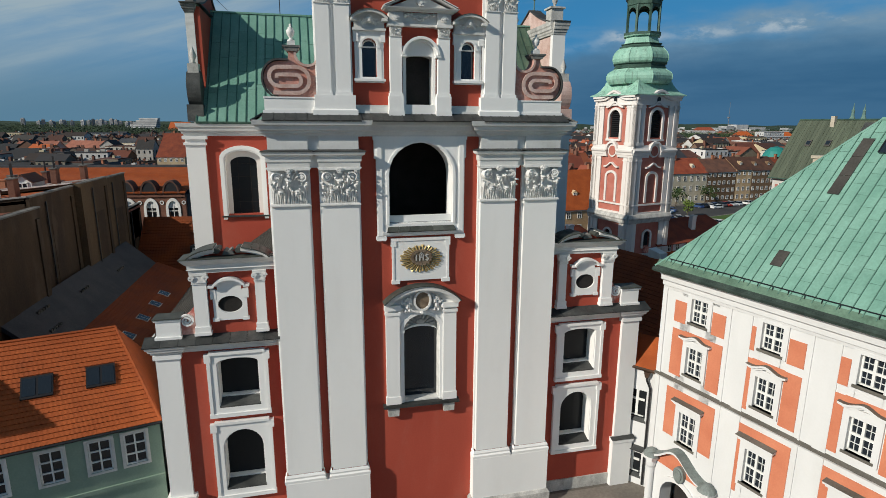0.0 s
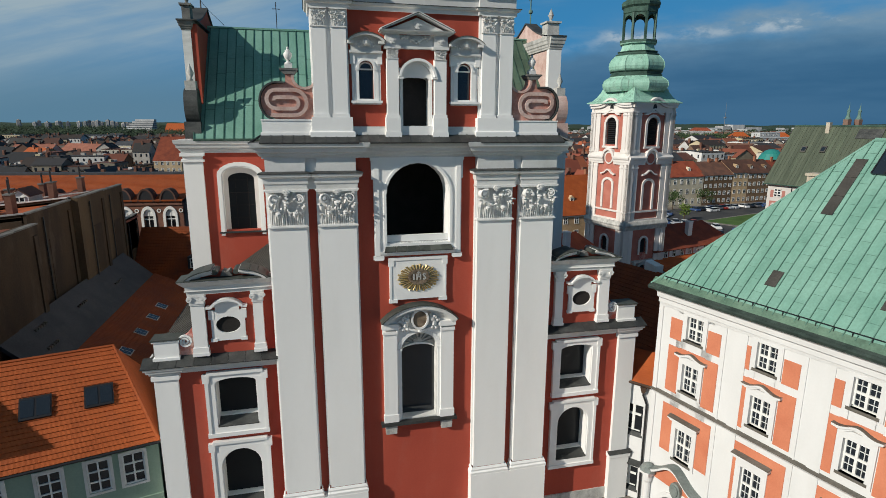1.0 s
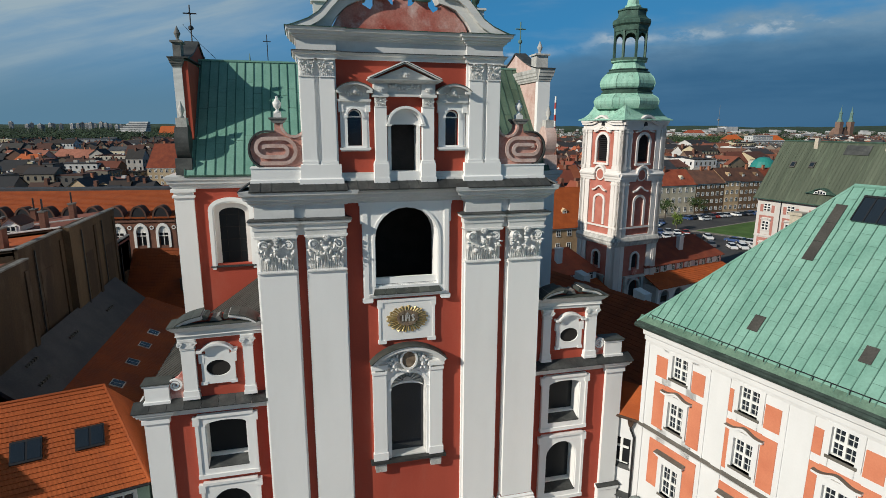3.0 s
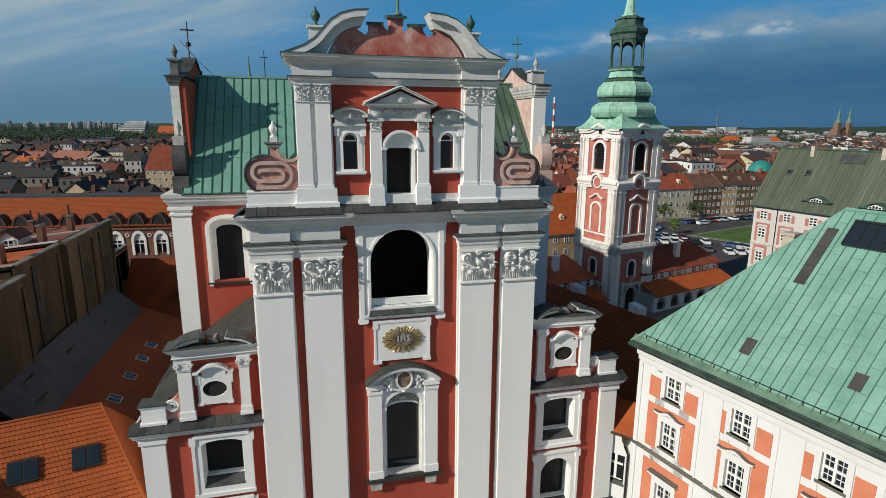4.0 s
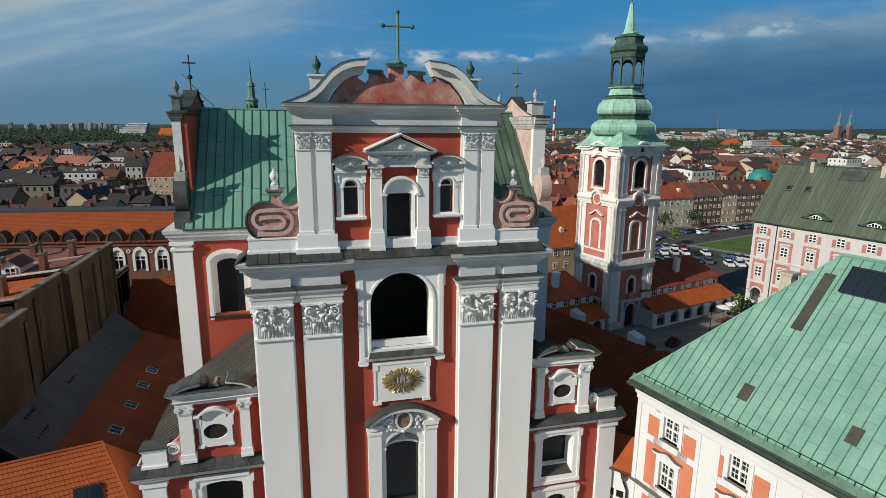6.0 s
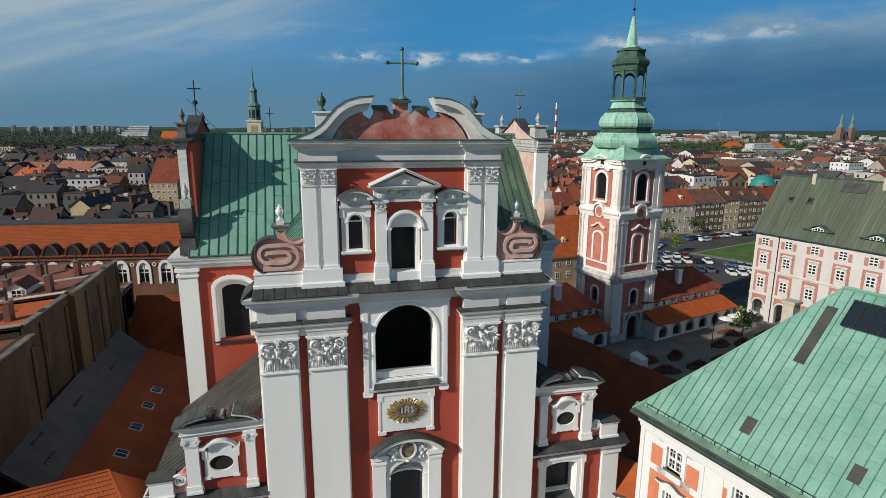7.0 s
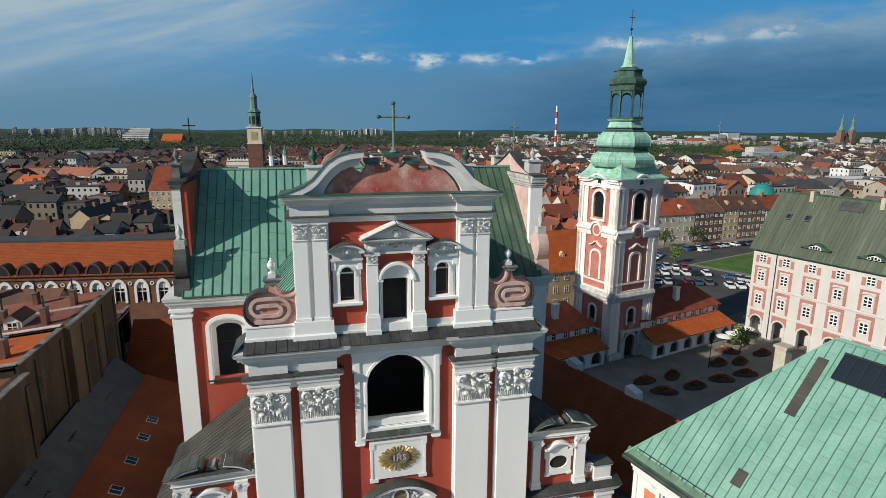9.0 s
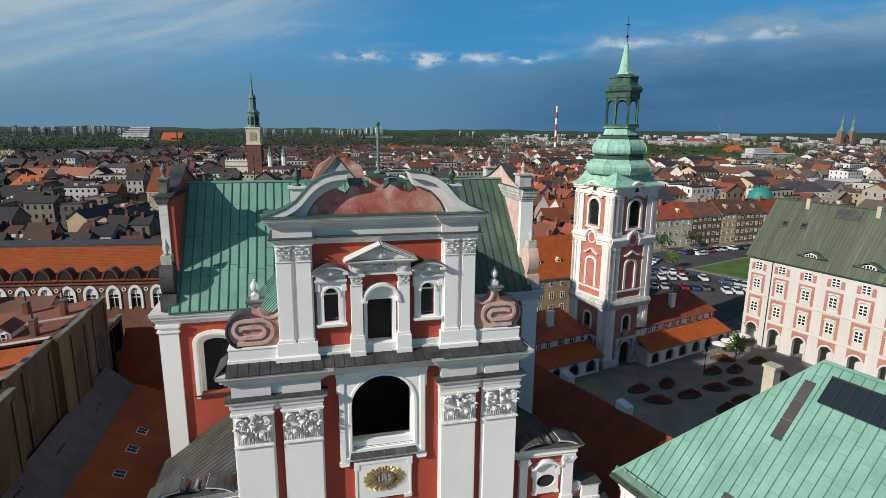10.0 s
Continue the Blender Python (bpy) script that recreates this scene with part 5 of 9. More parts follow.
    for e in (-1, 1):
        part("oculus_ear", B().box(x + min(e * 0.8, e * 1.12), x + max(e * 0.8, e * 1.12), 0.26, 0.45, 17.35, 17.95), WHITE, oc)
        part("oculus_foot", B().box(x + min(e * 0.7, e * 1.08), x + max(e * 0.7, e * 1.08), 0.24, 0.45, 15.9, 16.1), WHITE, oc)
    part("oculus_hood", B().ring(arc(x, 17.75, 1.12, 0.98, 150, 30, 14), arc(x, 17.75, 1.02, 0.83, 150, 30, 14), 0.0, 0.45).box(x - 1.2, x - 0.86, 0.02, 0.45, 18.12, 18.26).box(x + 0.86, x + 1.2, 0.02, 0.45, 18.12, 18.26).prism(arc(x, 17.75, 1.0, 0.82, 150, 30, 12), 0.26, 0.45), WHITE, oc)
    part("oculus_glass", B().prism(arc(x, 16.97, 0.75, 0.56, 0, 345, 23), 0.4, 0.445), DEEP, oc)
    # aisle roof
    p0, p1, p2, p3 = (s * 17.0, 1.2, 14.75), (s * 17.0, 12.95, 14.75), (s * 8.9, 12.95, 20.4), (s * 8.9, 1.2, 20.4)
    if s < 0:
        p0, p1, p2, p3 = p1, p0, p3, p2
    ar = part("aisle_roof", B().quad(p0, p1, p2, p3, 0.2), ZINC, church, "brown-grey standing seam aisle roof")
    part("seam_work", seamed(B(), p0, p1, p2, p3, 0.62), ZINC, ar)
    part("aisle_gable", B().prism([(s * 9.0, 14.5), (s * 16.6, 14.5), (s * 9.0, 20.0)], 0.9, 1.2), STONE, church)

# transept, its roof and gables
T_HOLE = (-12.15, 1.45, 20.7, 25.2, 0.75)
part("transept_wall", pierced(B(), -16.2, -8.0, 0, 27.4, 13.0, 14.0, [T_HOLE]), RED, church, "red plastered transept wall")
part("transept_wall", B().box(8.0, 16.2, 13.0, 14.0, 0, 27.4), RED, church, "red plastered transept wall")
part("transept_side", B().box(-16.2, -15.2, 14, 28.2, 0, 28), WHITE, church, "white transept side wall")
part("transept_side", B().box(15.2, 16.2, 14, 28.2, 0, 28), WHITE, church, "white transept side wall")
part("transept_rear", B().box(-16.2, 16.2, 28.2, 29, 0, 28), WHITE, church, "white transept rear wall")
part("transept_inside", B().box(-15.2, 15.2, 17.0, 17.2, 0, 27.5), DEEP, church)
tw = part("window_surround", B().ring(arch(-12.15, 1.75, 20.3, 25.25, 1.0), arch(-12.15, 1.45, 20.3, 25.2, 0.75), 12.8, 13.0), WHITE, church, "white frame of the transept window")
part("inner_band", B().ring(arch(-12.15, 1.45, 20.6, 25.2, 0.75), arch(-12.15, 1.37, 20.6, 25.15, 0.68), 12.86, 13.5), WHITE, tw)
part("splay", B().ring(arch(-12.15, 1.38, 20.6, 25.15, 0.68), arch(-12.15, 1.02, 20.6, 24.85, 0.5), 13.38, 13.55), TOWERW, tw, "cream inner reveal")
part("sill", B().box(-14.0, -10.3, 12.74, 13.5, 20.48, 20.6), LEAD, tw)
leaded_window(arch(-12.15, 1.45, 20.6, 25.2, 0.75), -12.15, 1.45, 20.6, 25.8, 13.52, tw, 3, 5)
for s in (-1, 1):
    a, b = sorted((s * 14.85, s * 16.3))
    tp = part("transept_pilaster", B().box(a, b, 12.75, 14.0, 0, 26.9).box(a - 0.12, b + 0.12, 12.62, 14.0, 26.3, 26.5).box(a - 0.18, b + 0.18, 12.55, 14.0, 26.75, 27.0), WHITE, church, "white corner pilaster of the transept")
part("transept_cornice", B().sweep(moulding(0.55, 1.0, 27.0), [(-16.3, 29), (-16.3, 12.85), (-8.0, 12.85)]).sweep(moulding(0.55, 1.0, 27.0), [(8.0, 12.85), (16.3, 12.85), (16.3, 29)]).box(-16.3, 16.3, 12.9, 14, 27, 28), DULLW, church, "white transept cornice")


def copper_slope(parent, p0, p1, p2, p3, step, rows, name="roof_slope", mat=COPPER, label="green patinated copper slope"):
    """A roof slope laid in copper strips between standing seams, each strip in a few sheets."""
    p0, p1, p2, p3 = (Vector(p) for p in (p0, p1, p2, p3))
    roof = part(name, B().quad(p0, p1, p2, p3, 0.2), COPPER_D, parent, label)
    k = max(int((p1 - p0).length / step), 1)
    rng = random.Random(int(p0.length * 100))
    n = (p1 - p0).cross(p3 - p0).normalized() * 0.012
    for i in range(k):
        cuts = [0.0] + sorted((j + rng.uniform(-0.3, 0.3)) / rows for j in range(1, rows)) + [1.0]
        for a, b in zip(cuts, cuts[1:]):
            l0, r0 = p0.lerp(p1, (i + 0.03) / k), p0.lerp(p1, (i + 0.97) / k)
            l1, r1 = p3.lerp(p2, (i + 0.03) / k), p3.lerp(p2, (i + 0.97) / k)
            q = [l0.lerp(l1, a), r0.lerp(r1, a), r0.lerp(r1, b - 0.004), l0.lerp(l1, b - 0.004)]
            if (q[0] - q[3]).length < 0.05:
                continue
            part("copper_sheet", B().quad(*(v + n * (2.4 if t > 1 else 1) for t, v in enumerate(q)), 0.01), mat, roof)
    part("seam_work", seamed(B(), p0, p1, p2, p3, step, 0.09, 0.06), SEAM if mat is COPPER else COPPER_D, roof)
    return roof


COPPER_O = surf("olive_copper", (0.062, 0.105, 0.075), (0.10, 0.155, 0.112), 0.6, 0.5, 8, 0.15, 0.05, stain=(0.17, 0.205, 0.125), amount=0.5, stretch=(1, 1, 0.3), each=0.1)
EAVE_Y, EAVE_Z, RIDGE_Y, RIDGE_Z = 12.35, 28.05, 21.0, 37.6
copper_slope(church, (-15.3, EAVE_Y, EAVE_Z), (0, EAVE_Y, EAVE_Z), (0, RIDGE_Y, RIDGE_Z), (-15.3, RIDGE_Y, RIDGE_Z), 0.72, 4)
# east half in a darker, more olive copper than the west half
copper_slope(church, (0, EAVE_Y, EAVE_Z), (15.5, EAVE_Y, EAVE_Z), (15.5, RIDGE_Y, RIDGE_Z), (0, RIDGE_Y, RIDGE_Z), 0.72, 4, "roof_slope", COPPER_O, "olive-brown copper slope")
part("roof_slope", B().quad((15.5, 29.65, EAVE_Z), (-15.3, 29.65, EAVE_Z), (-15.3, RIDGE_Y, RIDGE_Z), (15.5, RIDGE_Y, RIDGE_Z), 0.2), COPPER, church)
part("ridge_cap", B().box(-15.3, 15.5, RIDGE_Y - 0.2, RIDGE_Y + 0.2, RIDGE_Z - 0.05, RIDGE_Z + 0.1), COPPER, church)
part("eave_gutter", B().tube([(-15.3, EAVE_Y - 0.05, EAVE_Z - 0.02), (-8.7, EAVE_Y - 0.05, EAVE_Z - 0.02)], 0.1), COPPER_D, church)
for s in (-1, 1):
    q = [(s * 9.0, 1.9, 28.6), (s * 9.0, 13.3, 28.6), (0, 21.0, 37.55), (0, 1.9, 37.55)]
    q = q if s > 0 else [q[1], q[0], q[3], q[2]]
    copper_slope(church, *q, 0.72, 3, "nave_slope")
part("nave_gable", B().prism([(-9.0, 28.6), (9.0, 28.6), (0, 37.4)], 2.0, 2.3), RED, church)
# choir beyond the crossing
for s in (-1, 1):
    q = [(s * 8.6, 29, 28.4), (s * 8.6, 44, 28.4), (0, 44, 36.6), (0, 24, 36.6)]
    q = q if s > 0 else [q[1], q[0], q[3], q[2]]
    part("choir_slope", B().quad(*q, 0.2), COPPER, church, "green copper choir roof")
part("choir_wall", B().box(-8.3, 8.3, 29, 45, 0, 28.3), WHITE, church)
part("choir_gable", B().prism([(-6.5, 28.3), (6.5, 28.3), (5.5, 33), (3.8, 35.5), (3.2, 37.5), (1.2, 38.6), (0.4, 38.4), (-0.9, 38.6), (-2.6, 37.6), (-3.6, 35.5), (-5.5, 33)], 44, 45), PINK, church, "faded pink rear gable")

# small gable on the roof behind the front
rg_ = part("roof_gable", B().prism([(-2.9, 36.9), (1.1, 36.9), (-0.9, 39.45)], 26.0, 26.4), STONE, church, "small grey plastered roof gable")
for e in (-1, 1):
    part("gable_verge", B().quad((-0.9, 25.8, 39.62), (-0.9 + e * 2.3, 25.8, 36.75), (-0.9 + e * 2.3, 26.6, 36.75), (-0.9, 26.6, 39.62), 0.16), COPPER_D, rg_)
    part("gable_roof", B().quad((-0.9, 26.5, 39.5), (-0.9 + e * 2.15, 26.5, 36.8), (-0.9 + e * 2.15, 34.0, 36.8), (-0.9, 34.0, 39.5), 0.15), TILE_B, rg_, "brown tiled roof of the small gable")

# transept gables: the screen walls at both ends
for s in (-1, 1):
    m = pose(16.2 if s > 0 else -15.75, 21.0, 0, 0, 0, -90 if s < 0 else 90)
    thick = 0.55 if s < 0 else 1.1
    g = part("transept_gable", B().box(-6.2, 6.2, 0.1, 1.0, 28.0, 36.9), PALEPINK if s > 0 else RED, church, "narrow gable screen wall with scrolls and urns")
    g.matrix_basis = m
    for a, b in ((-6.3, -5.75), (5.75, 6.3)):
        part("gable_edge", B().box(a, b, -0.1, thick, 28.0, 36.5), WORN if s < 0 else WHITE, g)
    part("gable_cornice", B().sweep(moulding(0.32 if s > 0 else 0.26, 1.1 if s > 0 else 0.7, 36.0 if s > 0 else 36.4), [(-6.3, thick), (-6.3, -0.1), (6.3, -0.1), (6.3, thick), (-6.3, thick)]), STONE if s > 0 else DSTONE, g)
    swell = [(6.5 * q, 37.1 + 2.0 * (1 - abs(q)) ** 1.6) for q in (k / 10 - 1 for k in range(21))]
    part("gable_crown", B().prism([(6.6, 37.1)] + swell[::-1] + [(-6.6, 37.1)], 0.0, 0.9), PALEPINK if s > 0 else RED, g, "curved crowning wall of the gable")
    part("crown_cover", B().ring([(x, z + 0.1) for x, z in swell], swell, -0.15, 1.05), LEAD, g, "dark sheet along the curved top")
    part("gable_flashing", B().box(-6.7, 6.7, -0.4, 1.15, 37.08, 37.16), LEAD, g)
    for t in (-1, 1):
        pts = arc(t * 7.3, 30.6, 0.95, 1.35, 0, 345, 23)
        part("gable_volute", B().prism(pts, -0.1, 0.9).prism([(t * 6.2, 28.1), (t * 8.3, 28.1), (t * 8.2, 29.4), (t * 6.2, 29.4)], -0.2, 1.0), LEAD if s < 0 else PALEPINK, g, "dark lead-covered volute" if s < 0 else "pink volute")
        part("urn_block", B().box(t * 7.3 - 0.42, t * 7.3 + 0.42, 0.0, 0.8, 31.8, 32.5), STONE, g)
        part("urn", B().lathe([(0.22, 0), (0.1, 0.2), (0.28, 0.6), (0.16, 0.9), (0.05, 1.2), (0.01, 1.3)], (t * 7.3, 0.4, 32.5), 10), STONE, g, smooth=True)
        zt = 38.35
        part("pinnacle_block", B().box(t * 5.0 - 0.6, t * 5.0 + 0.6, -0.1, thick - 0.05, 37.1, zt).box(t * 5.0 - 0.75, t * 5.0 + 0.75, -0.25, thick + 0.1, zt, zt + 0.15).lathe([(0.25, 0), (0.1, 0.2), (0.26, 0.6), (0.05, 1.1), (0.01, 1.2)], (t * 5.0, thick / 2 - 0.05, zt + 0.15), 10), STONE if s > 0 else DSTONE, g)
    part("weathervane", B().tube([(0, 0.5, 38.9), (0, 0.5, 42.2)], 0.06).tube([(0, -0.05, 41.5), (0, 1.05, 41.5)], 0.06).tube([(-0.45, 0.5, 41.5), (0.45, 0.5, 41.5)], 0.05).lathe([(0.0, -0.25), (0.22, -0.1), (0.22, 0.1), (0.0, 0.25)], (0, 0.5, 40.3), 8), OLDCOPPER if s > 0 else IRON, g, "metal cross on the gable")
part("lightning_cable", B().tube([(-15.9, 21, 40.6), (-14.6, 21, 39.0), (-13.4, 21, 37.8)], 0.02, 4), IRON, church)
part("lightning_rod", B().tube([(-8.9, 21, 37.5), (-8.9, 21, 40.0)], 0.035).tube([(-9.25, 21, 39.4), (-8.55, 21, 39.4)], 0.03), IRON, church)


# ---- college building beside the church ----
COLLEGE = pose(17.43, -4.22, 0, 0, 0, -76.9)
college = thing("college_building", "white college with salmon panels and a green copper hip roof", "building", COLLEGE)
S0, S1, DEPTH = -2.15, 38.0, 16.3
BAYS = [0.87, 5.85, 11.05, 16.2, 21.35, 26.5, 31.6]
holes = []
for i, c in enumerate(BAYS):
    holes += [(c, 0.62, 11.45, 13.4, 0), (c, 0.62, 15.15, 16.8, 0)]
    if i:
        holes.append((c, 0.66, 6.25, 8.55, 0))
        holes.append((c, 0.62, 1.2, 3.4, 0))
    else:
        holes.append((c, 0.66, 6.25, 8.55, 0))
        holes.append((c, 1.4, 0.0, 1.9, 1.4))
part("wall", pierced(B(), S0, S1, 0.0, 17.3, 0.0, 0.8, holes), LIME, college, "white limewashed front wall")
part("other_walls", B().box(S0, S0 + 0.8, 0.8, DEPTH, 0, 17.3).box(S0, S1, DEPTH - 0.8, DEPTH, 0, 17.3).box(S1 - 0.8, S1, 0.8, DEPTH, 0, 17.3), LIME, college)
# added near-black wall and lid stand in for unlit rooms
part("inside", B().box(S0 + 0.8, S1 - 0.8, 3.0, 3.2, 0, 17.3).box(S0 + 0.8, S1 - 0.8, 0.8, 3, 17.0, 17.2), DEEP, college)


def sash(xc, half, z0, z1, y, parent, cols=2, rows=2, label="white casement window with small panes", sub=True, thin=0.07):
    """A casement window: frame, bars and a pane for each light."""
    w = part("window", B().box(xc - half, xc - half + 0.09, y - 0.08, y + 0.06, z0, z1).box(xc + half - 0.09, xc + half, y - 0.08, y + 0.06, z0, z1).box(xc - half, xc + half, y - 0.08, y + 0.06, z0, z0 + 0.09).box(xc - half, xc + half, y - 0.08, y + 0.06, z1 - 0.09, z1), FRAME, parent, label)
    bars = B().box(xc - thin, xc + thin, y - 0.1, y + 0.04, z0, z1)
    for k in range(1, rows):
        z = z0 + (z1 - z0) * k / rows
        bars.box(xc - half, xc + half, y - 0.09, y + 0.04, z - thin, z + thin)
    part("mullion", bars, FRAME, w)
    if sub:
        fine = B()
        for s in (-1, 1):
            fine.box(xc + s * half * 0.52 - 0.016, xc + s * half * 0.52 + 0.016, y - 0.05, y + 0.03, z0, z1)
        for k in range(rows):
            z = z0 + (z1 - z0) * (k + 0.5) / rows
            fine.box(xc - half, xc + half, y - 0.05, y + 0.03, z - 0.016, z + 0.016)
        part("glazing", fine, FRAME, w)
    for s in (-1, 1):
        a, b = sorted((xc + s * 0.08, xc + s * (half - 0.08)))
        part("pane", B().box(a, b, y, y + 0.02, z0 + 0.08, z1 - 0.08), GLASS, w)
    return w


def wave_hood(xc, z, w, parent):
    line = [(xc + w * t, z + 0.34 * math.exp(-(t * 2.1) ** 2) - 0.05 + 0.1 * abs(t) ** 3) for t in (i / 12 - 1 for i in range(25))]
    up = [(x, q + 0.14) for x, q in line]
    h = part("hood", B().ring(up, line, -0.3, 0.0), LIME, parent, "white wavy hood mould")
    part("hood_sheet", B().ring([(x, q + 0.025) for x, q in up], up, -0.32, 0.0), SHEET, h)
    part("hood_bed", B().ring([(xc + (x - xc) * 0.86, q) for x, q in line], [(xc + (x - xc) * 0.84, q - 0.1) for x, q in line], -0.2, 0.0), LIME, h)
    return h


for i, c in enumerate(BAYS):
    for z0, z1, hw in ((15.15, 16.8, 0.62), (11.45, 13.4, 0.62), (6.25, 8.55, 0.66), (1.2, 3.4, 0.62)):
        if i == 0 and z0 < 2:
            continue
        w = sash(c, hw, z0, z1, 0.22, college)
        part("sill", B().box(c - hw - 0.15, c + hw + 0.15, -0.16, 0.25, z0 - 0.16, z0), SHEET, w, "grey sheet sill")
    part("surround", pierced(B(), c - 0.95, c + 0.95, 14.95, 17.0, -0.09, 0.0, [(c, 0.62, 15.15, 16.8, 0)]), LIME, college)
    part("surround", pierced(B(), c - 0.95, c + 0.95, 11.2, 13.9, -0.12, 0.0, [(c, 0.62, 11.45, 13.4, 0)]), LIME, college)
    wave_hood(c, 13.85, 1.22, college)
    for s in (-1, 1):
        a, b = sorted((c + s * 1.0, c + s * 1.95))
        part("panel", B().box(a, b, -0.04, 0, 14.85, 16.35), SALMON, college, "salmon plaster panel")
        part("panel", B().box(a, b, -0.04, 0, 11.0, 14.35), SALMON, college, "salmon plaster panel")
        a, b = sorted((c + s * 1.02, c + s * 1.95))
        part("panel", B().box(a, b, -0.04, 0, 5.3 if i else 6.4, 10.0), SALMON, college, "salmon plaster panel")
    part("panel", B().box(c - 1.0, c + 1.0, -0.035, 0, 14.0, 14.4), SALMON, college, "salmon plaster panel")
    part("panel", B().box(c - 1.02, c + 1.02, -0.035, 0, 9.45, 10.0), SALMON, college, "salmon plaster panel")
    part("surround", pierced(B(), c - 1.02, c + 1.02, 5.95, 9.2, -0.1, 0.0, [(c, 0.66, 6.25, 8.55, 0)]), LIME, college)
    part("straight_hood", B().box(c - 1.2, c + 1.2, -0.4, 0, 9.2, 9.34).box(c - 1.1, c + 1.1, -0.28, 0, 9.05, 9.2), LIME, college)
    part("hood_sheet", B().quad((c - 1.22, -0.42, 9.34), (c + 1.22, -0.42, 9.34), (c + 1.22, 0, 9.46), (c - 1.22, 0, 9.46), 0.03), SHEET, college)
    for x in (c + 2.22, c + 3.0):
        if x < S1 - 1:
            part("lesene", B().box(x, x + 0.09 + (0.62 if x > c + 2.9 else 0.0), -0.06, 0, 0, 17.0), LIME, college)
part("lesene", B().box(S0, S0 + 0.36, -0.08, 0, 0, 17.0), LIME, college)
part("string_course", B().sweep([(0, 10.4), (0.08, 10.4), (0.2, 10.55), (0.2, 10.62), (0, 10.62)], [(S0, 0), (S1, 0)]), LIME, college)
part("string_sheet", B().quad((S0 - 0.05, -0.27, 10.62), (S1, -0.27, 10.62), (S1, 0, 10.74), (S0 - 0.05, 0, 10.74), 0.04), SHEET, college, "grey sheet on the string course")
part("eaves_cornice", B().sweep([(0, 16.95), (0.06, 16.95), (0.1, 17.15), (0.2, 17.2), (0.22, 17.5), (0.4, 17.62), (0.45, 17.95), (0.62, 18.1), (0.65, 18.3), (0, 18.3)], [(S0, 0), (S1, 0)]).box(S0, S1, 0, DEPTH, 17.3, 18.25), LIME, college, "white moulded eaves cornice")
# portal at the corner bay
GREYPATINA = surf("grey_patina_sheet", (0.15, 0.175, 0.165), (0.25, 0.28, 0.265), 0.6, 1.2, 9, 0.15, 0.1, stain=(0.09, 0.10, 0.095), amount=0.5)
c = BAYS[0]
po = part("portal", pierced(B(), c - 2.5, c + 2.6, 0, 4.0, -0.25, 0.0, [(c, 1.4, 0, 1.9, 1.4)]), LIME, college, "white arched portal with a curved top")
part("arch_ring", B().ring(arch(c, 1.75, 0, 1.9, 1.75), arch(c, 1.4, 0, 1.9, 1.4), -0.36, -0.25), LIME, po)
top = [(c - 2.7 + 5.4 * t, 4.3 + 1.25 * math.exp(-((t - 0.45) * 4.2) ** 2)) for t in (i / 20 for i in range(21))]
part("portal_gable", B().prism([(c - 2.6, 4.0), (c + 2.7, 4.0)] + top[::-1], -0.22, 0.0), SALMON, po)
part("portal_moulding", B().ring([(x, z + 0.22) for x, z in top], top, -0.7, 0.0), LIME, po)
part("portal_sheet", B().ring([(x, z + 0.29) for x, z in top], [(x, z + 0.22) for x, z in top], -0.8, 0.05), GREYPATINA, po, "grey-green patinated sheet")
part("shield", B().prism(arc(c + 0.1, 4.15, 0.45, 0.62, 0, 340, 17), -0.5, -0.2).prism(arc(c + 0.1, 4.15, 0.3, 0.42, 0, 340, 17), -0.58, -0.2), GREYPATINA, po, "weathered carved shield")
for x in (c - 2.35, c + 2.35):
    part("portal_column", B().lathe([(0.34, 0), (0.34, 0.5), (0.26, 0.6), (0.25, 3.4), (0.34, 3.6), (0.38, 4.1)], (x, -0.45, 0), 14).box(x - 0.45, x + 0.45, -0.9, 0.0, 4.1, 4.4), LIME, po)
    part("column_cover", B().lathe([(0.62, 0), (0.5, 0.25), (0.2, 0.5), (0.0, 0.55)], (x, -0.45, 4.4), 10), GREYPATINA, po)
# near-black panel paints the shade in the passage
part("passage_dark", B().box(c - 1.4, c + 1.4, 1.2, 1.3, 0, 3.3), DEEP, college)

# its roof: one mesh of sheathing, and the copper sheets on the front slope
OV, EZ, RY, RZ = -0.6, 18.45, 8.46, 28.42
HIP = 5.4
E0, E1 = -2.6, S1 + 0.7
roof = part("roof", B().poly([(E0, OV, EZ), (E1, OV, EZ), (E1 - 9, RY, RZ), (HIP, RY, RZ)], 0.15).poly([(E0, DEPTH - OV, EZ), (E0, OV, EZ), (HIP, RY, RZ)], 0.15).poly([(E1, DEPTH - OV, EZ), (E0, DEPTH - OV, EZ), (HIP, RY, RZ), (E1 - 9, RY, RZ)], 0.15).poly([(E1, OV, EZ), (E1, DEPTH - OV, EZ), (E1 - 9, RY, RZ)], 0.15), SEAM_L, college, "green patinated copper hip roof")
SLOPE = math.hypot(RY - OV, RZ - EZ)
UPV = Vector((0, (RY - OV) / SLOPE, (RZ - EZ) / SLOPE))
NRM = Vector((0, -(RZ - EZ) / SLOPE, (RY - OV) / SLOPE))
COLW, ROWH = 0.615, 1.55
BROWN = surf("bare_brown_sheet", (0.05, 0.047, 0.042), (0.075, 0.07, 0.062), 0.6, 0.8, 9, 0.1, 0.2)
rng = random.Random(5)


def on_slope(s, u, lift=0.0):
    return Vector((s, OV, EZ)) + UPV * u + NRM * lift


def hip_limit(s):
    return SLOPE * min(1.0, (s - E0) / (HIP - E0))


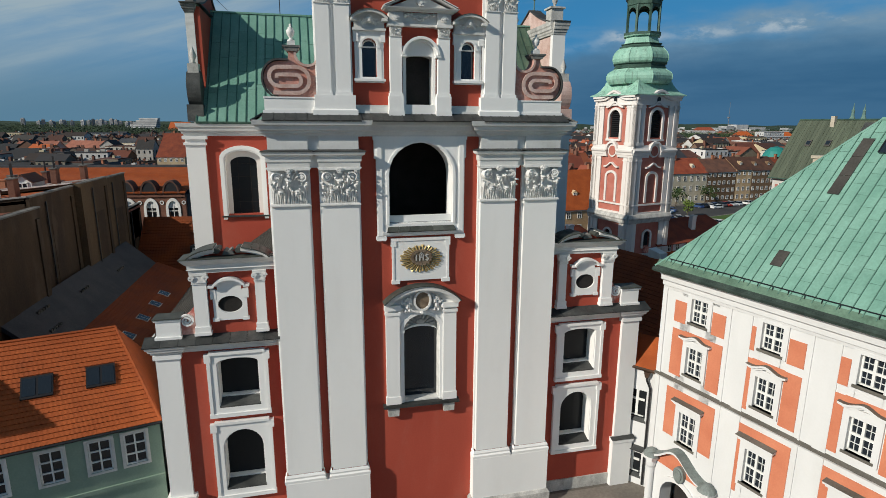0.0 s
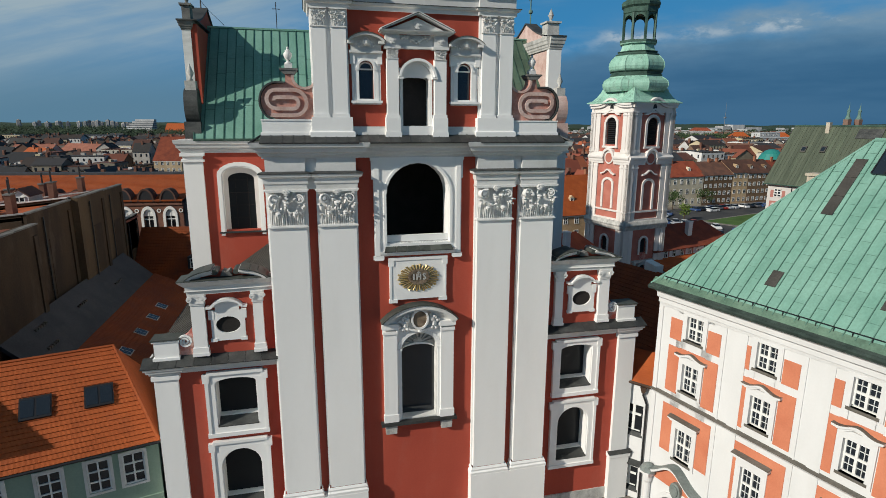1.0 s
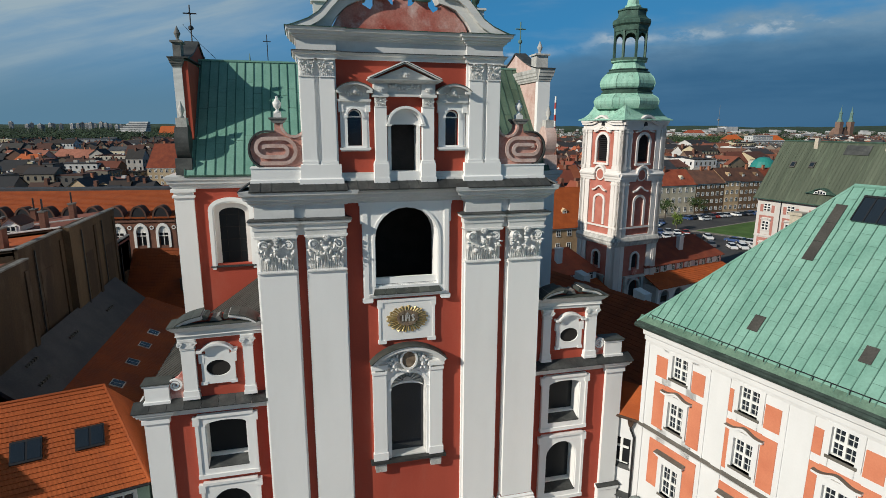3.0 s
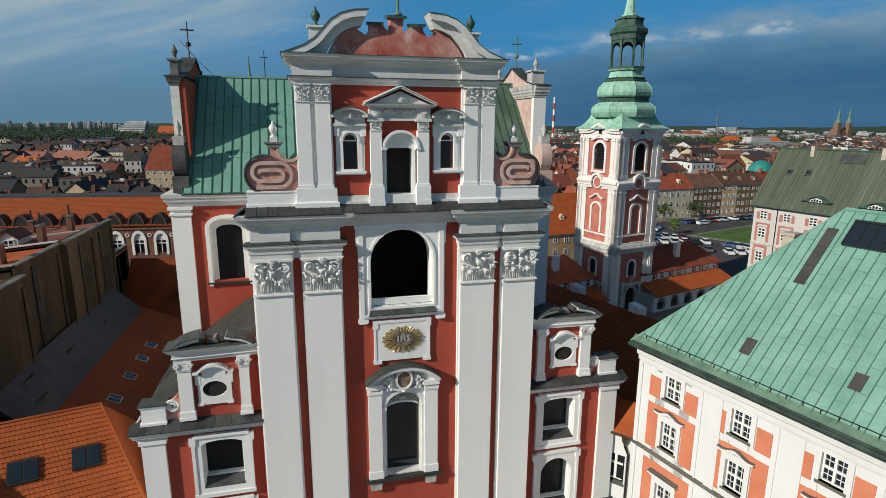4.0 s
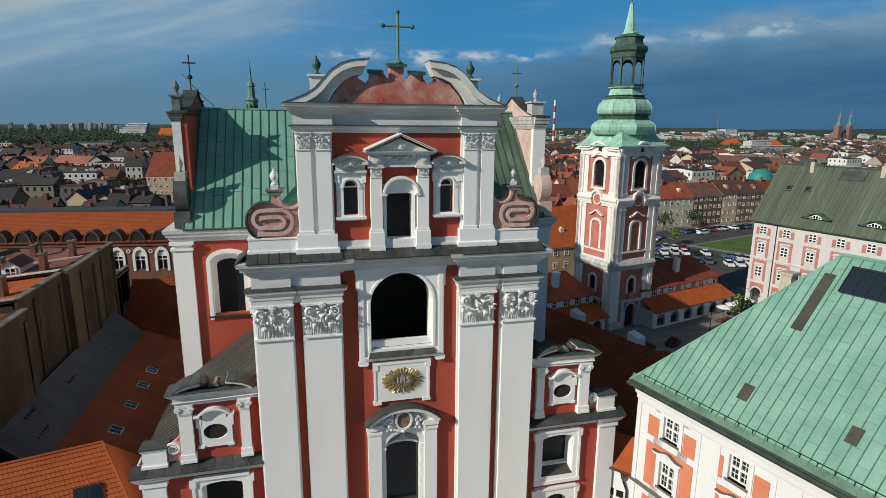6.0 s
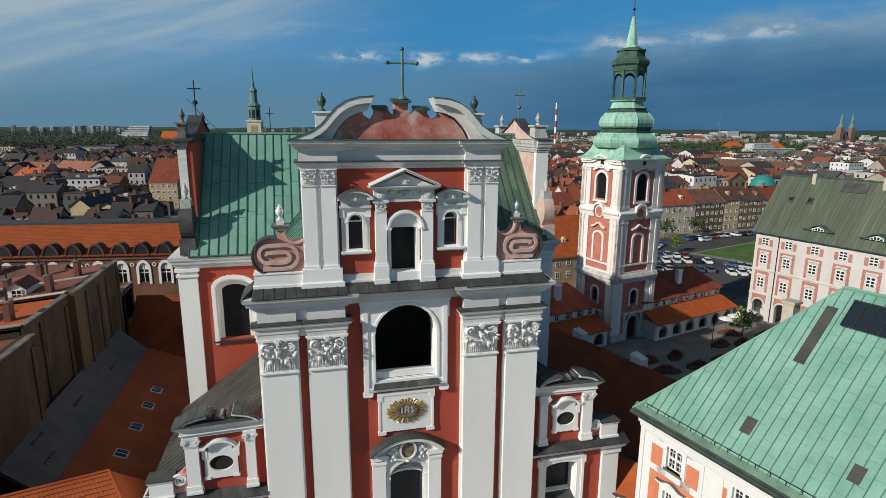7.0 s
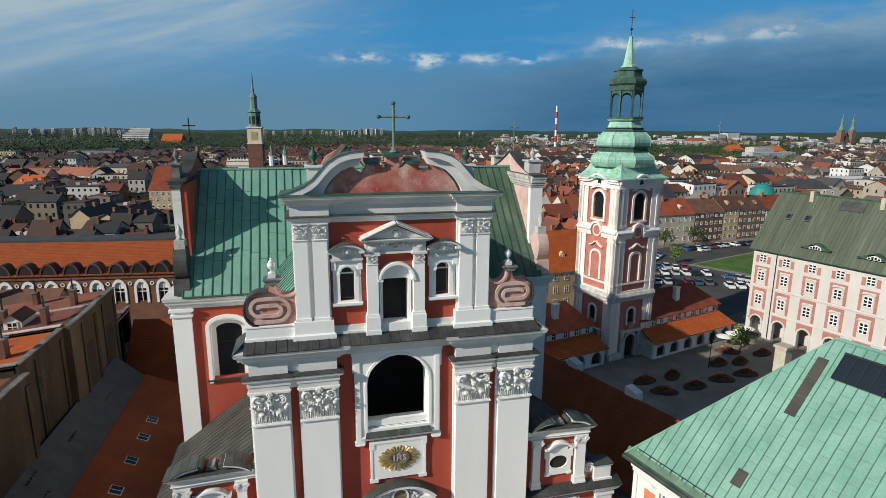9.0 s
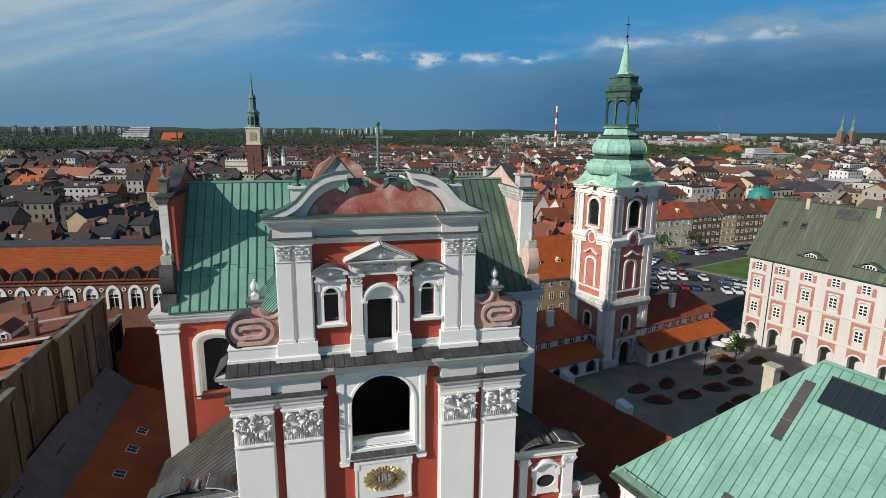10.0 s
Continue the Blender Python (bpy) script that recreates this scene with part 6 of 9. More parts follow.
rest, seam_b = B(), B()
ncol = int((E1 - E0) / COLW)
for i in range(ncol):
    s0, s1 = E0 + i * COLW, E0 + (i + 1) * COLW
    lim0, lim1 = hip_limit(s0), hip_limit(s1)
    off = (0.0 if i % 2 else 0.5) * ROWH + 0.06 * rng.random()
    cuts = [0.45] + [off + ROWH * k for k in range(1, 12)]
    cuts = [q for q in cuts if 0.44 < q < SLOPE] + [SLOPE]
    for u0, u1 in zip(cuts, cuts[1:]):
        a0, a1, b0, b1 = s0 + 0.03, s1 - 0.03, u0 + 0.012, u1 - 0.012
        if b0 >= lim1:
            continue
        t1, t0 = min(b1, lim1), min(b1, lim0)
        lo0 = min(b0, lim0)
        piece = B().quad(on_slope(a0, lo0, 0.02), on_slope(a1, b0, 0.02), on_slope(a1, t1, 0.012), on_slope(a0, t0, 0.012), 0.012)
        if s0 < 16:
            part("copper_sheet", piece, COPPER, roof)
        else:
            rest.join(piece)
    if lim0 > 0.6:
        seam_b.quad(on_slope(s0 - 0.022, 0.4, 0.06), on_slope(s0 + 0.022, 0.4, 0.06), on_slope(s0 + 0.022, min(lim0, SLOPE), 0.06), on_slope(s0 - 0.022, min(lim0, SLOPE), 0.06), 0.06)
part("copper_sheets", rest, COPPER, roof, kind="stuff")
part("seam_work", seam_b, SEAM_L, roof)
part("eave_strip", B().quad(on_slope(E0, 0.05, 0.03), on_slope(E1, 0.05, 0.03), on_slope(E1, 0.6, 0.03), on_slope(E0, 0.6, 0.03), 0.1), STRIP, roof, "stained green eave strip")
part("gutter", B().quad(on_slope(E0, -0.25, 0.05), on_slope(E1, -0.25, 0.05), on_slope(E1, 0.1, 0.05), on_slope(E0, 0.1, 0.05), 0.16).tube([(E0, OV - 0.14, EZ - 0.16), (E1, OV - 0.14, EZ - 0.16)], 0.17), EAVE, roof, "dark gutter along the eave")
for sa, sb, ua, ub in ((4.6, 5.25, 2.1, 3.2), (10.55, 11.15, 2.4, 3.4), (5.1, 5.75, 7.6, 9.0), (5.1, 5.75, 9.02, 10.45), (5.1, 5.75, 10.47, 11.9)):
    part("repair_sheet", B().quad(on_slope(sa, ua, 0.085), on_slope(sb, ua, 0.085), on_slope(sb, ub, 0.075), on_slope(sa, ub, 0.075), 0.03), BROWN, roof, "bare brown repair sheet")
rail = B().tube([on_slope(E0 + 0.8, 0.75, 0.14), on_slope(E1, 0.75, 0.14)], 0.03, 5)
s = E0 + 1.0
while s < 30:
    rail.tube([on_slope(s, 0.5, 0.0), on_slope(s, 0.75, 0.16)], 0.025, 4)
    s += 0.9
part("snow_guard", rail, IRON, roof, "thin dark snow guard rail")
part("ridge_cap", B().tube([(HIP, RY, RZ), (E1 - 9, RY, RZ)], 0.14).tube([on_slope(E0, 0, 0.02), (HIP, RY, RZ + 0.02)], 0.07), COPPER, roof)
gl = part("roof_glazing", B().quad(on_slope(6.4, 10.8, 0.16), on_slope(24, 10.8, 0.16), on_slope(24, 12.6, 0.16), on_slope(6.4, 12.6, 0.16), 0.14), GLASS, roof, "long dark glazed rooflight")
bars = B()
for k in range(27):
    s = 6.4 + k * 0.68
    bars.quad(on_slope(s - 0.03, 10.8, 0.2), on_slope(s + 0.03, 10.8, 0.2), on_slope(s + 0.03, 12.6, 0.2), on_slope(s - 0.03, 12.6, 0.2), 0.06)
bars.quad(on_slope(6.35, 12.55, 0.2), on_slope(24, 12.55, 0.2), on_slope(24, 12.7, 0.2), on_slope(6.35, 12.7, 0.2), 0.1)
part("glazing", bars, IRON, gl)

# narrow link set at an angle between the church and the college
link = thing("link_wing", "narrow white link wing with dark windows and orange tiled roof", "building", pose(16.2, 1.13, 0, 0, 0, -50.4))
part("wall", pierced(B(), 0.0, 4.2, 0, 9.9, 0.0, 0.5, [(1.34, 0.7, 0.75, 2.75, 0), (1.34, 0.7, 5.55, 8.05, 0)]), LIME, link, "white limewashed wall")
for xc, half, z0, z1 in ((1.34, 0.7, 5.55, 8.05), (1.34, 0.7, 0.75, 2.75)):
    w = part("window", B().box(xc - half, xc + half, 0.16, 0.2, z0, z1), DARKGLASS, link, "dark window with a white cross")
    zc = z0 + (z1 - z0) * 0.68
    part("cross_post", B().box(xc - 0.1, xc + 0.1, 0.08, 0.16, z0 + 0.35, z1 - 0.05), FRAME, w)
    part("cross_bar", B().box(xc - 0.55, xc + 0.55, 0.09, 0.16, zc - 0.09, zc + 0.09), FRAME, w)
    part("foot_rail", B().box(xc - 0.55, xc + 0.55, 0.09, 0.16, z0 + 0.3, z0 + 0.38), FRAME, w)
    part("sill", B().quad((xc - half - 0.08, -0.12, z0 - 0.08), (xc + half + 0.08, -0.12, z0 - 0.08), (xc + half + 0.08, 0.16, z0 + 0.16), (xc - half - 0.08, 0.16, z0 + 0.16), 0.08), LEAD, w, "dark sheet sill")
part("eave", B().box(0.1, 4.2, -0.32, 0.5, 9.9, 10.05).tube([(0.1, -0.38, 10.02), (3.0, -0.38, 9.96)], 0.12), RUSTY, link, "rusty brown gutter")
part("roof", B().quad((0.1, -0.35, 10.08), (4.2, -0.35, 10.08), (4.2, 1.9, 11.9), (0.1, 1.9, 11.9), 0.15), TILE, link, "orange tiled roof")
part("hopper", B().prism([(1.9, 9.35), (2.12, 9.35), (2.25, 9.8), (1.78, 9.8)], -0.4, -0.12), RUSTY, link, "rusty hopper of the downpipe")
part("downpipe", B().tube([(2.0, -0.26, 9.5), (2.02, -0.26, 9.1), (2.3, -0.16, 8.4), (2.3, -0.14, 0.2)], 0.085), IRON, link, "dark downpipe")
part("ledge", B().quad((0.2, -0.4, 3.1), (2.25, -0.4, 3.1), (2.25, 0.02, 3.4), (0.2, 0.02, 3.4), 0.12), LEAD, link, "dark sheet ledge")

TANP = surf("beige_render", (0.42, 0.37, 0.29), (0.52, 0.46, 0.37), 0.85, 0.5, 6, 0.1)
# chimney on the far hip of the college roof
part("chimney", B().box(0.6, 1.4, 10.3, 11.1, 20.0, 25.8).box(0.5, 1.5, 10.2, 11.2, 25.8, 26.0), TANP, college, "beige plastered chimney with a flat cap")
part("chimney", B().box(10.4, 11.6, 9.4, 10.6, 24.0, 28.9).box(10.2, 11.8, 9.2, 10.8, 28.9, 29.15), GREYW, college, "grey plastered chimney")

# ---- bell tower ----
TOWER = pose(46.81, 51.2, 0, 0, 0, 13.1)
tower = thing("bell_tower", "white and red baroque bell tower with a green copper onion helm", "tower", TOWER)
TW = 10.2
part("core", B().box(0.75, TW - 0.75, 0.75, TW - 0.75, 0, 33.0), DEEP, tower)


def tower_face(m):
    """One side of the tower, in its own frame: x along the face, outward -y."""
    c = TW / 2
    holes = [(c, 1.3, 25.9, 29.3, 1.3), (c, 0.8, 6.6, 8.6, 0.8), (c, 1.25, 0.0, 3.2, 1.25)]

    def p(name, b, mat, parent=None, label=""):
        ob = part(name, b, mat, parent or tower, label)
        if parent is None:
            ob.matrix_basis = m
        return ob

    w = p("tower_wall", pierced(B(), 0.7, TW - 0.7, 0, 33.2, 0.35, 0.75, holes), TOWERRED, label="red plastered tower wall")
    for x0, x1 in ((0.0, 1.15), (1.4, 2.3), (TW - 2.3, TW - 1.4), (TW - 1.15, TW)):
        outer = x0 < 0.1 or x1 > TW - 0.1
        y = 0.0 if outer else 0.12
        if outer:
            u0, u1 = (0.0, 2.3) if x0 < 0.1 else (TW - 2.3, TW)
            p("pilaster_ground", B().box(u0, u1, 0.22, 0.6, 0, 31.5), TOWERW)
        sh = p("tower_pilaster", B().box(x0, x1, y, 0.75, 12.6, 22.6).box(x0, x1, y, 0.75, 24.6, 31.6).box(x0, x1, y + 0.05, 0.75, 0, 11.0), TOWERW, label="white tower pilaster")
        for za, zb in ((21.9, 22.1), (30.9, 31.1), (24.5, 25.1), (14.1, 14.35)):
            p("cap_band", B().box(x0 - 0.08, x1 + 0.08, y - 0.08, 0.5, za, zb), TOWERW, sh)
    base = [(0, 11.0), (0.12, 11.0), (0.25, 11.35), (0.3, 11.7), (0.45, 11.85), (0.45, 12.0), (0.15, 12.5), (0, 12.6)]
    p("base_cornice", B().sweep(base, [(-0.01, 0.0), (TW, 0.0)]).box(0, TW, 0, 0.7, 11.0, 12.6), STONE, label="grey base cornice")
    mid = [(0, 22.5), (0.08, 22.5), (0.12, 22.9), (0.22, 22.95), (0.24, 23.3), (0.42, 23.5), (0.46, 23.75), (0.1, 24.1), (0, 24.6)]
    for xa, xb in ((0.0, c - 1.3), (c + 1.3, TW)):
        p("mid_cornice", B().sweep(mid, [(xa, 0.1), (xb, 0.1)]).box(xa, xb, 0.1, 0.7, 22.5, 24.6), TOWERW, label="white middle cornice")
    p("cornice_arch", B().ring(arc(c, 23.7, 1.5, 1.6, 180, 0, 16), arc(c, 23.7, 1.1, 1.2, 180, 0, 16), -0.3, 0.5).prism(arc(c, 23.7, 1.12, 1.22, 0, 350, 24), 0.1, 0.4), TOWERW, label="white arched moulding round a roundel")
    p("roundel", B().prism(arc(c, 23.6, 0.8, 0.85, 0, 345, 23), 0.02, 0.2), TOWERRED, label="red plaster roundel")
    # bell opening
    f = p("bell_surround", B().ring(arch(c, 1.75, 25.6, 29.3, 1.75), arch(c, 1.3, 25.6, 29.3, 1.3), 0.1, 0.5).box(c - 1.85, c + 1.85, 0.0, 0.5, 25.3, 25.65), TOWERW, label="white surround of the louvred bell opening")
    hood = [(c + 2.1 * t, 30.95 + 0.85 * math.exp(-(t * 2.2) ** 2)) for t in (i / 10 - 1 for i in range(21))]
    p("bell_hood", B().ring([(x, z + 0.3) for x, z in hood], hood, -0.12, 0.5), TOWERW, f)
    lou = B()
    for k in range(14):
        z = 26.0 + k * 0.34
        lou.quad((c - 1.28, 0.5, z), (c + 1.28, 0.5, z), (c + 1.28, 0.73, z + 0.22), (c - 1.28, 0.73, z + 0.22), 0.03)
    p("louvre_set", lou, IRON, f)
    # blind arch panel
    g = p("blind_arch", B().ring(arch(c, 1.5, 14.6, 18.9, 1.2), arch(c, 1.05, 14.6, 18.9, 0.8), 0.12, 0.4), TOWERW, label="white band round a blind arch")
    h2 = [(c + 1.75 * t, 20.6 + 0.75 * math.exp(-(t * 2.2) ** 2)) for t in (i / 10 - 1 for i in range(21))]
    p("blind_hood", B().ring([(x, z + 0.26) for x, z in h2], h2, -0.1, 0.4), TOWERW, g)
    p("panel_band", B().box(2.3, TW - 2.3, 0.08, 0.4, 14.1, 14.4).box(2.3, TW - 2.3, 0.12, 0.4, 12.6, 12.9), TOWERW)
    # top cornice, rising over an oval
    zt = lambda t: 32.2 + 0.95 * math.exp(-((t - 0.5) * 6.5) ** 2)
    low = [(TW * i / 32, zt(i / 32)) for i in range(33)]
    p("top_wall", B().prism([(0, 31.4), (TW, 31.4)] + low[::-1], 0.1, 0.7), TOWERW)
    p("top_cornice", B().ring([(x, z + 0.42) for x, z in low], low, -0.3, 0.7).ring([(x, z + 0.8) for x, z in low], [(x, z + 0.42) for x, z in low], -0.55, 0.7), TOWERW, label="white top cornice that swings up in the middle")
    p("architrave_band", B().box(0, TW, -0.06, 0.4, 31.35, 31.6), TOWERW)
    # dark prism stands in for the shade inside the oval
    p("oval_opening", B().prism(arc(c, 32.25, 0.4, 0.55, 0, 345, 23), 0.02, 0.4), IRON)
    # lower window and portal
    p("window_surround", B().ring(arch(c, 1.15, 6.3, 8.6, 1.15), arch(c, 0.8, 6.3, 8.6, 0.8), 0.15, 0.5), TOWERW)
    q = p("portal", B().ring(arch(c, 1.65, 0, 3.2, 1.65), arch(c, 1.25, 0, 3.2, 1.25), -0.1, 0.5).box(c - 2.3, c - 1.7, -0.15, 0.5, 0, 4.9).box(c + 1.7, c + 2.3, -0.15, 0.5, 0, 4.9).box(c - 2.5, c + 2.5, -0.3, 0.5, 4.9, 5.3), STONE, label="grey stone portal with pilasters")
    p("portal_roundel", B().prism(arc(c, 5.95, 0.65, 0.7, 0, 345, 23), 0.05, 0.4), PINK, q)
    p("plinth", B().box(0, c - 1.7, -0.25, 0.4, 0, 1.3), STONE)
    p("plinth", B().box(c + 1.7, TW, -0.25, 0.4, 0, 1.3), STONE)


for k, (x, y) in enumerate(((0, 0), (TW, 0), (TW, TW), (0, TW))):
    tower_face(pose(x, y, 0, 0, 0, 90 * k))
CX = TW / 2
part("helm_skirt", B().lathe([(8.2, 33.0), (8.16, 33.15), (7.2, 33.5), (6.45, 34.1), (5.75, 35.0), (5.55, 35.5)], (CX, CX, 0), 4, math.pi / 4), COPPER_H, tower, "green copper skirt of the helm")
OCT = math.pi / 8
LOW_BULB = [(5.35, 35.0), (5.62, 35.35), (5.85, 35.8), (5.9, 36.3), (5.7, 36.75), (5.25, 37.1), (4.75, 37.35), (4.5, 37.65)]
TOP_BULB = [(4.62, 38.5), (4.85, 38.75), (4.98, 39.2), (4.9, 39.75), (4.6, 40.3), (4.15, 40.75), (3.75, 41.1)]
part("helm_lower_bulb", B().lathe(LOW_BULB, (CX, CX, 0), 8, OCT), COPPER_H, tower, "green copper lower bulb with dark streaks")
part("helm_band", B().lathe([(4.4, 37.55), (4.68, 37.62), (4.7, 37.8), (4.45, 37.9), (4.5, 38.3), (4.78, 38.38), (4.8, 38.5), (4.5, 38.58)], (CX, CX, 0), 8, OCT), COPPER_D, tower)
part("helm_upper_bulb", B().lathe(TOP_BULB, (CX, CX, 0), 8, OCT), COPPER_H, tower, "green copper upper bulb with dark streaks")
part("helm_ledge", B().lathe([(3.6, 41.0), (3.9, 41.08), (3.92, 41.25), (3.5, 41.35), (3.4, 41.6), (3.6, 41.66), (3.6, 41.76), (3.2, 41.8)], (CX, CX, 0), 8, OCT), COPPER_D, tower)
part("helm_neck", B().lathe([(3.2, 41.7), (3.05, 42.0), (2.75, 42.9), (3.2, 43.0), (3.3, 43.25)], (CX, CX, 0), 8, OCT), COPPER_H, tower)
for prof in (LOW_BULB, TOP_BULB):
    for k in range(8):
        a = OCT + k * math.pi / 4
        part("helm_rib", B().tube([(CX + r * math.cos(a), CX + r * math.sin(a), z) for r, z in prof], 0.07, 5), COPPER_H, tower)
part("lantern_floor", B().lathe([(3.3, 43.2), (3.3, 43.6), (2.9, 43.65)], (CX, CX, 0), 8, OCT), COPPER_D, tower)
lant = part("lantern", B().lathe([(2.95, 48.0), (3.05, 48.1), (3.05, 48.9), (3.4, 49.2), (3.45, 49.6), (3.05, 49.8)], (CX, CX, 0), 8, OCT), COPPER_D, tower, "open dark copper lantern")
for k in range(8):
    a0 = OCT + k * math.pi / 4
    r = 2.78
    part("lantern_post", B().box(-0.17, 0.17, -0.17, 0.17, 43.6, 48.1), COPPER_D, lant).matrix_basis = pose(CX + r * math.cos(a0), CX + r * math.sin(a0), 0, 0, 0, math.degrees(a0))
    mid = a0 + math.pi / 8
    rr = r * math.cos(math.pi / 8)
    sp = arc(0, 46.8, 0.84, 0.84, 180, 0, 10)
    ab = B()
    for u, v in zip(sp, sp[1:]):
        ab.prism([u, v, (v[0], 48.1), (u[0], 48.1)], -0.12, 0.12)
    part("lantern_arch", ab, COPPER_D, lant).matrix_basis = pose(CX + rr * math.cos(mid), CX + rr * math.sin(mid), 0, 0, 0, math.degrees(mid) + 90)
part("lantern_roof", B().lathe([(3.3, 49.6), (3.3, 49.85), (2.75, 50.15), (2.5, 50.5), (2.42, 51.35), (2.65, 51.45), (2.6, 51.65), (1.9, 51.8), (1.5, 52.05)], (CX, CX, 0), 8, OCT), COPPER_D, tower, "dark green lantern roof")
part("spire", B().lathe([(1.45, 51.95), (1.4, 52.3), (1.1, 52.5), (0.95, 53.2), (0.3, 57.0), (0.36, 57.1), (0.05, 57.3)], (CX, CX, 0), 8, OCT), COPPER_H, tower, "slender green copper spire")
part("spire_cross", B().tube([(CX, CX, 57), (CX, CX, 61.6)], 0.07).tube([(CX - 0.6, CX, 60.3), (CX + 0.6, CX, 60.3)], 0.06).lathe([(0, -0.3), (0.28, 0), (0, 0.3)], (CX, CX, 58.4), 8), IRON, tower, "dark iron cross on the spire")

# ---- generic windows and houses ----
wb = B().box(-0.62, 0.62, -0.12, 0.0, 0, 0.1).box(-0.6, -0.48, -0.08, 0, 0.1, 1.8).box(0.48, 0.6, -0.08, 0, 0.1, 1.8).box(-0.6, 0.6, -0.08, 0, 1.7, 1.85).box(-0.05, 0.05, -0.06, 0, 0.1, 1.7).box(-0.48, 0.48, -0.06, 0, 1.05, 1.15)
nf = len(wb.f)
wb.box(-0.48, 0.48, -0.03, 0.0, 0.1, 1.7)
WIN = wb.mesh("window", FRAME)
WIN.materials.append(GLASS)
for poly in WIN.polygons:
    poly.material_index = 1 if poly.index >= nf else 0


def put_window(x, y, z, parent, turn=0.0, sx=1.0, sz=1.0):
    o = part("window", WIN, None, parent)
    o.matrix_basis = pose(x, y, z, 0, 0, turn) @ Matrix.Diagonal((sx, 1, sz, 1))
    return o


def tiles(p0, p1, p2, p3, step=0.24, row=0.34, amp=0.012):
    """Courses of curved tiles on a slope: p0 p1 the eave, p3 p2 the ridge."""
    p0, p1, p2, p3 = (Vector(p) for p in (p0, p1, p2, p3))
    n = (p1 - p0).cross(p3 - p0).normalized()
    rows = max(int((p3 - p0).length / row), 1)
    b = B()
    for r in range(rows):
        a, c = r / rows, min((r + 1.08) / rows, 1)
        l0, r0, l1, r1 = p0.lerp(p3, a), p1.lerp(p2, a), p0.lerp(p3, c), p1.lerp(p2, c)
        cols = max(int((r0 - l0).length / step), 1)
        vs = []
        for i in range(cols * 2 + 1):
            t = i / (cols * 2)
            h = amp * (1 if i % 2 else 0)
            vs += [l0.lerp(r0, t) + n * (h + 0.07), l1.lerp(r1, t) + n * (h + 0.01), l0.lerp(r0, t) + n * h * 0.3]
        k = len(vs) // 3
        b.add(vs, [(3 * i, 3 * i + 3, 3 * i + 4, 3 * i + 1) for i in range(k - 1)] + [(3 * i + 2, 3 * i + 5, 3 * i + 3, 3 * i) for i in range(k - 1)])
    return b


def house(name, label, w, d, h, rise, wallm, roofm, m, floors=3, bays=4, hip=0.0, group="", chimneys=1, dormers=0, sides=True, winscale=1.0):
    """A plain town house: x along the front, eave to the front, ridge along x; hip: how far the ridge ends draw in."""
    hs = thing(name, label, "house", m, group)
    part("wall", B().box(0, w, 0, d, 0, h), wallm, hs)
    if hip == 0:
        part("gable", B().prism([(0, h), (w, h), (w, h + 0.01), (0, h + 0.01)], 0, d).add([(0.0, 0, h), (0.0, d, h), (0.0, d / 2, h + rise), (0.25, 0, h), (0.25, d, h), (0.25, d / 2, h + rise), (w - 0.25, 0, h), (w - 0.25, d, h), (w - 0.25, d / 2, h + rise), (w, 0, h), (w, d, h), (w, d / 2, h + rise)], [(0, 2, 1), (3, 4, 5), (0, 3, 5, 2), (1, 2, 5, 4), (6, 8, 7), (9, 10, 11), (6, 9, 11, 8), (7, 8, 11, 10)]), wallm, hs)
    o = 0.4
    e, k = h - 0.1, h + rise
    r = part("roof", B().poly([(-o, -o, e), (w + o, -o, e), (w + o - hip, d / 2, k), (-o + hip, d / 2, k)], 0.15).poly([(w + o, d + o, e), (-o, d + o, e), (-o + hip, d / 2, k), (w + o - hip, d / 2, k)], 0.15), roofm, hs)
    if hip:
        part("hip_end", B().poly([(-o, d + o, e), (-o, -o, e), (-o + hip, d / 2, k)], 0.15), roofm, hs)
        part("hip_end", B().poly([(w + o, -o, e), (w + o, d + o, e), (w + o - hip, d / 2, k)], 0.15), roofm, hs)
    part("eave_moulding", B().box(-0.15, w + 0.15, -0.2, 0, h - 0.45, h - 0.12), PALE, hs)
    rg = random.Random(len(bpy.data.objects))
    for i in range(chimneys):
        x, y = w * (0.15 + 0.7 * rg.random()), d * (0.4 + 0.2 * rg.random())
        part("chimney", B().box(x - 0.45, x + 0.45, y - 0.35, y + 0.35, h + rise * 0.4, h + rise + 1.1).box(x - 0.55, x + 0.55, y - 0.45, y + 0.45, h + rise + 1.1, h + rise + 1.25), BRICKF, hs)
    for i in range(dormers):
        x = w * (i + 0.5) / dormers
        y0, z0 = d * 0.16, h + rise * 0.28
        part("dormer", B().prism([(x - 0.7, z0), (x + 0.7, z0), (x + 0.7, z0 + 1.2), (x, z0 + 1.8), (x - 0.7, z0 + 1.2)], y0, y0 + 2.6), wallm, hs)
        put_window(x, y0, z0 + 0.1, hs, 0, 0.8, 0.6)
    fh = h / floors
    for f in range(floors):
        for i in range(bays):
            put_window(w * (i + 0.5) / bays, 0, fh * f + 0.9, hs, 0, winscale, fh / 3.6)
        if sides:
            for i in range(max(bays // 2, 1)):
                put_window(0, d * (i + 0.5) / max(bays // 2, 1), fh * f + 0.9, hs, -90, winscale, fh / 3.6)
    return hs


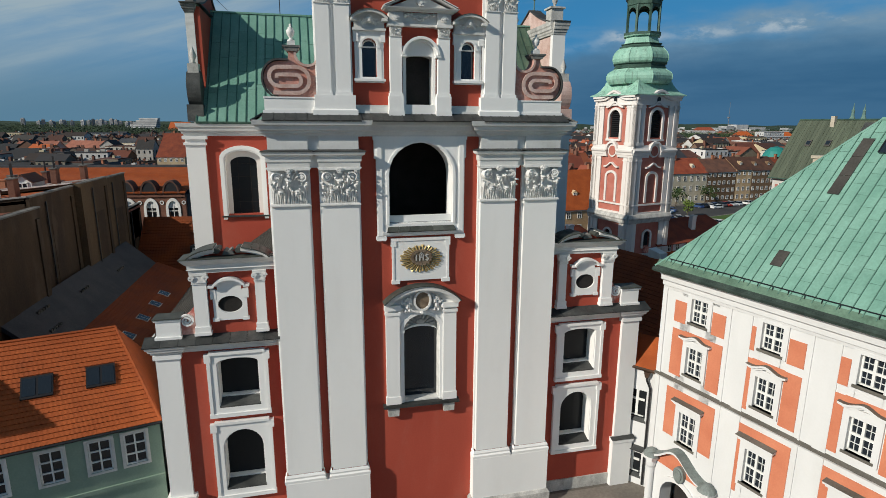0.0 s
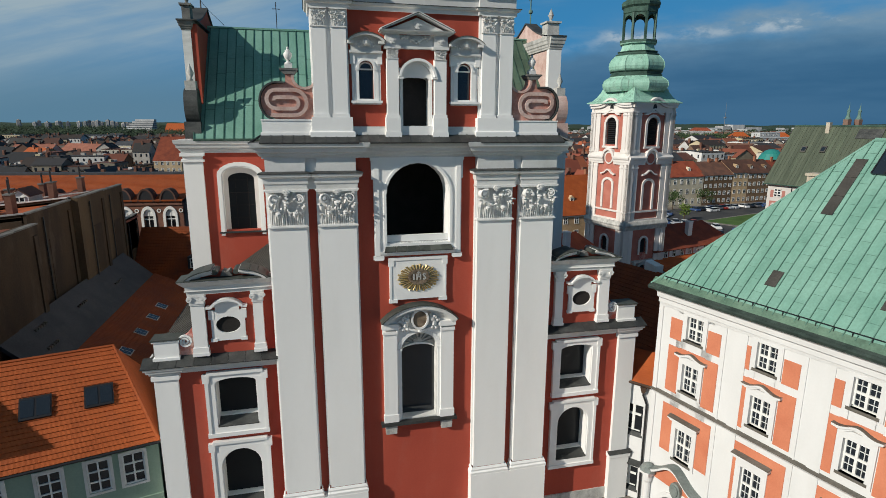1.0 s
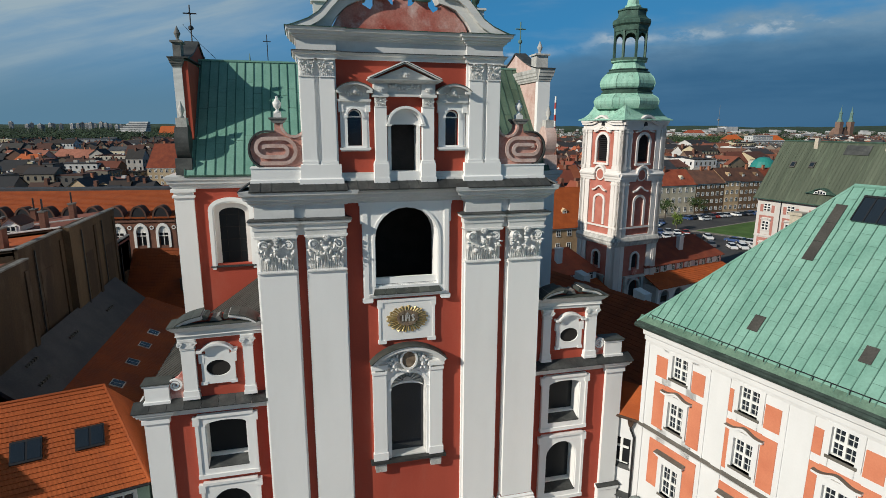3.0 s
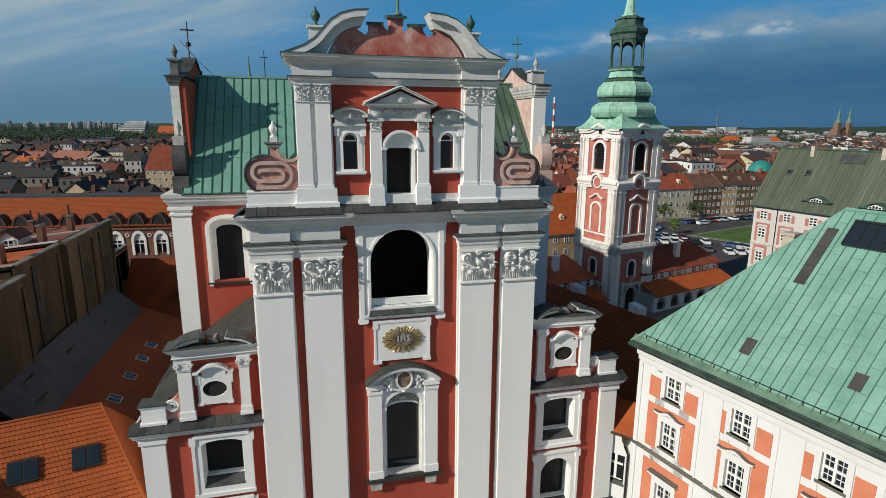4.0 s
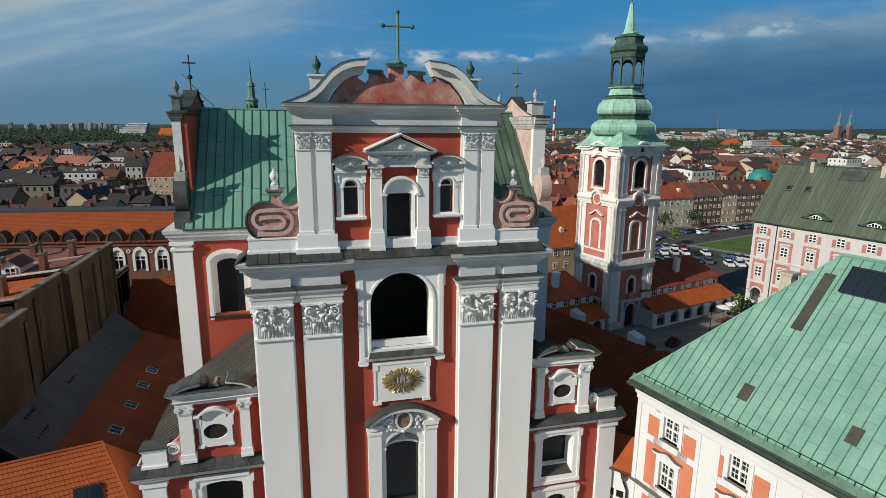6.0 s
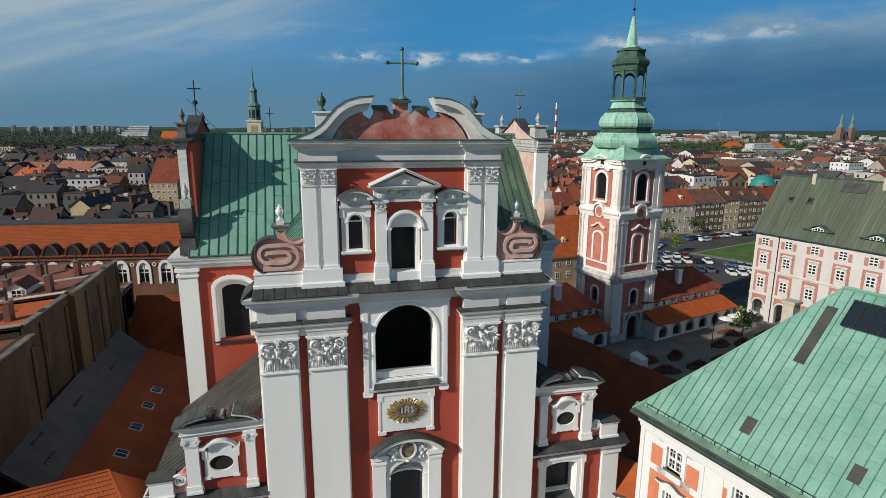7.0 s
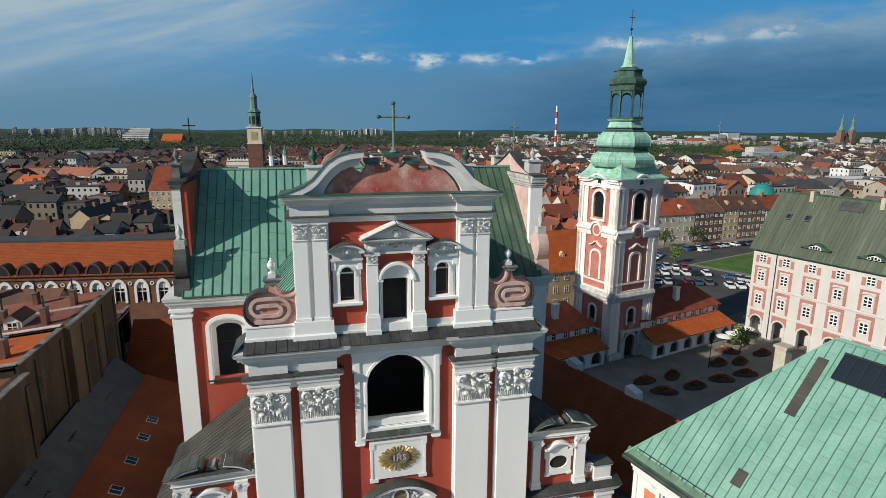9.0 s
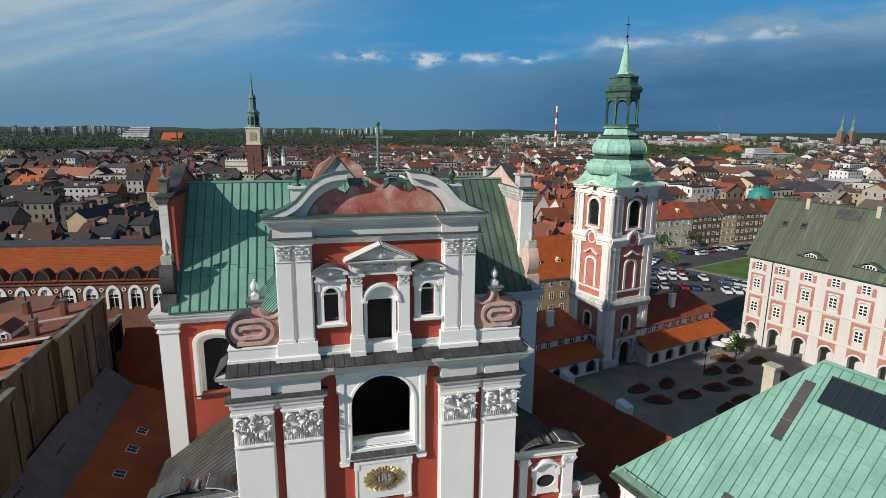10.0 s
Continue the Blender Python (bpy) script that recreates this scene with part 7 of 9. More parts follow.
# ---- far wing of the college, across the court ----
WING = pose(82.9, 59.9, 0, 0, 0, -77.5)
wing = thing("college_wing", "white four-storey college wing with rose panels and arcades", "building", WING)
WB = [3.35, 8.06] + [13.0 + 4.9 * i for i in range(8)]
W0, W1, WY = 1.2, WB[-1] + 2.4, 13.6
part("wall", pierced(B(), W0, W1, 0, 18.0, 0, 0.7, [(c, 1.12, 0.0, 3.1, 1.12) for c in WB]), LIMEW, wing, "white limewashed wall with an arcade below")
part("end_wall", B().box(W0, W0 + 0.6, 0.7, WY, 0, 18.0), LIMEW, wing)
part("rear_wall", B().box(W0, W1, WY, WY + 0.5, 0, 18.0), LIMEW, wing)
part("arcade_back", B().box(W0 + 0.6, W1, 3.4, 3.6, 0, 18.0), LIMEW, wing)
for c in WB:
    part("arch_band", B().ring(arch(c, 1.4, 0, 3.1, 1.4), arch(c, 1.12, 0, 3.1, 1.12), -0.1, 0.0), LIMEW, wing)
    for e in (-1, 1):
        part("spandrel", B().prism([(c + e * x, z) for x, z in [(1.5, 3.4)] + [(1.44 * math.sin(radians(t)), 3.1 + 1.44 * math.cos(radians(t))) for t in (76, 60, 45, 30, 15, 0)] + [(0.0, 5.2), (1.5, 5.2)]][::e], -0.035, 0.0), ROSE, wing, "rose plaster spandrel")
    for z0, z1, zt in ((6.8, 8.75, 10.1), (11.7, 13.5, 14.6)):
        part("panel", pierced(B(), c - 1.5, c + 1.5, z0 - 0.95, zt, -0.03, 0, [(c, 0.98, z0 - 0.93, z1 + 0.75, 0)]), ROSE, wing, "rose plaster panel round a window")
        part("window_surround", pierced(B(), c - 0.93, c + 0.93, z0 - 0.25, z1 + 0.2, -0.1, 0, [(c, 0.7, z0, z1, 0)]), LIMEW, wing)
        part("window_hood", B().prism([(c - 1.1, z1 + 0.3), (c - 0.6, z1 + 0.34), (c, z1 + 0.52), (c + 0.6, z1 + 0.34), (c + 1.1, z1 + 0.3), (c + 1.1, z1 + 0.44), (c + 0.6, z1 + 0.5), (c, z1 + 0.7), (c - 0.6, z1 + 0.5), (c - 1.1, z1 + 0.44)], -0.24, 0), LIMEW, wing)
        sash(c, 0.7, z0, z1, -0.05, wing, label="white casement window", sub=False, thin=0.085, rows=3)
    sash(c, 0.7, 15.5, 17.05, -0.05, wing, label="white casement window", sub=False, thin=0.085, rows=3)
    for e in (-1, 1):
        x0, x1 = sorted((c + e * 0.86, c + e * 1.5))
        part("panel", B().box(x0, x1, -0.03, 0, 15.3, 16.75), ROSE, wing, "rose plaster panel")
part("string_course", B().box(W0 - 0.05, W1, -0.18, 0, 10.35, 10.55), LIMEW, wing)
part("lower_string_course", B().box(W0 - 0.05, W1, -0.14, 0, 5.3, 5.5), LIMEW, wing)
part("eaves_cornice", B().sweep(moulding(0.4, 0.5, 17.7), [(W0, WY + 0.5), (W0, 0), (W1, 0)]), LIMEW, wing)
part("downpipe", B().tube([(6.1, -0.15, 17.8), (6.1, -0.15, 0.2)], 0.08), IRON, wing)
WE = [(W0 - 0.6, -0.7, 18.0), (W1, -0.7, 18.0), (W1, 6.8, 29.2), (W0 - 0.4, 6.8, 29.2)]
wroof = part("roof", B().poly(WE, 0.2).poly([(W1, 14.4, 18.0), (W0 - 0.6, 14.4, 18.0), (W0 - 0.4, 6.8, 29.2), (W1, 6.8, 29.2)], 0.2), COPPER_G, wing, "steep grey-green streaked copper roof")
part("seam_work", seamed(B(), *WE, 0.66, 0.05, 0.05), COPPER_G, wroof)
part("gutter", B().tube([(W0 - 0.6, -0.75, 17.95), (W1, -0.75, 17.95)], 0.12), COPPER_D, wroof)
part("ridge_roll", B().tube([(W0 - 0.4, 6.8, 29.25), (W1, 6.8, 29.25)], 0.16), COPPER_D, wroof)
part("gable_wall", B().add([(W0, 0, 17.8), (W0, WY, 17.8), (W0, 6.8, 28.7), (W0 + 0.4, 0, 17.8), (W0 + 0.4, WY, 17.8), (W0 + 0.4, 6.8, 28.7)], [(0, 2, 1), (3, 4, 5), (0, 3, 5, 2), (1, 2, 5, 4)]), GREYW, wing)


def on_wing(x, u, l):
    return (x, -0.7 + 7.5 * u - 0.831 * l, 18.0 + 11.2 * u + 0.556 * l)


for c in (12.9, 22.6, 32.4, 42.2):
    y0, z0 = 0.0, 19.9
    eye = [(c + 2.7 * t, z0 + 0.95 * math.cos(t * math.pi / 2) ** 2) for t in (k / 10 - 1 for k in range(21))]
    ed = part("eyebrow_dormer", B().ring([(x, z + 0.16) for x, z in eye], eye, y0 - 0.1, y0 + 1.6), COPPER_D, wing, "eyebrow dormer with a low white window")
    part("dormer_window", B().prism([(c - 1.15, z0 + 0.02), (c + 1.15, z0 + 0.02), (c + 0.95, z0 + 0.42), (c, z0 + 0.8), (c - 0.95, z0 + 0.42)], y0 - 0.02, y0 + 1.2), FRAME, ed)
    part("dormer_cheek", B().prism([(x, z) for x, z in eye if abs(x - c) > 1.0 and x < c] + [(c - 1.0, z0)], y0 + 0.02, y0 + 1.3), COPPER_D, ed)
    part("dormer_cheek", B().prism([(c + 1.0, z0)] + [(x, z) for x, z in eye if abs(x - c) > 1.0 and x > c], y0 + 0.02, y0 + 1.3), COPPER_D, ed)
    for x in (-0.72, -0.24, 0.24, 0.72):
        part("pane", B().box(c + x - 0.17, c + x + 0.17, y0 - 0.06, y0 - 0.03, z0 + 0.08, z0 + (0.56 if abs(x) < 0.5 else 0.38)), GLASS, ed)
for x, u in ((5.0, 0.55), (8.6, 0.56)):
    rh = part("roof_hatch", B().quad(on_wing(x - 0.5, u, 0.25), on_wing(x + 0.5, u, 0.25), on_wing(x + 0.5, u + 0.1, 0.25), on_wing(x - 0.5, u + 0.1, 0.25), 0.3), ZINC, wing, "small roof hatch")
    part("pane", B().quad(on_wing(x - 0.36, u + 0.02, 0.28), on_wing(x + 0.36, u + 0.02, 0.28), on_wing(x + 0.36, u + 0.08, 0.28), on_wing(x - 0.36, u + 0.08, 0.28), 0.04), GLASS, rh)
part("rooflight", B().quad(on_wing(13.0, 0.8, 0.15), on_wing(17.2, 0.8, 0.15), on_wing(17.2, 0.95, 0.15), on_wing(13.0, 0.95, 0.15), 0.2), LEAD, wing, "dark flat rooflight near the ridge")
for x in (7.2, 19.4, 30.0):
    part("chimney", B().box(x, x + 0.7, 5.9, 6.7, 27.0, 29.9), TANP, wing, "beige rendered chimney")

# darker ochre walls stand in for the shadow below this roof
house("tenement", "house with a steep orange tiled roof and white dormers", 27, 14, 9.0, 8.5, OCHRE, TILE, pose(40, 80, 0, 0, 0, 8), 3, 9, 0, "", 2, 5)

# ---- low range round the court ----
def low_range(m, length, label):
    r = thing("arcade_range", label, "building", m, "low ranges of the court")
    n = max(int(length / 3.4), 1)
    cs = [length * (i + 0.5) / n for i in range(n)]
    part("arcade_wall", pierced(B(), 0, length, 0, 3.3, 0, 0.4, [(c, 1.15, 0.3, 1.5, 1.15) for c in cs]), LIME, r, "white arcaded ground floor")
    for c in cs:
        part("arch_band", B().ring(arch(c, 1.35, 0.3, 1.5, 1.35), arch(c, 1.15, 0.3, 1.5, 1.15), -0.08, 0), LIME, r)
    part("back_wall", B().box(0, length, 3.4, 13.5, 0, 4.9).box(0, 0.4, 0.4, 3.4, 0, 3.3).box(length - 0.4, length, 0.4, 3.4, 0, 3.3), GREYW, r)
    a = part("lower_roof", B().poly([(-0.4, -0.7, 3.2), (length + 0.4, -0.7, 3.2), (length + 0.1, 3.5, 5.0), (-0.1, 3.5, 5.0)], 0.15), TILE, r, "orange tiled lower roof")
    part("tiling", tiles((-0.4, -0.7, 3.2), (length + 0.4, -0.7, 3.2), (length + 0.1, 3.5, 5.0), (-0.1, 3.5, 5.0), 0.4, 0.5), TILE, a, kind="stuff")
    part("upper_wall", B().box(0, length, 3.4, 13.5, 4.6, 6.5), LIME, r)
    k = int(length / 2.3)
    for i in range(k):
        c = length * (i + 0.5) / k
        put_window(c, 3.4, 4.95, r, 0, 0.85, 0.72)
        if i % 3 != 2:
            part("panel", B().box(c + 0.6, c + 1.0, 3.34, 3.4, 5.0, 6.3), ROSE, r)
    part("upper_roof", B().poly([(-0.3, 2.9, 6.4), (length + 0.5, 2.9, 6.4), (length - 2.5, 8.6, 10.0), (0.0, 8.6, 10.0)], 0.15).poly([(length + 0.5, 14, 6.4), (-0.3, 14, 6.4), (0, 8.6, 10.0), (length - 2.5, 8.6, 10.0)], 0.15).poly([(length + 0.5, 2.9, 6.4), (length + 0.5, 14, 6.4), (length - 2.5, 8.6, 10.0)], 0.15), TILE_R, r, "red tiled upper roof")
    x = length * 0.55
    part("chimney", B().box(x - 0.6, x + 0.6, 5.4, 6.2, 7.0, 10.6).box(x - 0.7, x + 0.7, 5.3, 6.3, 10.6, 10.8), LIME, r, "white plastered chimney")
    return r


low_range(pose(55.4, 50.0, 0, 0, 0, 16.0), 23.0, "low white arcaded range with orange and red tiled roofs")
low_range(pose(30.5, 46.5, 0, 0, 0, 14.0), 15.5, "short white arcaded range with red tiled roofs beside the tower")

TILE_C = surf("weathered_orange_tile", (0.21, 0.048, 0.017), (0.29, 0.07, 0.024), 0.85, 0.5, 10, 0.3, stain=(0.14, 0.045, 0.025), amount=0.5)
# roofs between the church and the court
conn = thing("connecting_range", "long dark red tiled roof between church and court", "building", pose(19.4, 27.5, 0, 0, 0, -72.5))
part("wall", B().box(0, 25.0, -5.0, 6.0, 0, 10.2), GREYW, conn)
cr = part("roof", B().poly([(0, 6.6, 9.9), (0, 0.3, 15.6), (25, 0.3, 15.6), (25, 6.6, 9.9)], 0.15).poly([(0, -5.6, 9.9), (25, -5.6, 9.9), (25, 0.3, 15.6), (0, 0.3, 15.6)], 0.15), TILE_C, conn, "red tiled pitched roof")
part("tiling", tiles((0, -5.6, 9.9), (25, -5.6, 9.9), (25, 0.3, 15.6), (0, 0.3, 15.6), 0.36, 0.42), TILE_C, cr, kind="stuff")
part("gable_end", B().add([(25.0, -5.2, 9.9), (25.0, 6.2, 9.9), (25.0, 0.3, 15.4), (24.7, -5.2, 9.9), (24.7, 6.2, 9.9), (24.7, 0.3, 15.4)], [(0, 1, 2), (3, 5, 4), (0, 2, 5, 3), (1, 4, 5, 2)]), GREYW, conn)
for x in (9.5, 17.5):
    part("roof_vent", B().prism([(x - 0.7, 15.2), (x + 0.7, 15.2), (x + 0.7, 16.1), (x - 0.7, 16.4)], 0.2, 1.2), PALE, conn, "white sheet roof vent")

# ---- houses by the alley ----
hl = thing("corner_house", "sage green house with an orange tiled roof and roof windows", "house", pose(-17.1, 1.35, 0, 0, 0, 15.0))
part("wall", pierced(B(), -14.0, -0.1, 0, 9.2, 0, 0.5, [(c, 0.62, z0, z0 + 2.15, 0) for c in (-1.6, -3.55, -6.1, -9.0, -11.8) for z0 in (1.0, 6.4)]), SAGE, hl, "sage green plastered wall")
part("rear_wall", B().box(-14, -0.1, 9.5, 10, 0, 9.2), SAGE, hl)
part("side_wall", B().box(-14, -13.5, 0.5, 9.5, 0, 9.2), SAGE, hl)
part("side_wall", B().box(-0.6, -0.1, 0.5, 9.5, 0, 9.2), SAGE, hl)
part("inside", B().box(-13.4, -0.7, 1.5, 1.6, 0, 9.2), DEEP, hl)
for c in (-1.6, -3.55, -6.1, -9.0, -11.8):
    for z0 in (1.0, 6.4):
        w = sash(c, 0.62, z0, z0 + 2.15, 0.12, hl, rows=3, label="white painted casement window", sub=False, thin=0.045)
        part("architrave", pierced(B(), c - 0.8, c + 0.8, z0 - 0.15, z0 + 2.35, -0.06, 0, [(c, 0.62, z0, z0 + 2.15, 0)]), PALE, w)
part("string_course", B().box(-14, -0.1, -0.12, 0, 5.0, 5.25).box(-14, -0.1, -0.18, 0, 8.9, 9.2), SAGE, hl)
RA, RB, RC, RD = (-14.6, -0.5, 9.25), (0.0, -0.5, 9.25), (-2.2, 5.3, 14.1), (-14.6, 5.3, 14.1)
ro = part("roof", B().poly([RA, RB, RC, RD], 0.2).poly([RB, (0.0, 10.6, 9.25), RC], 0.2).poly([(0, 10.6, 9.25), (-14.6, 10.6, 9.25), RD, RC], 0.2), TILE, hl, "orange tiled hipped roof")
part("tiling", tiles(RA, RB, RC, RD, 0.26, 0.34, 0.011), TILE, ro, kind="stuff")
part("ridge_tiles", B().tube([RD, RC, RB], 0.13), TILE, ro, "orange ridge tiles")
part("gutter", B().tube([(-14.6, -0.6, 9.2), (0, -0.6, 9.2)], 0.09), IRON, ro)
for x0, x1, u0 in ((-4.0, -2.35, 0.42), (-7.45, -5.75, 0.42)):
    def on(x, u, l):
        return (x, -0.5 + 5.8 * u - 0.64 * l, 9.25 + 4.85 * u + 0.77 * l)
    sk = part("roof_window", B().quad(on(x0, u0, 0.18), on(x1, u0, 0.18), on(x1, u0 + 0.2, 0.18), on(x0, u0 + 0.2, 0.18), 0.16), IRON, hl, "pair of dark framed roof windows")
    xm = (x0 + x1) / 2
    for a, b in ((x0 + 0.08, xm - 0.07), (xm + 0.07, x1 - 0.08)):
        part("pane", B().quad(on(a, u0 + 0.02, 0.2), on(b, u0 + 0.02, 0.2), on(b, u0 + 0.18, 0.2), on(a, u0 + 0.18, 0.2), 0.03), GLASS, sk)

house("tenement", "tall ochre tenement beside the sage green house", 11, 11, 14.7, 1.6, OCHRE, TILE_B, pose(-17.1, 1.35, 0, 0, 0, 15.0) @ pose(-25.8, -0.2, 0), 4, 4, 0, "tenements along the alley", 1, 0)

# back house with a long red slope and roof windows
bh = thing("back_house", "low house with a long red tiled slope and small roof windows", "house")
part("wall", B().box(-25.6, -18.2, 9.0, 37.0, 0, 8.4), GREYW, bh)
q = ((-18.0, 9.0, 7.9), (-18.0, 37.2, 7.9), (-25.6, 37.2, 11.4), (-25.6, 9.0, 11.4))
br = part("roof", B().poly(q, 0.2), TILE_S, bh, "red tiled slope darkened for the alley's shade")
part("tiling", tiles(*q, 0.3, 0.4), TILE_S, br, kind="stuff")
for y in (15.0, 19.6, 23.9, 27.5):
    sk = part("roof_window", B().quad((-22.2, y - 0.6, 9.95), (-22.2, y + 0.6, 9.95), (-23.2, y + 0.6, 10.41), (-23.2, y - 0.6, 10.41), 0.2), GREYW, bh, "small roof window with a grey frame")
    for a in (-0.5, 0.05):
        part("pane", B().quad((-22.27, y + a, 10.01), (-22.27, y + a + 0.45, 10.01), (-23.13, y + a + 0.45, 10.4), (-23.13, y + a, 10.4), 0.03), GLASS, sk)
part("flat_roof", B().quad((-25.5, 8.0, 11.2), (-25.5, 37.0, 11.2), (-28.7, 37.0, 14.2), (-28.7, 8.0, 14.2), 0.3), FELT, bh, "dark grey felt roof")
for yc, u in ((13.0, 0.76), (11.8, 0.38), (20.2, 0.62), (29.0, 0.5)):
    for k in range(5):
        y, x, z = yc + 0.42 * (k - 2), -25.5 - 3.2 * u, 11.2 + 3.0 * u
        part("roof_vent", B().box(x - 0.09, x + 0.09, y - 0.13, y + 0.13, z - 0.05, z + 0.16), ZINC, bh, "small grey roof vent")

# lighter tan for two farther walls, also lowered for the alley's shade
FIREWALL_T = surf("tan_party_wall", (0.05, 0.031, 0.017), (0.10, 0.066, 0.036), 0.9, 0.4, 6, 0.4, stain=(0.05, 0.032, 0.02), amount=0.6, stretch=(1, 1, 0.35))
TILE_P = surf("dull_red_tile", (0.15, 0.05, 0.034), (0.23, 0.08, 0.05), 0.85, 0.5, 10, 0.3, stain=(0.10, 0.045, 0.035), amount=0.5, each=0.2)
# party wall row: tall backs of tenements
for k, (ya, yb, ztop, xl) in enumerate(((4.0, 16.3, 21.2, -44.0), (16.3, 25.2, 22.0, -44.0), (25.2, 32.4, 22.2, -43.0), (32.4, 40.0, 22.0, -42.0), (40.0, 47.0, 17.4, -40.0))):
    t = thing("tenement", "tall tenement with a bare brown party wall and red roof", "house", group="tenements along the alley")
    xs = -28.5 - (0.0, 0.65, 0.0, 0.4, 1.0)[k]
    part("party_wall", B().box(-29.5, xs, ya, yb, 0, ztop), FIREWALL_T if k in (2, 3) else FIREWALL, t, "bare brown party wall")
    part("body", B().box(xl, -29.5, ya, yb, 0, ztop - 2.0), OCHRE, t)
    part("party_edge", B().box(xs - 0.4, xs + 0.1, ya + 0.02, yb - 0.02, ztop, ztop + 0.12), DSTONE, t, "grey coping on the party wall")
    zz = ztop - 1.6
    part("roof", B().quad((-29.4, yb, ztop - 0.2), (xl, yb, zz), (xl, ya, zz), (-29.4, ya, ztop - 0.2), 0.25), TILE if k == 1 else TILE_P, t, "red tiled roof falling from the party wall")
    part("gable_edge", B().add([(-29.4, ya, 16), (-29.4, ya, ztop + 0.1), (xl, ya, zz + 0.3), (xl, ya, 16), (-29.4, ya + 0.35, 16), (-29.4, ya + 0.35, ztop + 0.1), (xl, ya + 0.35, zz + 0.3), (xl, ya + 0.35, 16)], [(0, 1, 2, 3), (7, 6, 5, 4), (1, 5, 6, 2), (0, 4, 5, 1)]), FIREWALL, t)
    part("coping", B().quad((-29.3, ya - 0.1, ztop + 0.14), (-29.3, ya + 0.45, ztop + 0.14), (xl, ya + 0.45, zz + 0.34), (xl, ya - 0.1, zz + 0.34), 0.1), GREYW, t, "pale grey coping")
    for j in range(2):
        x, y = -31.5 - 5 * j, ya + (yb - ya) * (0.35 + 0.4 * j)
        zc = ztop + 1.3 - 0.9 * j
        part("chimney", B().box(x - 0.25, x + 0.25, y - 0.45, y + 0.45, 17.5, zc), BRICKD, t)
        part("chimney_cap", B().box(x - 0.32, x + 0.32, y - 0.52, y + 0.52, zc, zc + 0.12), DSTONE, t)
        part("flue_pipe", B().tube([(x, y, zc + 0.1), (x, y, zc + 1.3)], 0.09), IRON, t)
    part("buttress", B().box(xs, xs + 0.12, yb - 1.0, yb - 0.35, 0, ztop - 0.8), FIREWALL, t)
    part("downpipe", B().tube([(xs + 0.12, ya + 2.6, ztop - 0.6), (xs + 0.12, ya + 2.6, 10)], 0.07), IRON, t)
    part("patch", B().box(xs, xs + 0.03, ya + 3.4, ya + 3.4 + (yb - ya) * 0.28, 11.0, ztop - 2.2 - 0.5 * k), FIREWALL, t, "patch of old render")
    if k in (1, 2):
        for x in (-34.5, -39.0):
            y, z = ya + 2.6, ztop - 0.7
            d_ = part("dormer", B().prism([(x - 0.8, z - 1.2), (x + 0.8, z - 1.2), (x + 0.8, z + 0.8), (x, z + 1.4), (x - 0.8, z + 0.8)], y, y + 3.0), PALE, t, "white dormer")
            part("dormer_roof", B().poly([(x - 1.0, y - 0.2, z + 0.72), (x, y - 0.2, z + 1.5), (x, y + 3.0, z + 1.5), (x - 1.0, y + 3.0, z + 0.72)], 0.1).poly([(x + 1.0, y - 0.2, z + 0.72), (x + 1.0, y + 3.0, z + 0.72), (x, y + 3.0, z + 1.5), (x, y - 0.2, z + 1.5)], 0.1), TILE_B, d_)
            put_window(x, y, z - 0.6, t, 0, 0.85, 0.7)

# red house that closes the alley
ch = thing("alley_house", "house with a steep red tiled roof and small dormer", "house", pose(-29.4, 41.5, 0, 0, 0, -6))
part("wall", B().box(0, 15.5, 0, 10, 0, 8.5), PALE, ch)
q = ((-0.3, -0.4, 8.2), (15.8, -0.4, 8.2), (15.8, 5.5, 15.5), (-0.3, 5.5, 15.5))
cr = part("roof", B().poly(q, 0.2).poly([(15.8, 11, 8.2), (-0.3, 11, 8.2), (-0.3, 5.5, 15.5), (15.8, 5.5, 15.5)], 0.2), TILE_S, ch, "steep red tiled roof")
part("tiling", tiles(*q, 0.36, 0.42), TILE_S, cr, kind="stuff")
part("gable", B().add([(15.3, 0, 8), (15.3, 10.6, 8), (15.3, 5.4, 15), (15.0, 0, 8), (15.0, 10.6, 8), (15.0, 5.4, 15)], [(0, 1, 2), (3, 5, 4), (0, 2, 5, 3)]), GREYW, ch)
part("dormer", B().box(6.6, 8.4, 1.2, 4.0, 10.6, 12.2), LEAD, ch, "dark sheet-clad dormer")
put_window(7.5, 1.2, 10.7, ch, 0, 1.0, 0.7)

# houses behind the party walls
house("tenement", "ochre tenement with a red-brown tiled roof", 16, 14, 15.0, 4.2, OCHRE, TILE_B, pose(-56, 47, 0, 0, 0, -6), 4, 5, 0, "tenements along the alley", 2, 0)
house("tenement", "grey tenement with a red-brown tiled roof", 12, 13, 14.6, 3.8, GREYW, TILE_B, pose(-73, 50, 0, 0, 0, -6), 4, 4, 0, "tenements along the alley", 2, 0)
house("tenement", "pale tenement with an orange tiled roof and dormers", 15, 13, 17.0, 4.2, PALE, TILE, pose(-61, 27, 0, 0, 0, -4), 4, 5, 0, "tenements along the alley", 1, 3)
house("tenement", "grey tenement with a brown tiled roof", 14, 12, 16.0, 4.4, GREYW, TILE_B, pose(-70, 9, 0, 0, 0, -4), 4, 5, 0, "tenements along the alley", 2, 0)

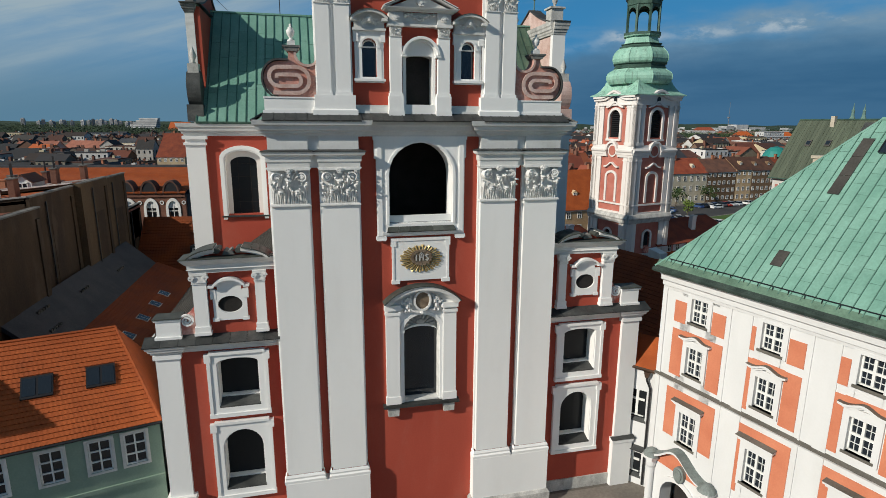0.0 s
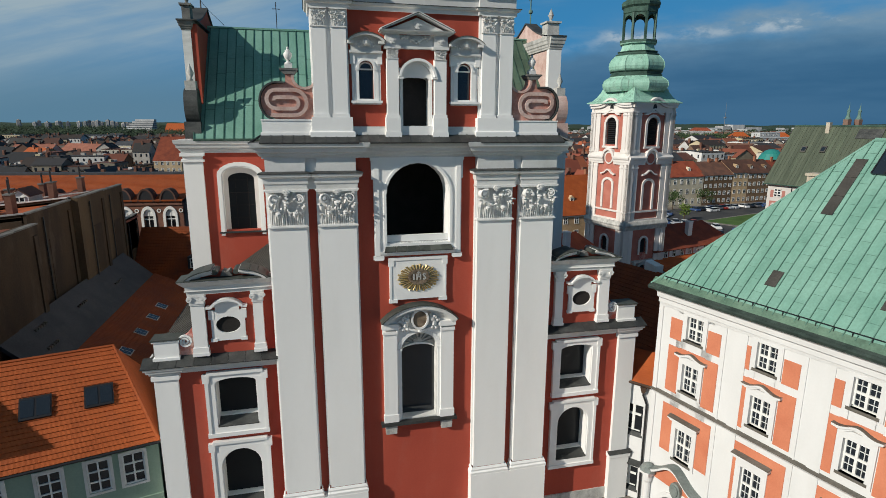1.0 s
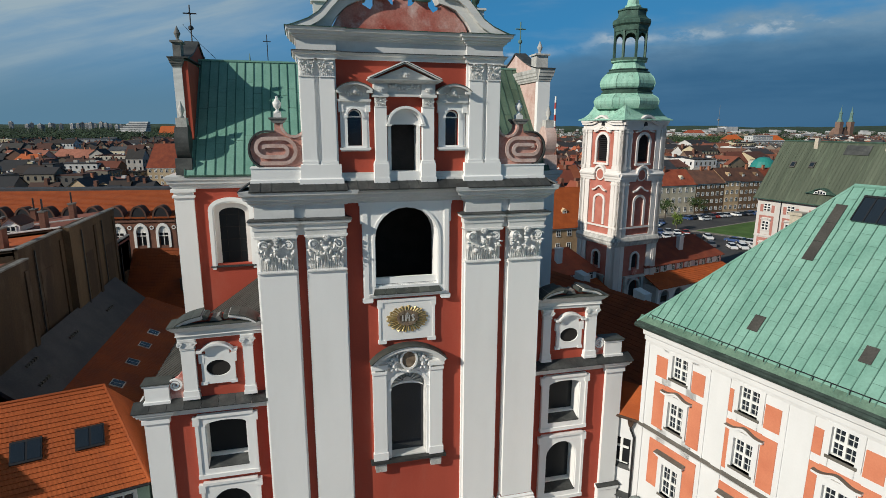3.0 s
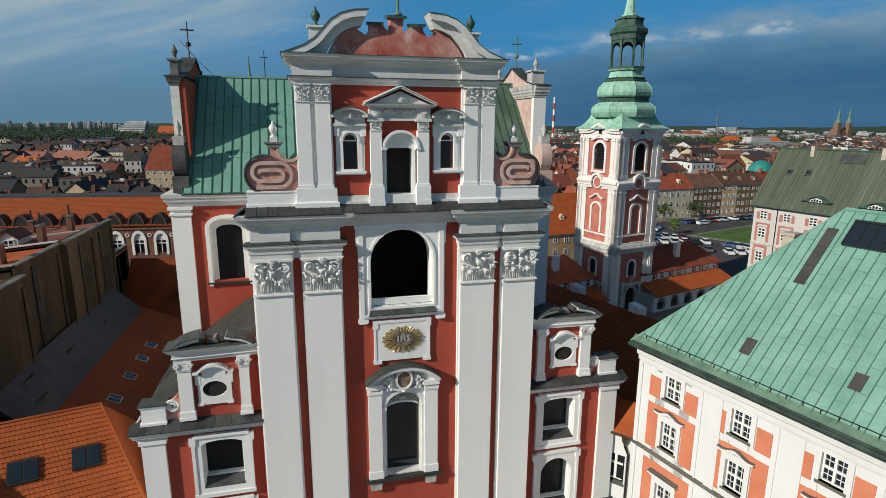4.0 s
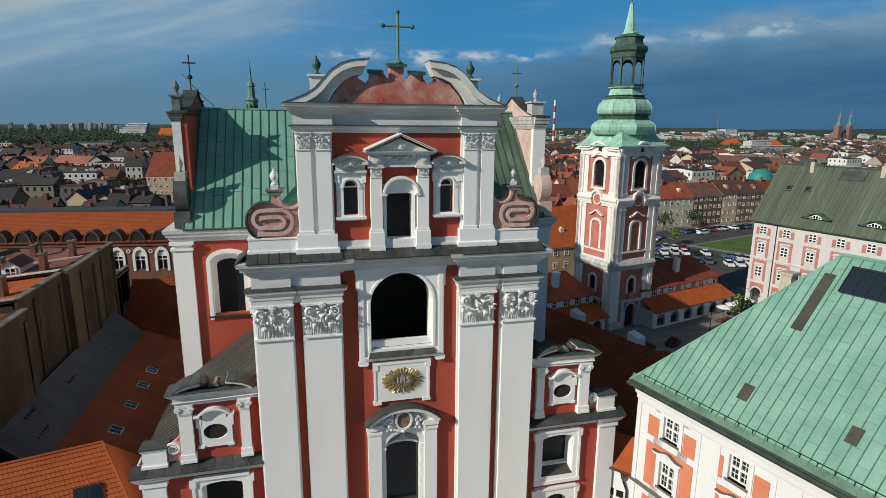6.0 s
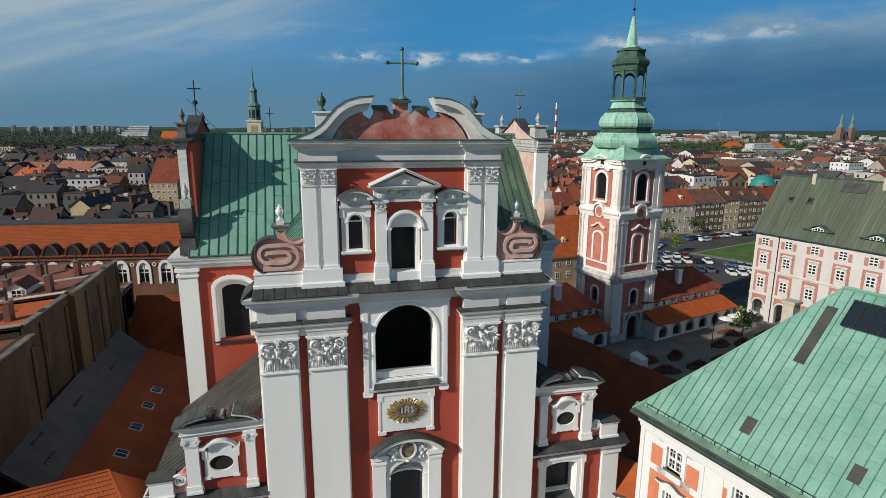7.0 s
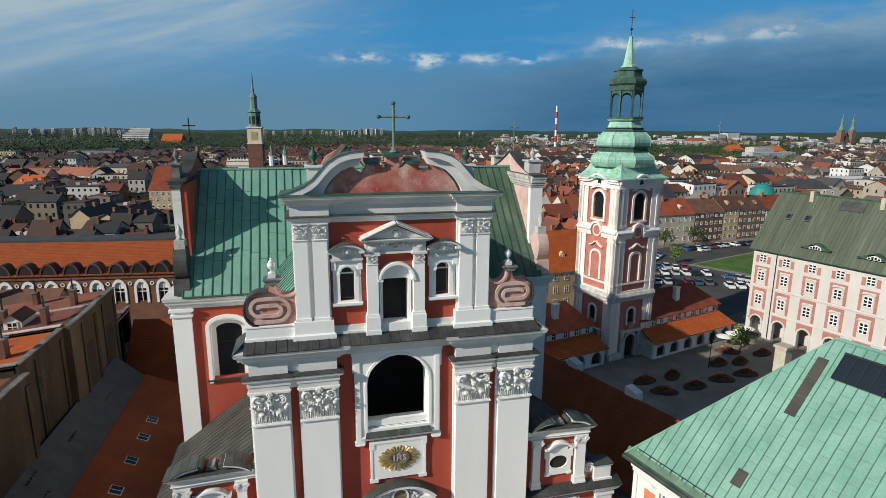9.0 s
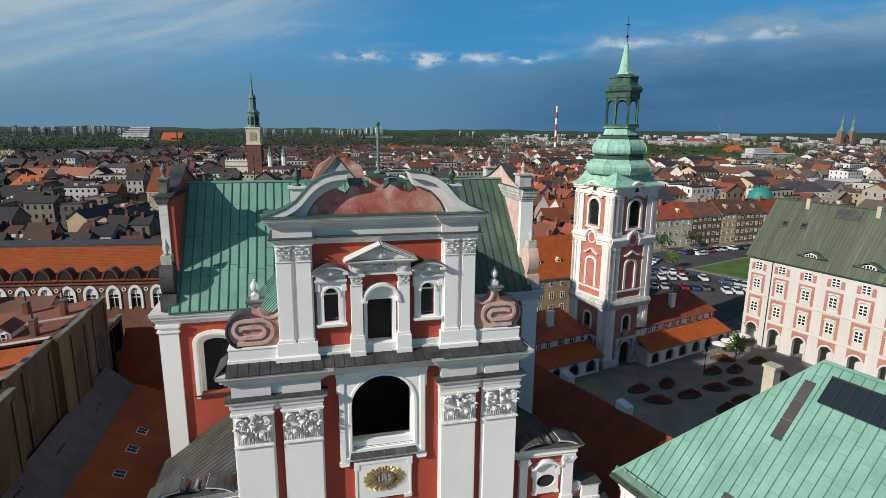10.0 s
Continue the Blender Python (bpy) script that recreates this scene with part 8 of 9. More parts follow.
# loggia building
LOG = pose(-29.0, 71.4, 0, 0, 0, -7.0)
lg = thing("loggia_building", "long building with pointed white window arches and an orange roof", "building", LOG)
LX = -56.0
cs = [-1.9 - 3.72 * i for i in range(15)]
part("wall", pierced(B(), LX, 0.3, 0, 15.6, 0, 0.6, [(c, 0.82, 10.9, 13.2, 1.25) for c in reversed(cs)]), BRICKD, lg, "reddish brick and plaster wall")
part("inside", B().box(LX, 0, 1.6, 1.8, 0, 15.5), DEEP, lg)
for c in cs:
    a = part("window_surround", B().ring(arch(c, 1.25, 10.6, 13.2, 1.8), arch(c, 0.82, 10.6, 13.2, 1.25), -0.15, 0.1), FRAME, lg, "white pointed arch surround")
    part("tracery", B().box(c - 0.05, c + 0.05, 0.1, 0.2, 10.9, 14.2).box(c - 0.8, c + 0.8, 0.1, 0.2, 12.6, 12.75).prism(arc(c, 13.2, 0.82, 1.2, 180, 0, 10), 0.15, 0.22), FRAME, a)
    part("roundel", B().ring(arc(c + 1.86, 14.2, 0.36, 0.36, 0, 360, 14), arc(c + 1.86, 14.2, 0.22, 0.22, 0, 360, 14), -0.12, 0.0), FRAME, lg)
    o = part("eave_shell", B().ring(arc(c, 15.9, 1.42, 2.25, 180, 0, 14), arc(c, 15.9, 1.15, 1.95, 180, 0, 14), -0.6, 1.4), TILE_B, lg, "dark rounded eave gable")
    part("shell_face", B().prism(arc(c, 15.9, 1.18, 1.98, 180, 0, 12), -0.5, 1.4), IRON, o)
part("frieze", B().box(LX, 0.3, -0.25, 0.2, 15.2, 16.2), BRICKD, lg)
q = ((LX, -0.6, 16.1), (0.5, -0.6, 16.1), (0.5, 12.5, 19.5), (LX, 12.5, 19.5))
r_ = part("roof", B().poly(q, 0.2), TILE, lg, "broad orange tiled roof")
part("tiling", tiles(*q, 0.5, 0.6), TILE, r_, kind="stuff")
part("ridge_parapet", B().box(LX, 0.5, 12.4, 13.2, 19.0, 19.9), FELT, lg)
part("rear", B().box(LX, 0.3, 0.8, 20.0, 0, 15.5).box(LX, 0.3, 13.0, 20.0, 15, 19.5), FELT, lg)

# ---- court, street and park ----
def slab(name, pts, z, material, label, category):
    return solid(name, B().add([(x, y, z) for x, y in pts] + [(x, y, -0.2) for x, y in pts], [tuple(range(len(pts)))] + [(i, i + len(pts), (i + 1) % len(pts) + len(pts), (i + 1) % len(pts)) for i in range(len(pts))]), material, label, category)


slab("pavement_court", [(22, 24), (50, -2), (92, 20), (86, 66), (55, 52), (28, 50)], 0.02, PAVING, "dark granite paving of the court", "pavement")
slab("pavement_front", [(-40, -60), (30, -60), (20, 0.0), (-20, 0.0)], 0.02, PAVING, "grey paving before the church", "pavement")
slab("road", [(70, 74), (87, 68), (125, 82), (230, 122), (215, 152), (108, 139), (78, 112)], 0.0, ASPHALT, "grey asphalt street and car park", "road")
slab("park_lawn", [(113, 113), (121, 97.5), (200, 121), (188, 137)], 0.14, GRASS, "green lawn behind a pale kerb", "lawn")
slab("park_path", [(110.5, 113), (120, 95.5), (203, 120), (190, 139.5)], 0.09, PAVING, "pale path round the lawn", "pavement")
slab("pavement_tenement", [(112, 136.0), (185, 145.0), (184, 149), (111, 140)], 0.14, PAVING, "grey pavement before the tenements", "pavement")

rng = random.Random(11)


def shrub_mesh(n, r, h, seed):
    g = random.Random(seed)
    b = B()
    for _ in range(n):
        a, q = g.uniform(0, 6.28), g.random() ** 0.5
        x, y = r * q * math.cos(a), 0.5 * r * q * math.sin(a)
        z = h * (1 - q * q) * g.uniform(0.4, 1.05)
        d = Vector((g.uniform(-1, 1), g.uniform(-1, 1), g.uniform(-0.3, 1))).normalized()
        u = d.orthogonal().normalized() * g.uniform(0.16, 0.34)
        v = d.cross(u)
        b.add([Vector((x, y, z)) - u, Vector((x, y, z)) + v, Vector((x, y, z)) + u, Vector((x, y, z)) - v * 0.6], [(0, 1, 2, 3)])
    return b


RUST = surf("rust_red_shrub", (0.16, 0.035, 0.018), (0.28, 0.08, 0.03), 0.9, 1.5, 6, 0.0, each=0.25)
SOIL = surf("planting_soil", (0.05, 0.035, 0.025), (0.09, 0.06, 0.045), 0.95, 1, 8, 0.3)
bed = thing("planting_bed", "low mound planted with rust-red shrubs in the court", "planting", pose(48.5, 42.2, 0, 0, 0, 10), "beds in the court")
part("mound", B().lathe([(2.3, 0.0), (2.2, 0.25), (1.6, 0.55), (0.4, 0.7)], (0, 0, 0), 16).moved(Matrix.Diagonal((1, 0.5, 1, 1))), SOIL, bed)
part("shrubs", shrub_mesh(260, 2.2, 1.1, 3), RUST, bed, kind="stuff")
for x, y, a in ((54.4, 43.0, 40), (49.3, 38.0, -20), (55.5, 38.5, 5), (65.8, 45.6, 20), (61.6, 39.7, -15), (70.2, 45.3, 30), (67.2, 40.6, -10), (77.2, 47.6, 15), (58.0, 33.0, 25), (71.4, 49.9, -30), (63.0, 35.0, 0), (76, 41, 20)):
    copy_thing(bed, pose(x, y, 0.0, 0, 0, a))


def parasol(m):
    p = thing("parasol", "white cafe parasol in the court", "parasol", m, "cafe parasols")
    part("pole", B().tube([(0, 0, 0), (0, 0, 2.6)], 0.035), IRON, p)
    part("canopy", B().lathe([(1.5, 2.1), (1.48, 2.16), (0.8, 2.42), (0.05, 2.62)], (0, 0, 0), 8), FRAME, p)
    part("foot", B().lathe([(0.35, 0), (0.3, 0.12)], (0, 0, 0), 10), GREYW, p)
    return p


pa = parasol(pose(75.5, 53.4, 0.02))
for x, y in ((78.2, 54.2), (72.6, 52.4), (80.4, 55.2)):
    copy_thing(pa, pose(x, y, 0.02))
lamp = thing("street_lamp", "slim dark street lamp in the court", "street lamp", pose(63.0, 44.6, 0.02))
part("pole", B().tube([(0, 0, 0), (0, 0, 4.6)], [0.09, 0.05]), IRON, lamp)
part("lantern_head", B().lathe([(0.08, 4.5), (0.24, 4.7), (0.28, 5.1), (0.05, 5.35)], (0, 0, 0), 8), IRON, lamp)

# ---- cars ----
CARS = [plain("car_paint_" + n, c, 0.3) for n, c in (("white", (0.72, 0.72, 0.72)), ("silver", (0.42, 0.43, 0.45)), ("black", (0.02, 0.02, 0.022)), ("red", (0.32, 0.03, 0.02)), ("blue", (0.04, 0.08, 0.2)), ("grey", (0.12, 0.12, 0.13)))]
RUBBER = plain("tyre_rubber", (0.02, 0.02, 0.02), 0.9)
RIM = plain("wheel_rim", (0.5, 0.5, 0.5), 0.4, 0.8)
tyre_mesh = B().add(*(lambda b: (b.v, b.f))(B().prism(arc(0, 0, 0.32, 0.32, 0, 342, 19), -0.1, 0.1))).mesh("tyre", RUBBER)
rim_mesh = B().prism(arc(0, 0, 0.19, 0.19, 0, 330, 11), -0.11, 0.11).mesh("rim", RIM)
lamp_mesh = B().box(-0.03, 0.03, -0.16, 0.16, -0.07, 0.07).mesh("headlight", plain("car_lamp", (0.7, 0.7, 0.68), 0.15))


def make_car(paint, label, m, tall=0.0):
    c = thing("car", label, "car", m, "parked cars")
    low = [(-2.1, 0.25), (2.1, 0.25), (2.15, 0.55), (2.0, 0.78), (1.0, 0.9), (-1.9, 0.95), (-2.12, 0.7)]
    part("body", B().prism(low, -0.85, 0.85), paint, c)
    top = [(-1.85, 0.93), (0.95, 0.9), (0.35, 1.42 + tall), (-1.35, 1.45 + tall)]
    part("roof_panel", B().prism([(0.3, 1.4 + tall), (0.2, 1.47 + tall), (-1.25, 1.5 + tall), (-1.35, 1.43 + tall)], -0.66, 0.66), paint, c)
    part("glasshouse", B().prism(top, -0.7, 0.7), GLASS, c)
    for x in (-1.3, 1.3):
        for y in (-0.78, 0.78):
            t = part("wheel", tyre_mesh, None, c)
            t.location = (x, y, 0.32)
            part("rim", rim_mesh, None, t)
    for y in (-0.6, 0.6):
        part("headlight", lamp_mesh, None, c).location = (2.08, y, 0.65)
    return c


names = ("white", "silver", "black", "red", "blue", "grey")
proto = [make_car(p, "parked " + n + " car on the asphalt", pose(88.0 + 2.6 * i, 96.6 - 0.9 * i, 0.0, 0, 0, 75), 0.12 * (i % 2)) for i, (n, p) in enumerate(zip(names, CARS))]


def row_of_cars(x0, y0, x1, y1, n, turn):
    for i in range(n):
        if rng.random() < 0.1:
            continue
        t = (i + 0.5) / n
        copy_thing(rng.choice(proto[:3] + proto), pose(x0 + (x1 - x0) * t + rng.uniform(-0.2, 0.2), y0 + (y1 - y0) * t, 0.0, 0, 0, turn + rng.choice((0, 180)) + rng.uniform(-3, 3)))


row_of_cars(92, 106, 109, 100.5, 6, 72)
row_of_cars(95, 112.5, 107, 108.5, 5, 72)
row_of_cars(97.5, 117.5, 110, 127.5, 6, 130)
row_of_cars(94, 124, 106, 134, 6, 130)
row_of_cars(123, 132.5, 172, 138.8, 19, 97)
row_of_cars(126, 129.0, 160, 133.0, 5, 7)
row_of_cars(111, 97, 116, 88, 4, 120)
row_of_cars(118, 93, 128, 95, 2, 15)
row_of_cars(103, 88.5, 112, 86, 3, 70)

# ---- tenements across the park ----
BROWNW = surf("brown_plaster", (0.15, 0.092, 0.052), (0.21, 0.13, 0.075), 0.85, 0.3, 4, 0.1, each=0.2)
house("tenement", "cream three-storey tenement with a red tiled roof", 20.5, 13, 11.0, 5.2, CREAM, TILE_R, pose(115.5, 141.5, 0, 0, 0, 6.5), 3, 7, 0.0, "tenement row", 1, 2)
house("tenement", "brown four-storey tenement with a brown roof", 14.0, 13, 11.2, 4.6, BROWNW, TILE_B, pose(136.0, 143.9, 0, 0, 0, 6.5), 4, 6, 0.0, "tenement row", 2, 0)
house("tenement", "narrow brick tenement with a brown roof", 7.6, 13, 11.8, 4.6, OCHRE, TILE_B, pose(150.0, 145.5, 0, 0, 0, 6.5), 4, 3, 0.0, "tenement row", 1, 1)
house("tenement", "grey-brown tenement with a brown roof", 14.0, 13, 11.4, 4.8, BROWNW, TILE_B, pose(157.6, 146.4, 0, 0, 0, 6.5), 4, 6, 0.0, "tenement row", 1, 2)
house("tenement", "pale tenement with a red roof", 15.0, 13, 11.0, 4.8, PALE, TILE_R, pose(171.6, 148.0, 0, 0, 0, 6.5), 4, 6, 0.0, "tenement row", 1, 0)


# ---- trees ----
def tree(label, m, h=7.0, r=2.6, leaves=520, seed=1, material=LEAF, group="street trees"):
    g = random.Random(seed)
    t = thing("tree", label, "tree", m, group)
    part("trunk", B().tube([(0, 0, 0), (0.05, 0.02, h * 0.3), (0.1, -0.05, h * 0.55), (0.05, 0, h * 0.85)], [0.2, 0.15, 0.1, 0.03], 7), BARK, t)
    ends = []
    for k in range(7):
        a, z = k * 2.4 + g.uniform(-0.3, 0.3), h * (0.32 + 0.07 * k)
        e = Vector((math.cos(a) * r * g.uniform(0.55, 0.95), math.sin(a) * r * g.uniform(0.55, 0.95), z + h * g.uniform(0.08, 0.25)))
        part("limb", B().tube([(0.05, 0, z), e * 0.5 + Vector((0, 0, z * 0.55)), e], [0.08, 0.05, 0.02], 5), BARK, t)
        ends.append(e)
    ends += [Vector((0, 0, h * 0.9)), Vector((0.3, 0.2, h * 0.75))]
    b = B()
    for i in range(leaves):
        c = g.choice(ends) + Vector((g.gauss(0, r * 0.26), g.gauss(0, r * 0.26), g.gauss(0, h * 0.075)))
        d = Vector((g.uniform(-1, 1), g.uniform(-1, 1), g.uniform(-0.4, 1))).normalized()
        u = d.orthogonal().normalized() * g.uniform(0.12, 0.3)
        v = d.cross(u)
        b.add([c - u, c + v, c + u, c - v * 0.7], [(0, 1, 2, 3)])
    part("crown", b, material, t)
    return t


LEAF_Y = surf("fresh_yellow_green_leaves", (0.11, 0.17, 0.03), (0.17, 0.24, 0.05), 0.85, 0.6, 3, 0.0)
t1 = tree("young light green tree in the court", pose(73.6, 49.2, 0.0), 5.2, 1.5, 420, 2, LEAF_Y)
t2 = tree("round green street tree before the tenements", pose(133.0, 138.6, 0.1), 6.5, 2.8, 700, 3)
tree("bare-branched young tree by the wing", pose(84.5, 58.5, 0.0), 5.0, 1.6, 60, 4)
for x, y, k in ((118.5, 136.6, 1), (126, 96, 0), (160, 108, 1), (172, 112, 1), (108, 116, 0), (86, 108, 1), (190, 140, 1), (196, 130, 1), (176, 143.6, 1)):
    copy_thing((t1, t2)[k], pose(x, y, 0.0, 0, 0, x * 37 % 360))


# ---- the old town ----
EYE = Vector((-5.5, -35.0, 0))
AXIS = math.atan2(0.245, 0.97)


def bearing(x, y):
    """Degrees to the right of the straight view."""
    return math.degrees(math.atan2(x - EYE.x, y - EYE.y) - AXIS)


CLEAR = [(-242, 693, 34), (-128, 396, 16), (-70, 264, 17), (-150, 300, 20), (-172, 365, 18), (-146, 366, 20), (-70, 178, 14), (-84, 194, 11), (308, 306, 30), (247, 206, 17), (330, 252, 28), (216, 266, 10), (184, 166, 9)]


def kept_free(x, y):
    if any(math.hypot(x - a, y - b) < r for a, b, r in CLEAR):
        return True
    if y < 97 and -95 < x < 28 or x < -20 and y < 97:
        return True
    if 20 < x < 128 and y < 78 or 76 < x < 235 and y < 160 or 45 < x < 80 and y < 92:
        return True
    b = bearing(x, y)
    return not -43 < b < 45


PROTO = {}
STYLES = [  # width, depth, height, rise, wall, roof, hip, floors, bays, dormers, words
    (11, 12, 11.5, 5.0, CREAM, TILE_R, 0, 3, 4, 0, "cream town house with a red tiled roof"),
    (13, 12, 12.5, 5.5, OCHRE, TILE_R, 0, 4, 5, 2, "ochre town house with a red tiled roof and dormers"),
    (9, 13, 10.5, 5.0, PALE, TILE, 0, 3, 3, 1, "pale town house with an orange tiled roof"),
    (14, 13, 13.0, 4.5, GREYW, TILE_B, 3, 4, 5, 0, "grey town house with a brown hipped roof"),
    (12, 14, 13.0, 1.6, GREYW, FELT, 0, 4, 4, 0, "grey tenement with a shallow dark felt roof"),
    (15, 12, 11.0, 1.4, OCHRE, FELT, 0, 3, 5, 0, "ochre tenement with a shallow dark felt roof"),
    (12, 13, 11.5, 6.0, BRICKF, TILE_B, 0, 3, 4, 2, "brick town house with a steep brown roof"),
    (16, 14, 12.0, 6.5, PALE, TILE_R, 5, 4, 6, 3, "pale town house with a red hipped roof and dormers"),
    (13, 12, 14.0, 4.0, CREAM, FELT, 0, 4, 4, 0, "cream tenement with a dark roof"),
    (10, 12, 9.5, 4.5, GREYW, TILE, 0, 3, 3, 0, "grey house with an orange tiled roof"),
]
# mostly dark styles in the west, in place of cloud shadow
LEFT_MIX = [3, 3, 3, 4, 4, 4, 5, 5, 6, 6, 8, 8, 1]
RIGHT_MIX = [0, 1, 3, 3, 6, 7, 6, 4, 8, 8, 4, 5]


def town_house(k, x, y, turn, full):
    w, d, h, rise, wm, rm, hip, fl, bays, dorm, words = STYLES[k]
    m = pose(x, y, 0, 0, 0, turn)
    key = (k, full)
    if key not in PROTO:
        if full:
            PROTO[key] = house("town_house", words, w, d, h, rise, wm, rm, m, fl, bays, hip, "old town houses", 2, dorm, True)
        else:
            PROTO[key] = house("town_house", words, w, d, h, rise, wm, rm, m, 1, 0, hip, "old town houses", 1, 0, False)
    else:
        copy_thing(PROTO[key], m)
    return w


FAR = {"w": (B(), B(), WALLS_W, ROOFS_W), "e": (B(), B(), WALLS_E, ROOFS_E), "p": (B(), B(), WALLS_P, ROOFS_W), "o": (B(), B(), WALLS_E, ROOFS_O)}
PANES, STACKS = B(), B()


def far_house(side, w, d, h, rise, m, floors=0):
    """A joined house of the far town: hull, one-piece roof, chimneys and, nearer by, window openings."""
    FAR[side][0].join(B().add([(0, 0, 0), (0, d, 0), (0, d, h), (0, d / 2, h + rise - 0.2), (0, 0, h), (w, 0, 0), (w, d, 0), (w, d, h), (w, d / 2, h + rise - 0.2), (w, 0, h)], [(0, 4, 3, 2, 1), (5, 6, 7, 8, 9), (0, 5, 9, 4), (1, 2, 7, 6)]), m)
    o = 0.35
    if rise < 1.2:
        FAR[side][1].join(B().box(0.3, w - 0.3, 0.3, d - 0.3, h - 0.1, h + rise * 0.6), m)
        for _ in range(rng.choice((1, 2, 3, 4))):
            x, y, e = rng.uniform(0.15, 0.85) * w, rng.uniform(0.15, 0.8) * d, rng.uniform(0.4, 1.1)
            FAR["p"][0].join(B().box(x - e, x + e, y - e * 0.7, y + e * 0.7, h, h + rise * 0.6 + rng.uniform(0.2, 1.3)), m)
    else:
        FAR[side][1].join(B().add([(-o, -o, h - 0.1), (-o, d / 2, h + rise), (-o, d + o, h - 0.1), (w + o, -o, h - 0.1), (w + o, d / 2, h + rise), (w + o, d + o, h - 0.1), (-o, d / 2, h + rise - 0.25), (w + o, d / 2, h + rise - 0.25)], [(0, 3, 4, 1), (1, 4, 5, 2), (0, 1, 2, 6), (3, 7, 5, 4), (0, 6, 7, 3), (2, 5, 7, 6)]), m)
    for _ in range(rng.choice((0, 1, 1, 2))):
        x, y = rng.uniform(0.1, 0.9) * w, d * rng.uniform(0.35, 0.65)
        STACKS.join(B().box(x - 0.4, x + 0.4, y - 0.7, y + 0.7, h, h + rise + rng.uniform(0.6, 1.6)), m)
    if rise > 3 and floors and rng.random() < 0.5:
        for i in range(int(w / 4)):
            x = 2 + 4 * i
            FAR[side][0].join(B().prism([(x - 0.6, h + rise * 0.25), (x + 0.6, h + rise * 0.25), (x + 0.6, h + rise * 0.25 + 1.3), (x - 0.6, h + rise * 0.25 + 1.3)], d * 0.12, d * 0.3), m)
            PANES.join(B().add([(x - 0.4, d * 0.12 - 0.03, h + rise * 0.25 + 0.2), (x + 0.4, d * 0.12 - 0.03, h + rise * 0.25 + 0.2), (x + 0.4, d * 0.12 - 0.03, h + rise * 0.25 + 1.1), (x - 0.4, d * 0.12 - 0.03, h + rise * 0.25 + 1.1)], [(0, 1, 2, 3)]), m)
    for f in range(floors):
        z = h * (f + 0.3) / floors
        zt = z + h / floors * 0.44
        vs = []
        n = max(int(w / 2.4), 1)
        for i in range(n):
            x = w * (i + 0.5) / n
            for y in (-0.04, d + 0.04):
                vs.append([(x - 0.42, y, z), (x + 0.42, y, z), (x + 0.42, y, zt), (x - 0.42, y, zt)])
        n = max(int(d / 3.2), 1)
        for i in range(n):
            y = d * (i + 0.5) / n
            for x in (-0.04, w + 0.04):
                vs.append([(x, y - 0.42, z), (x, y + 0.42, z), (x, y + 0.42, zt), (x, y - 0.42, zt)])
        for v in vs:
            PANES.join(B().add(v, [(0, 1, 2, 3)]), m)


rng = random.Random(21)
y, j = 99.0, 0
while y < 660:
    x = -0.62 * y - 60
    near_row = y < 240
    pitch = (17 if j % 2 else 19) if near_row else (14 if j % 2 else 19)
    while x < 1.45 * y + 50:
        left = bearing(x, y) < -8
        k = rng.choice(LEFT_MIX if left else RIGHT_MIX)
        dist = math.hypot(x - EYE.x, y - EYE.y)
        w = STYLES[k][0] if dist < 250 else rng.uniform(7.5, 14)
        b = bearing(x + w / 2, y)
        hidden = -28 < b < 6.5 and dist < 330
        green = 19 < b < 33 and dist > 600
        if not kept_free(x, y) and not kept_free(x + w, y + 13) and not hidden and not green and rng.random() > 0.07:
            turn = (-7 if left else 8) + rng.uniform(-2, 2) + (180 if j % 2 else 0)
            px = x + (w if j % 2 else 0)
            py = y + (13 if j % 2 else 0) + rng.uniform(-1.2, 1.2)
            if not left and 4 < b < 18 and dist < 430:
                for q in (0.0, 8.0):
                    hw, hd = rng.uniform(6.5, 9.5), rng.uniform(7.5, 10)
                    mm = pose(px, py, 0, 0, 0, turn + rng.uniform(-9, 9)) @ pose(rng.uniform(0, 2), q, 0)
                    if rng.random() < 0.5:
                        mm, hw, hd = mm @ pose(hd, 0, 0, 0, 0, 90), hd, hw
                    far_house("o" if rng.random() < 0.8 else "p", hw, hd, rng.uniform(8, 13), rng.uniform(3.8, 6.5), mm, 3)
                x -= w * 0.25
            elif dist < 250 and left:
                for e in (0.0, w * 0.52):
                    h = rng.uniform(7.5, 13.5)
                    # near west houses take the palette dimmed for cloud shadow
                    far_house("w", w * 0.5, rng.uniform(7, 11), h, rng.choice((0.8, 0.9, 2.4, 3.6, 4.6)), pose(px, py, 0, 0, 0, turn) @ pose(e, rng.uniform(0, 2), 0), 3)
            elif dist < 250:
                town_house(k, px, py, turn, True)
            else:
                flat = rng.random() < (0.45 if left else 0.3)
                d, h = rng.uniform(9, 13), rng.uniform(8.5, 15)
                rise = rng.uniform(0.6, 1.1) if flat else rng.uniform(2.0, 4.8) if left else rng.uniform(2.6, 6.0)
                m = pose(px, py, 0, 0, 0, turn)
                if rng.random() < (0.05 if left else 0.2):
                    far_house("p", w + rng.uniform(2, 12), rng.uniform(11, 15), rng.uniform(13, 18), rng.choice((0.8, 0.8, 3.0)), m, 5)
                    x += 9
                    continue
                if rng.random() < 0.42:
                    m = m @ pose(w, 0, 0, 0, 0, 90)
                    w, d = d, w
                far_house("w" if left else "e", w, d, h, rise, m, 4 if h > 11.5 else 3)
                if rng.random() < 0.3:
                    far_house("w" if left else "e", d * 0.6, w * 0.8, h * 0.6, 0.8, m @ pose(w * 0.2, d, 0), 2)
        x += w + (0.2 if rng.random() < 0.82 else rng.uniform(4, 9))
    y += pitch
    j += 1

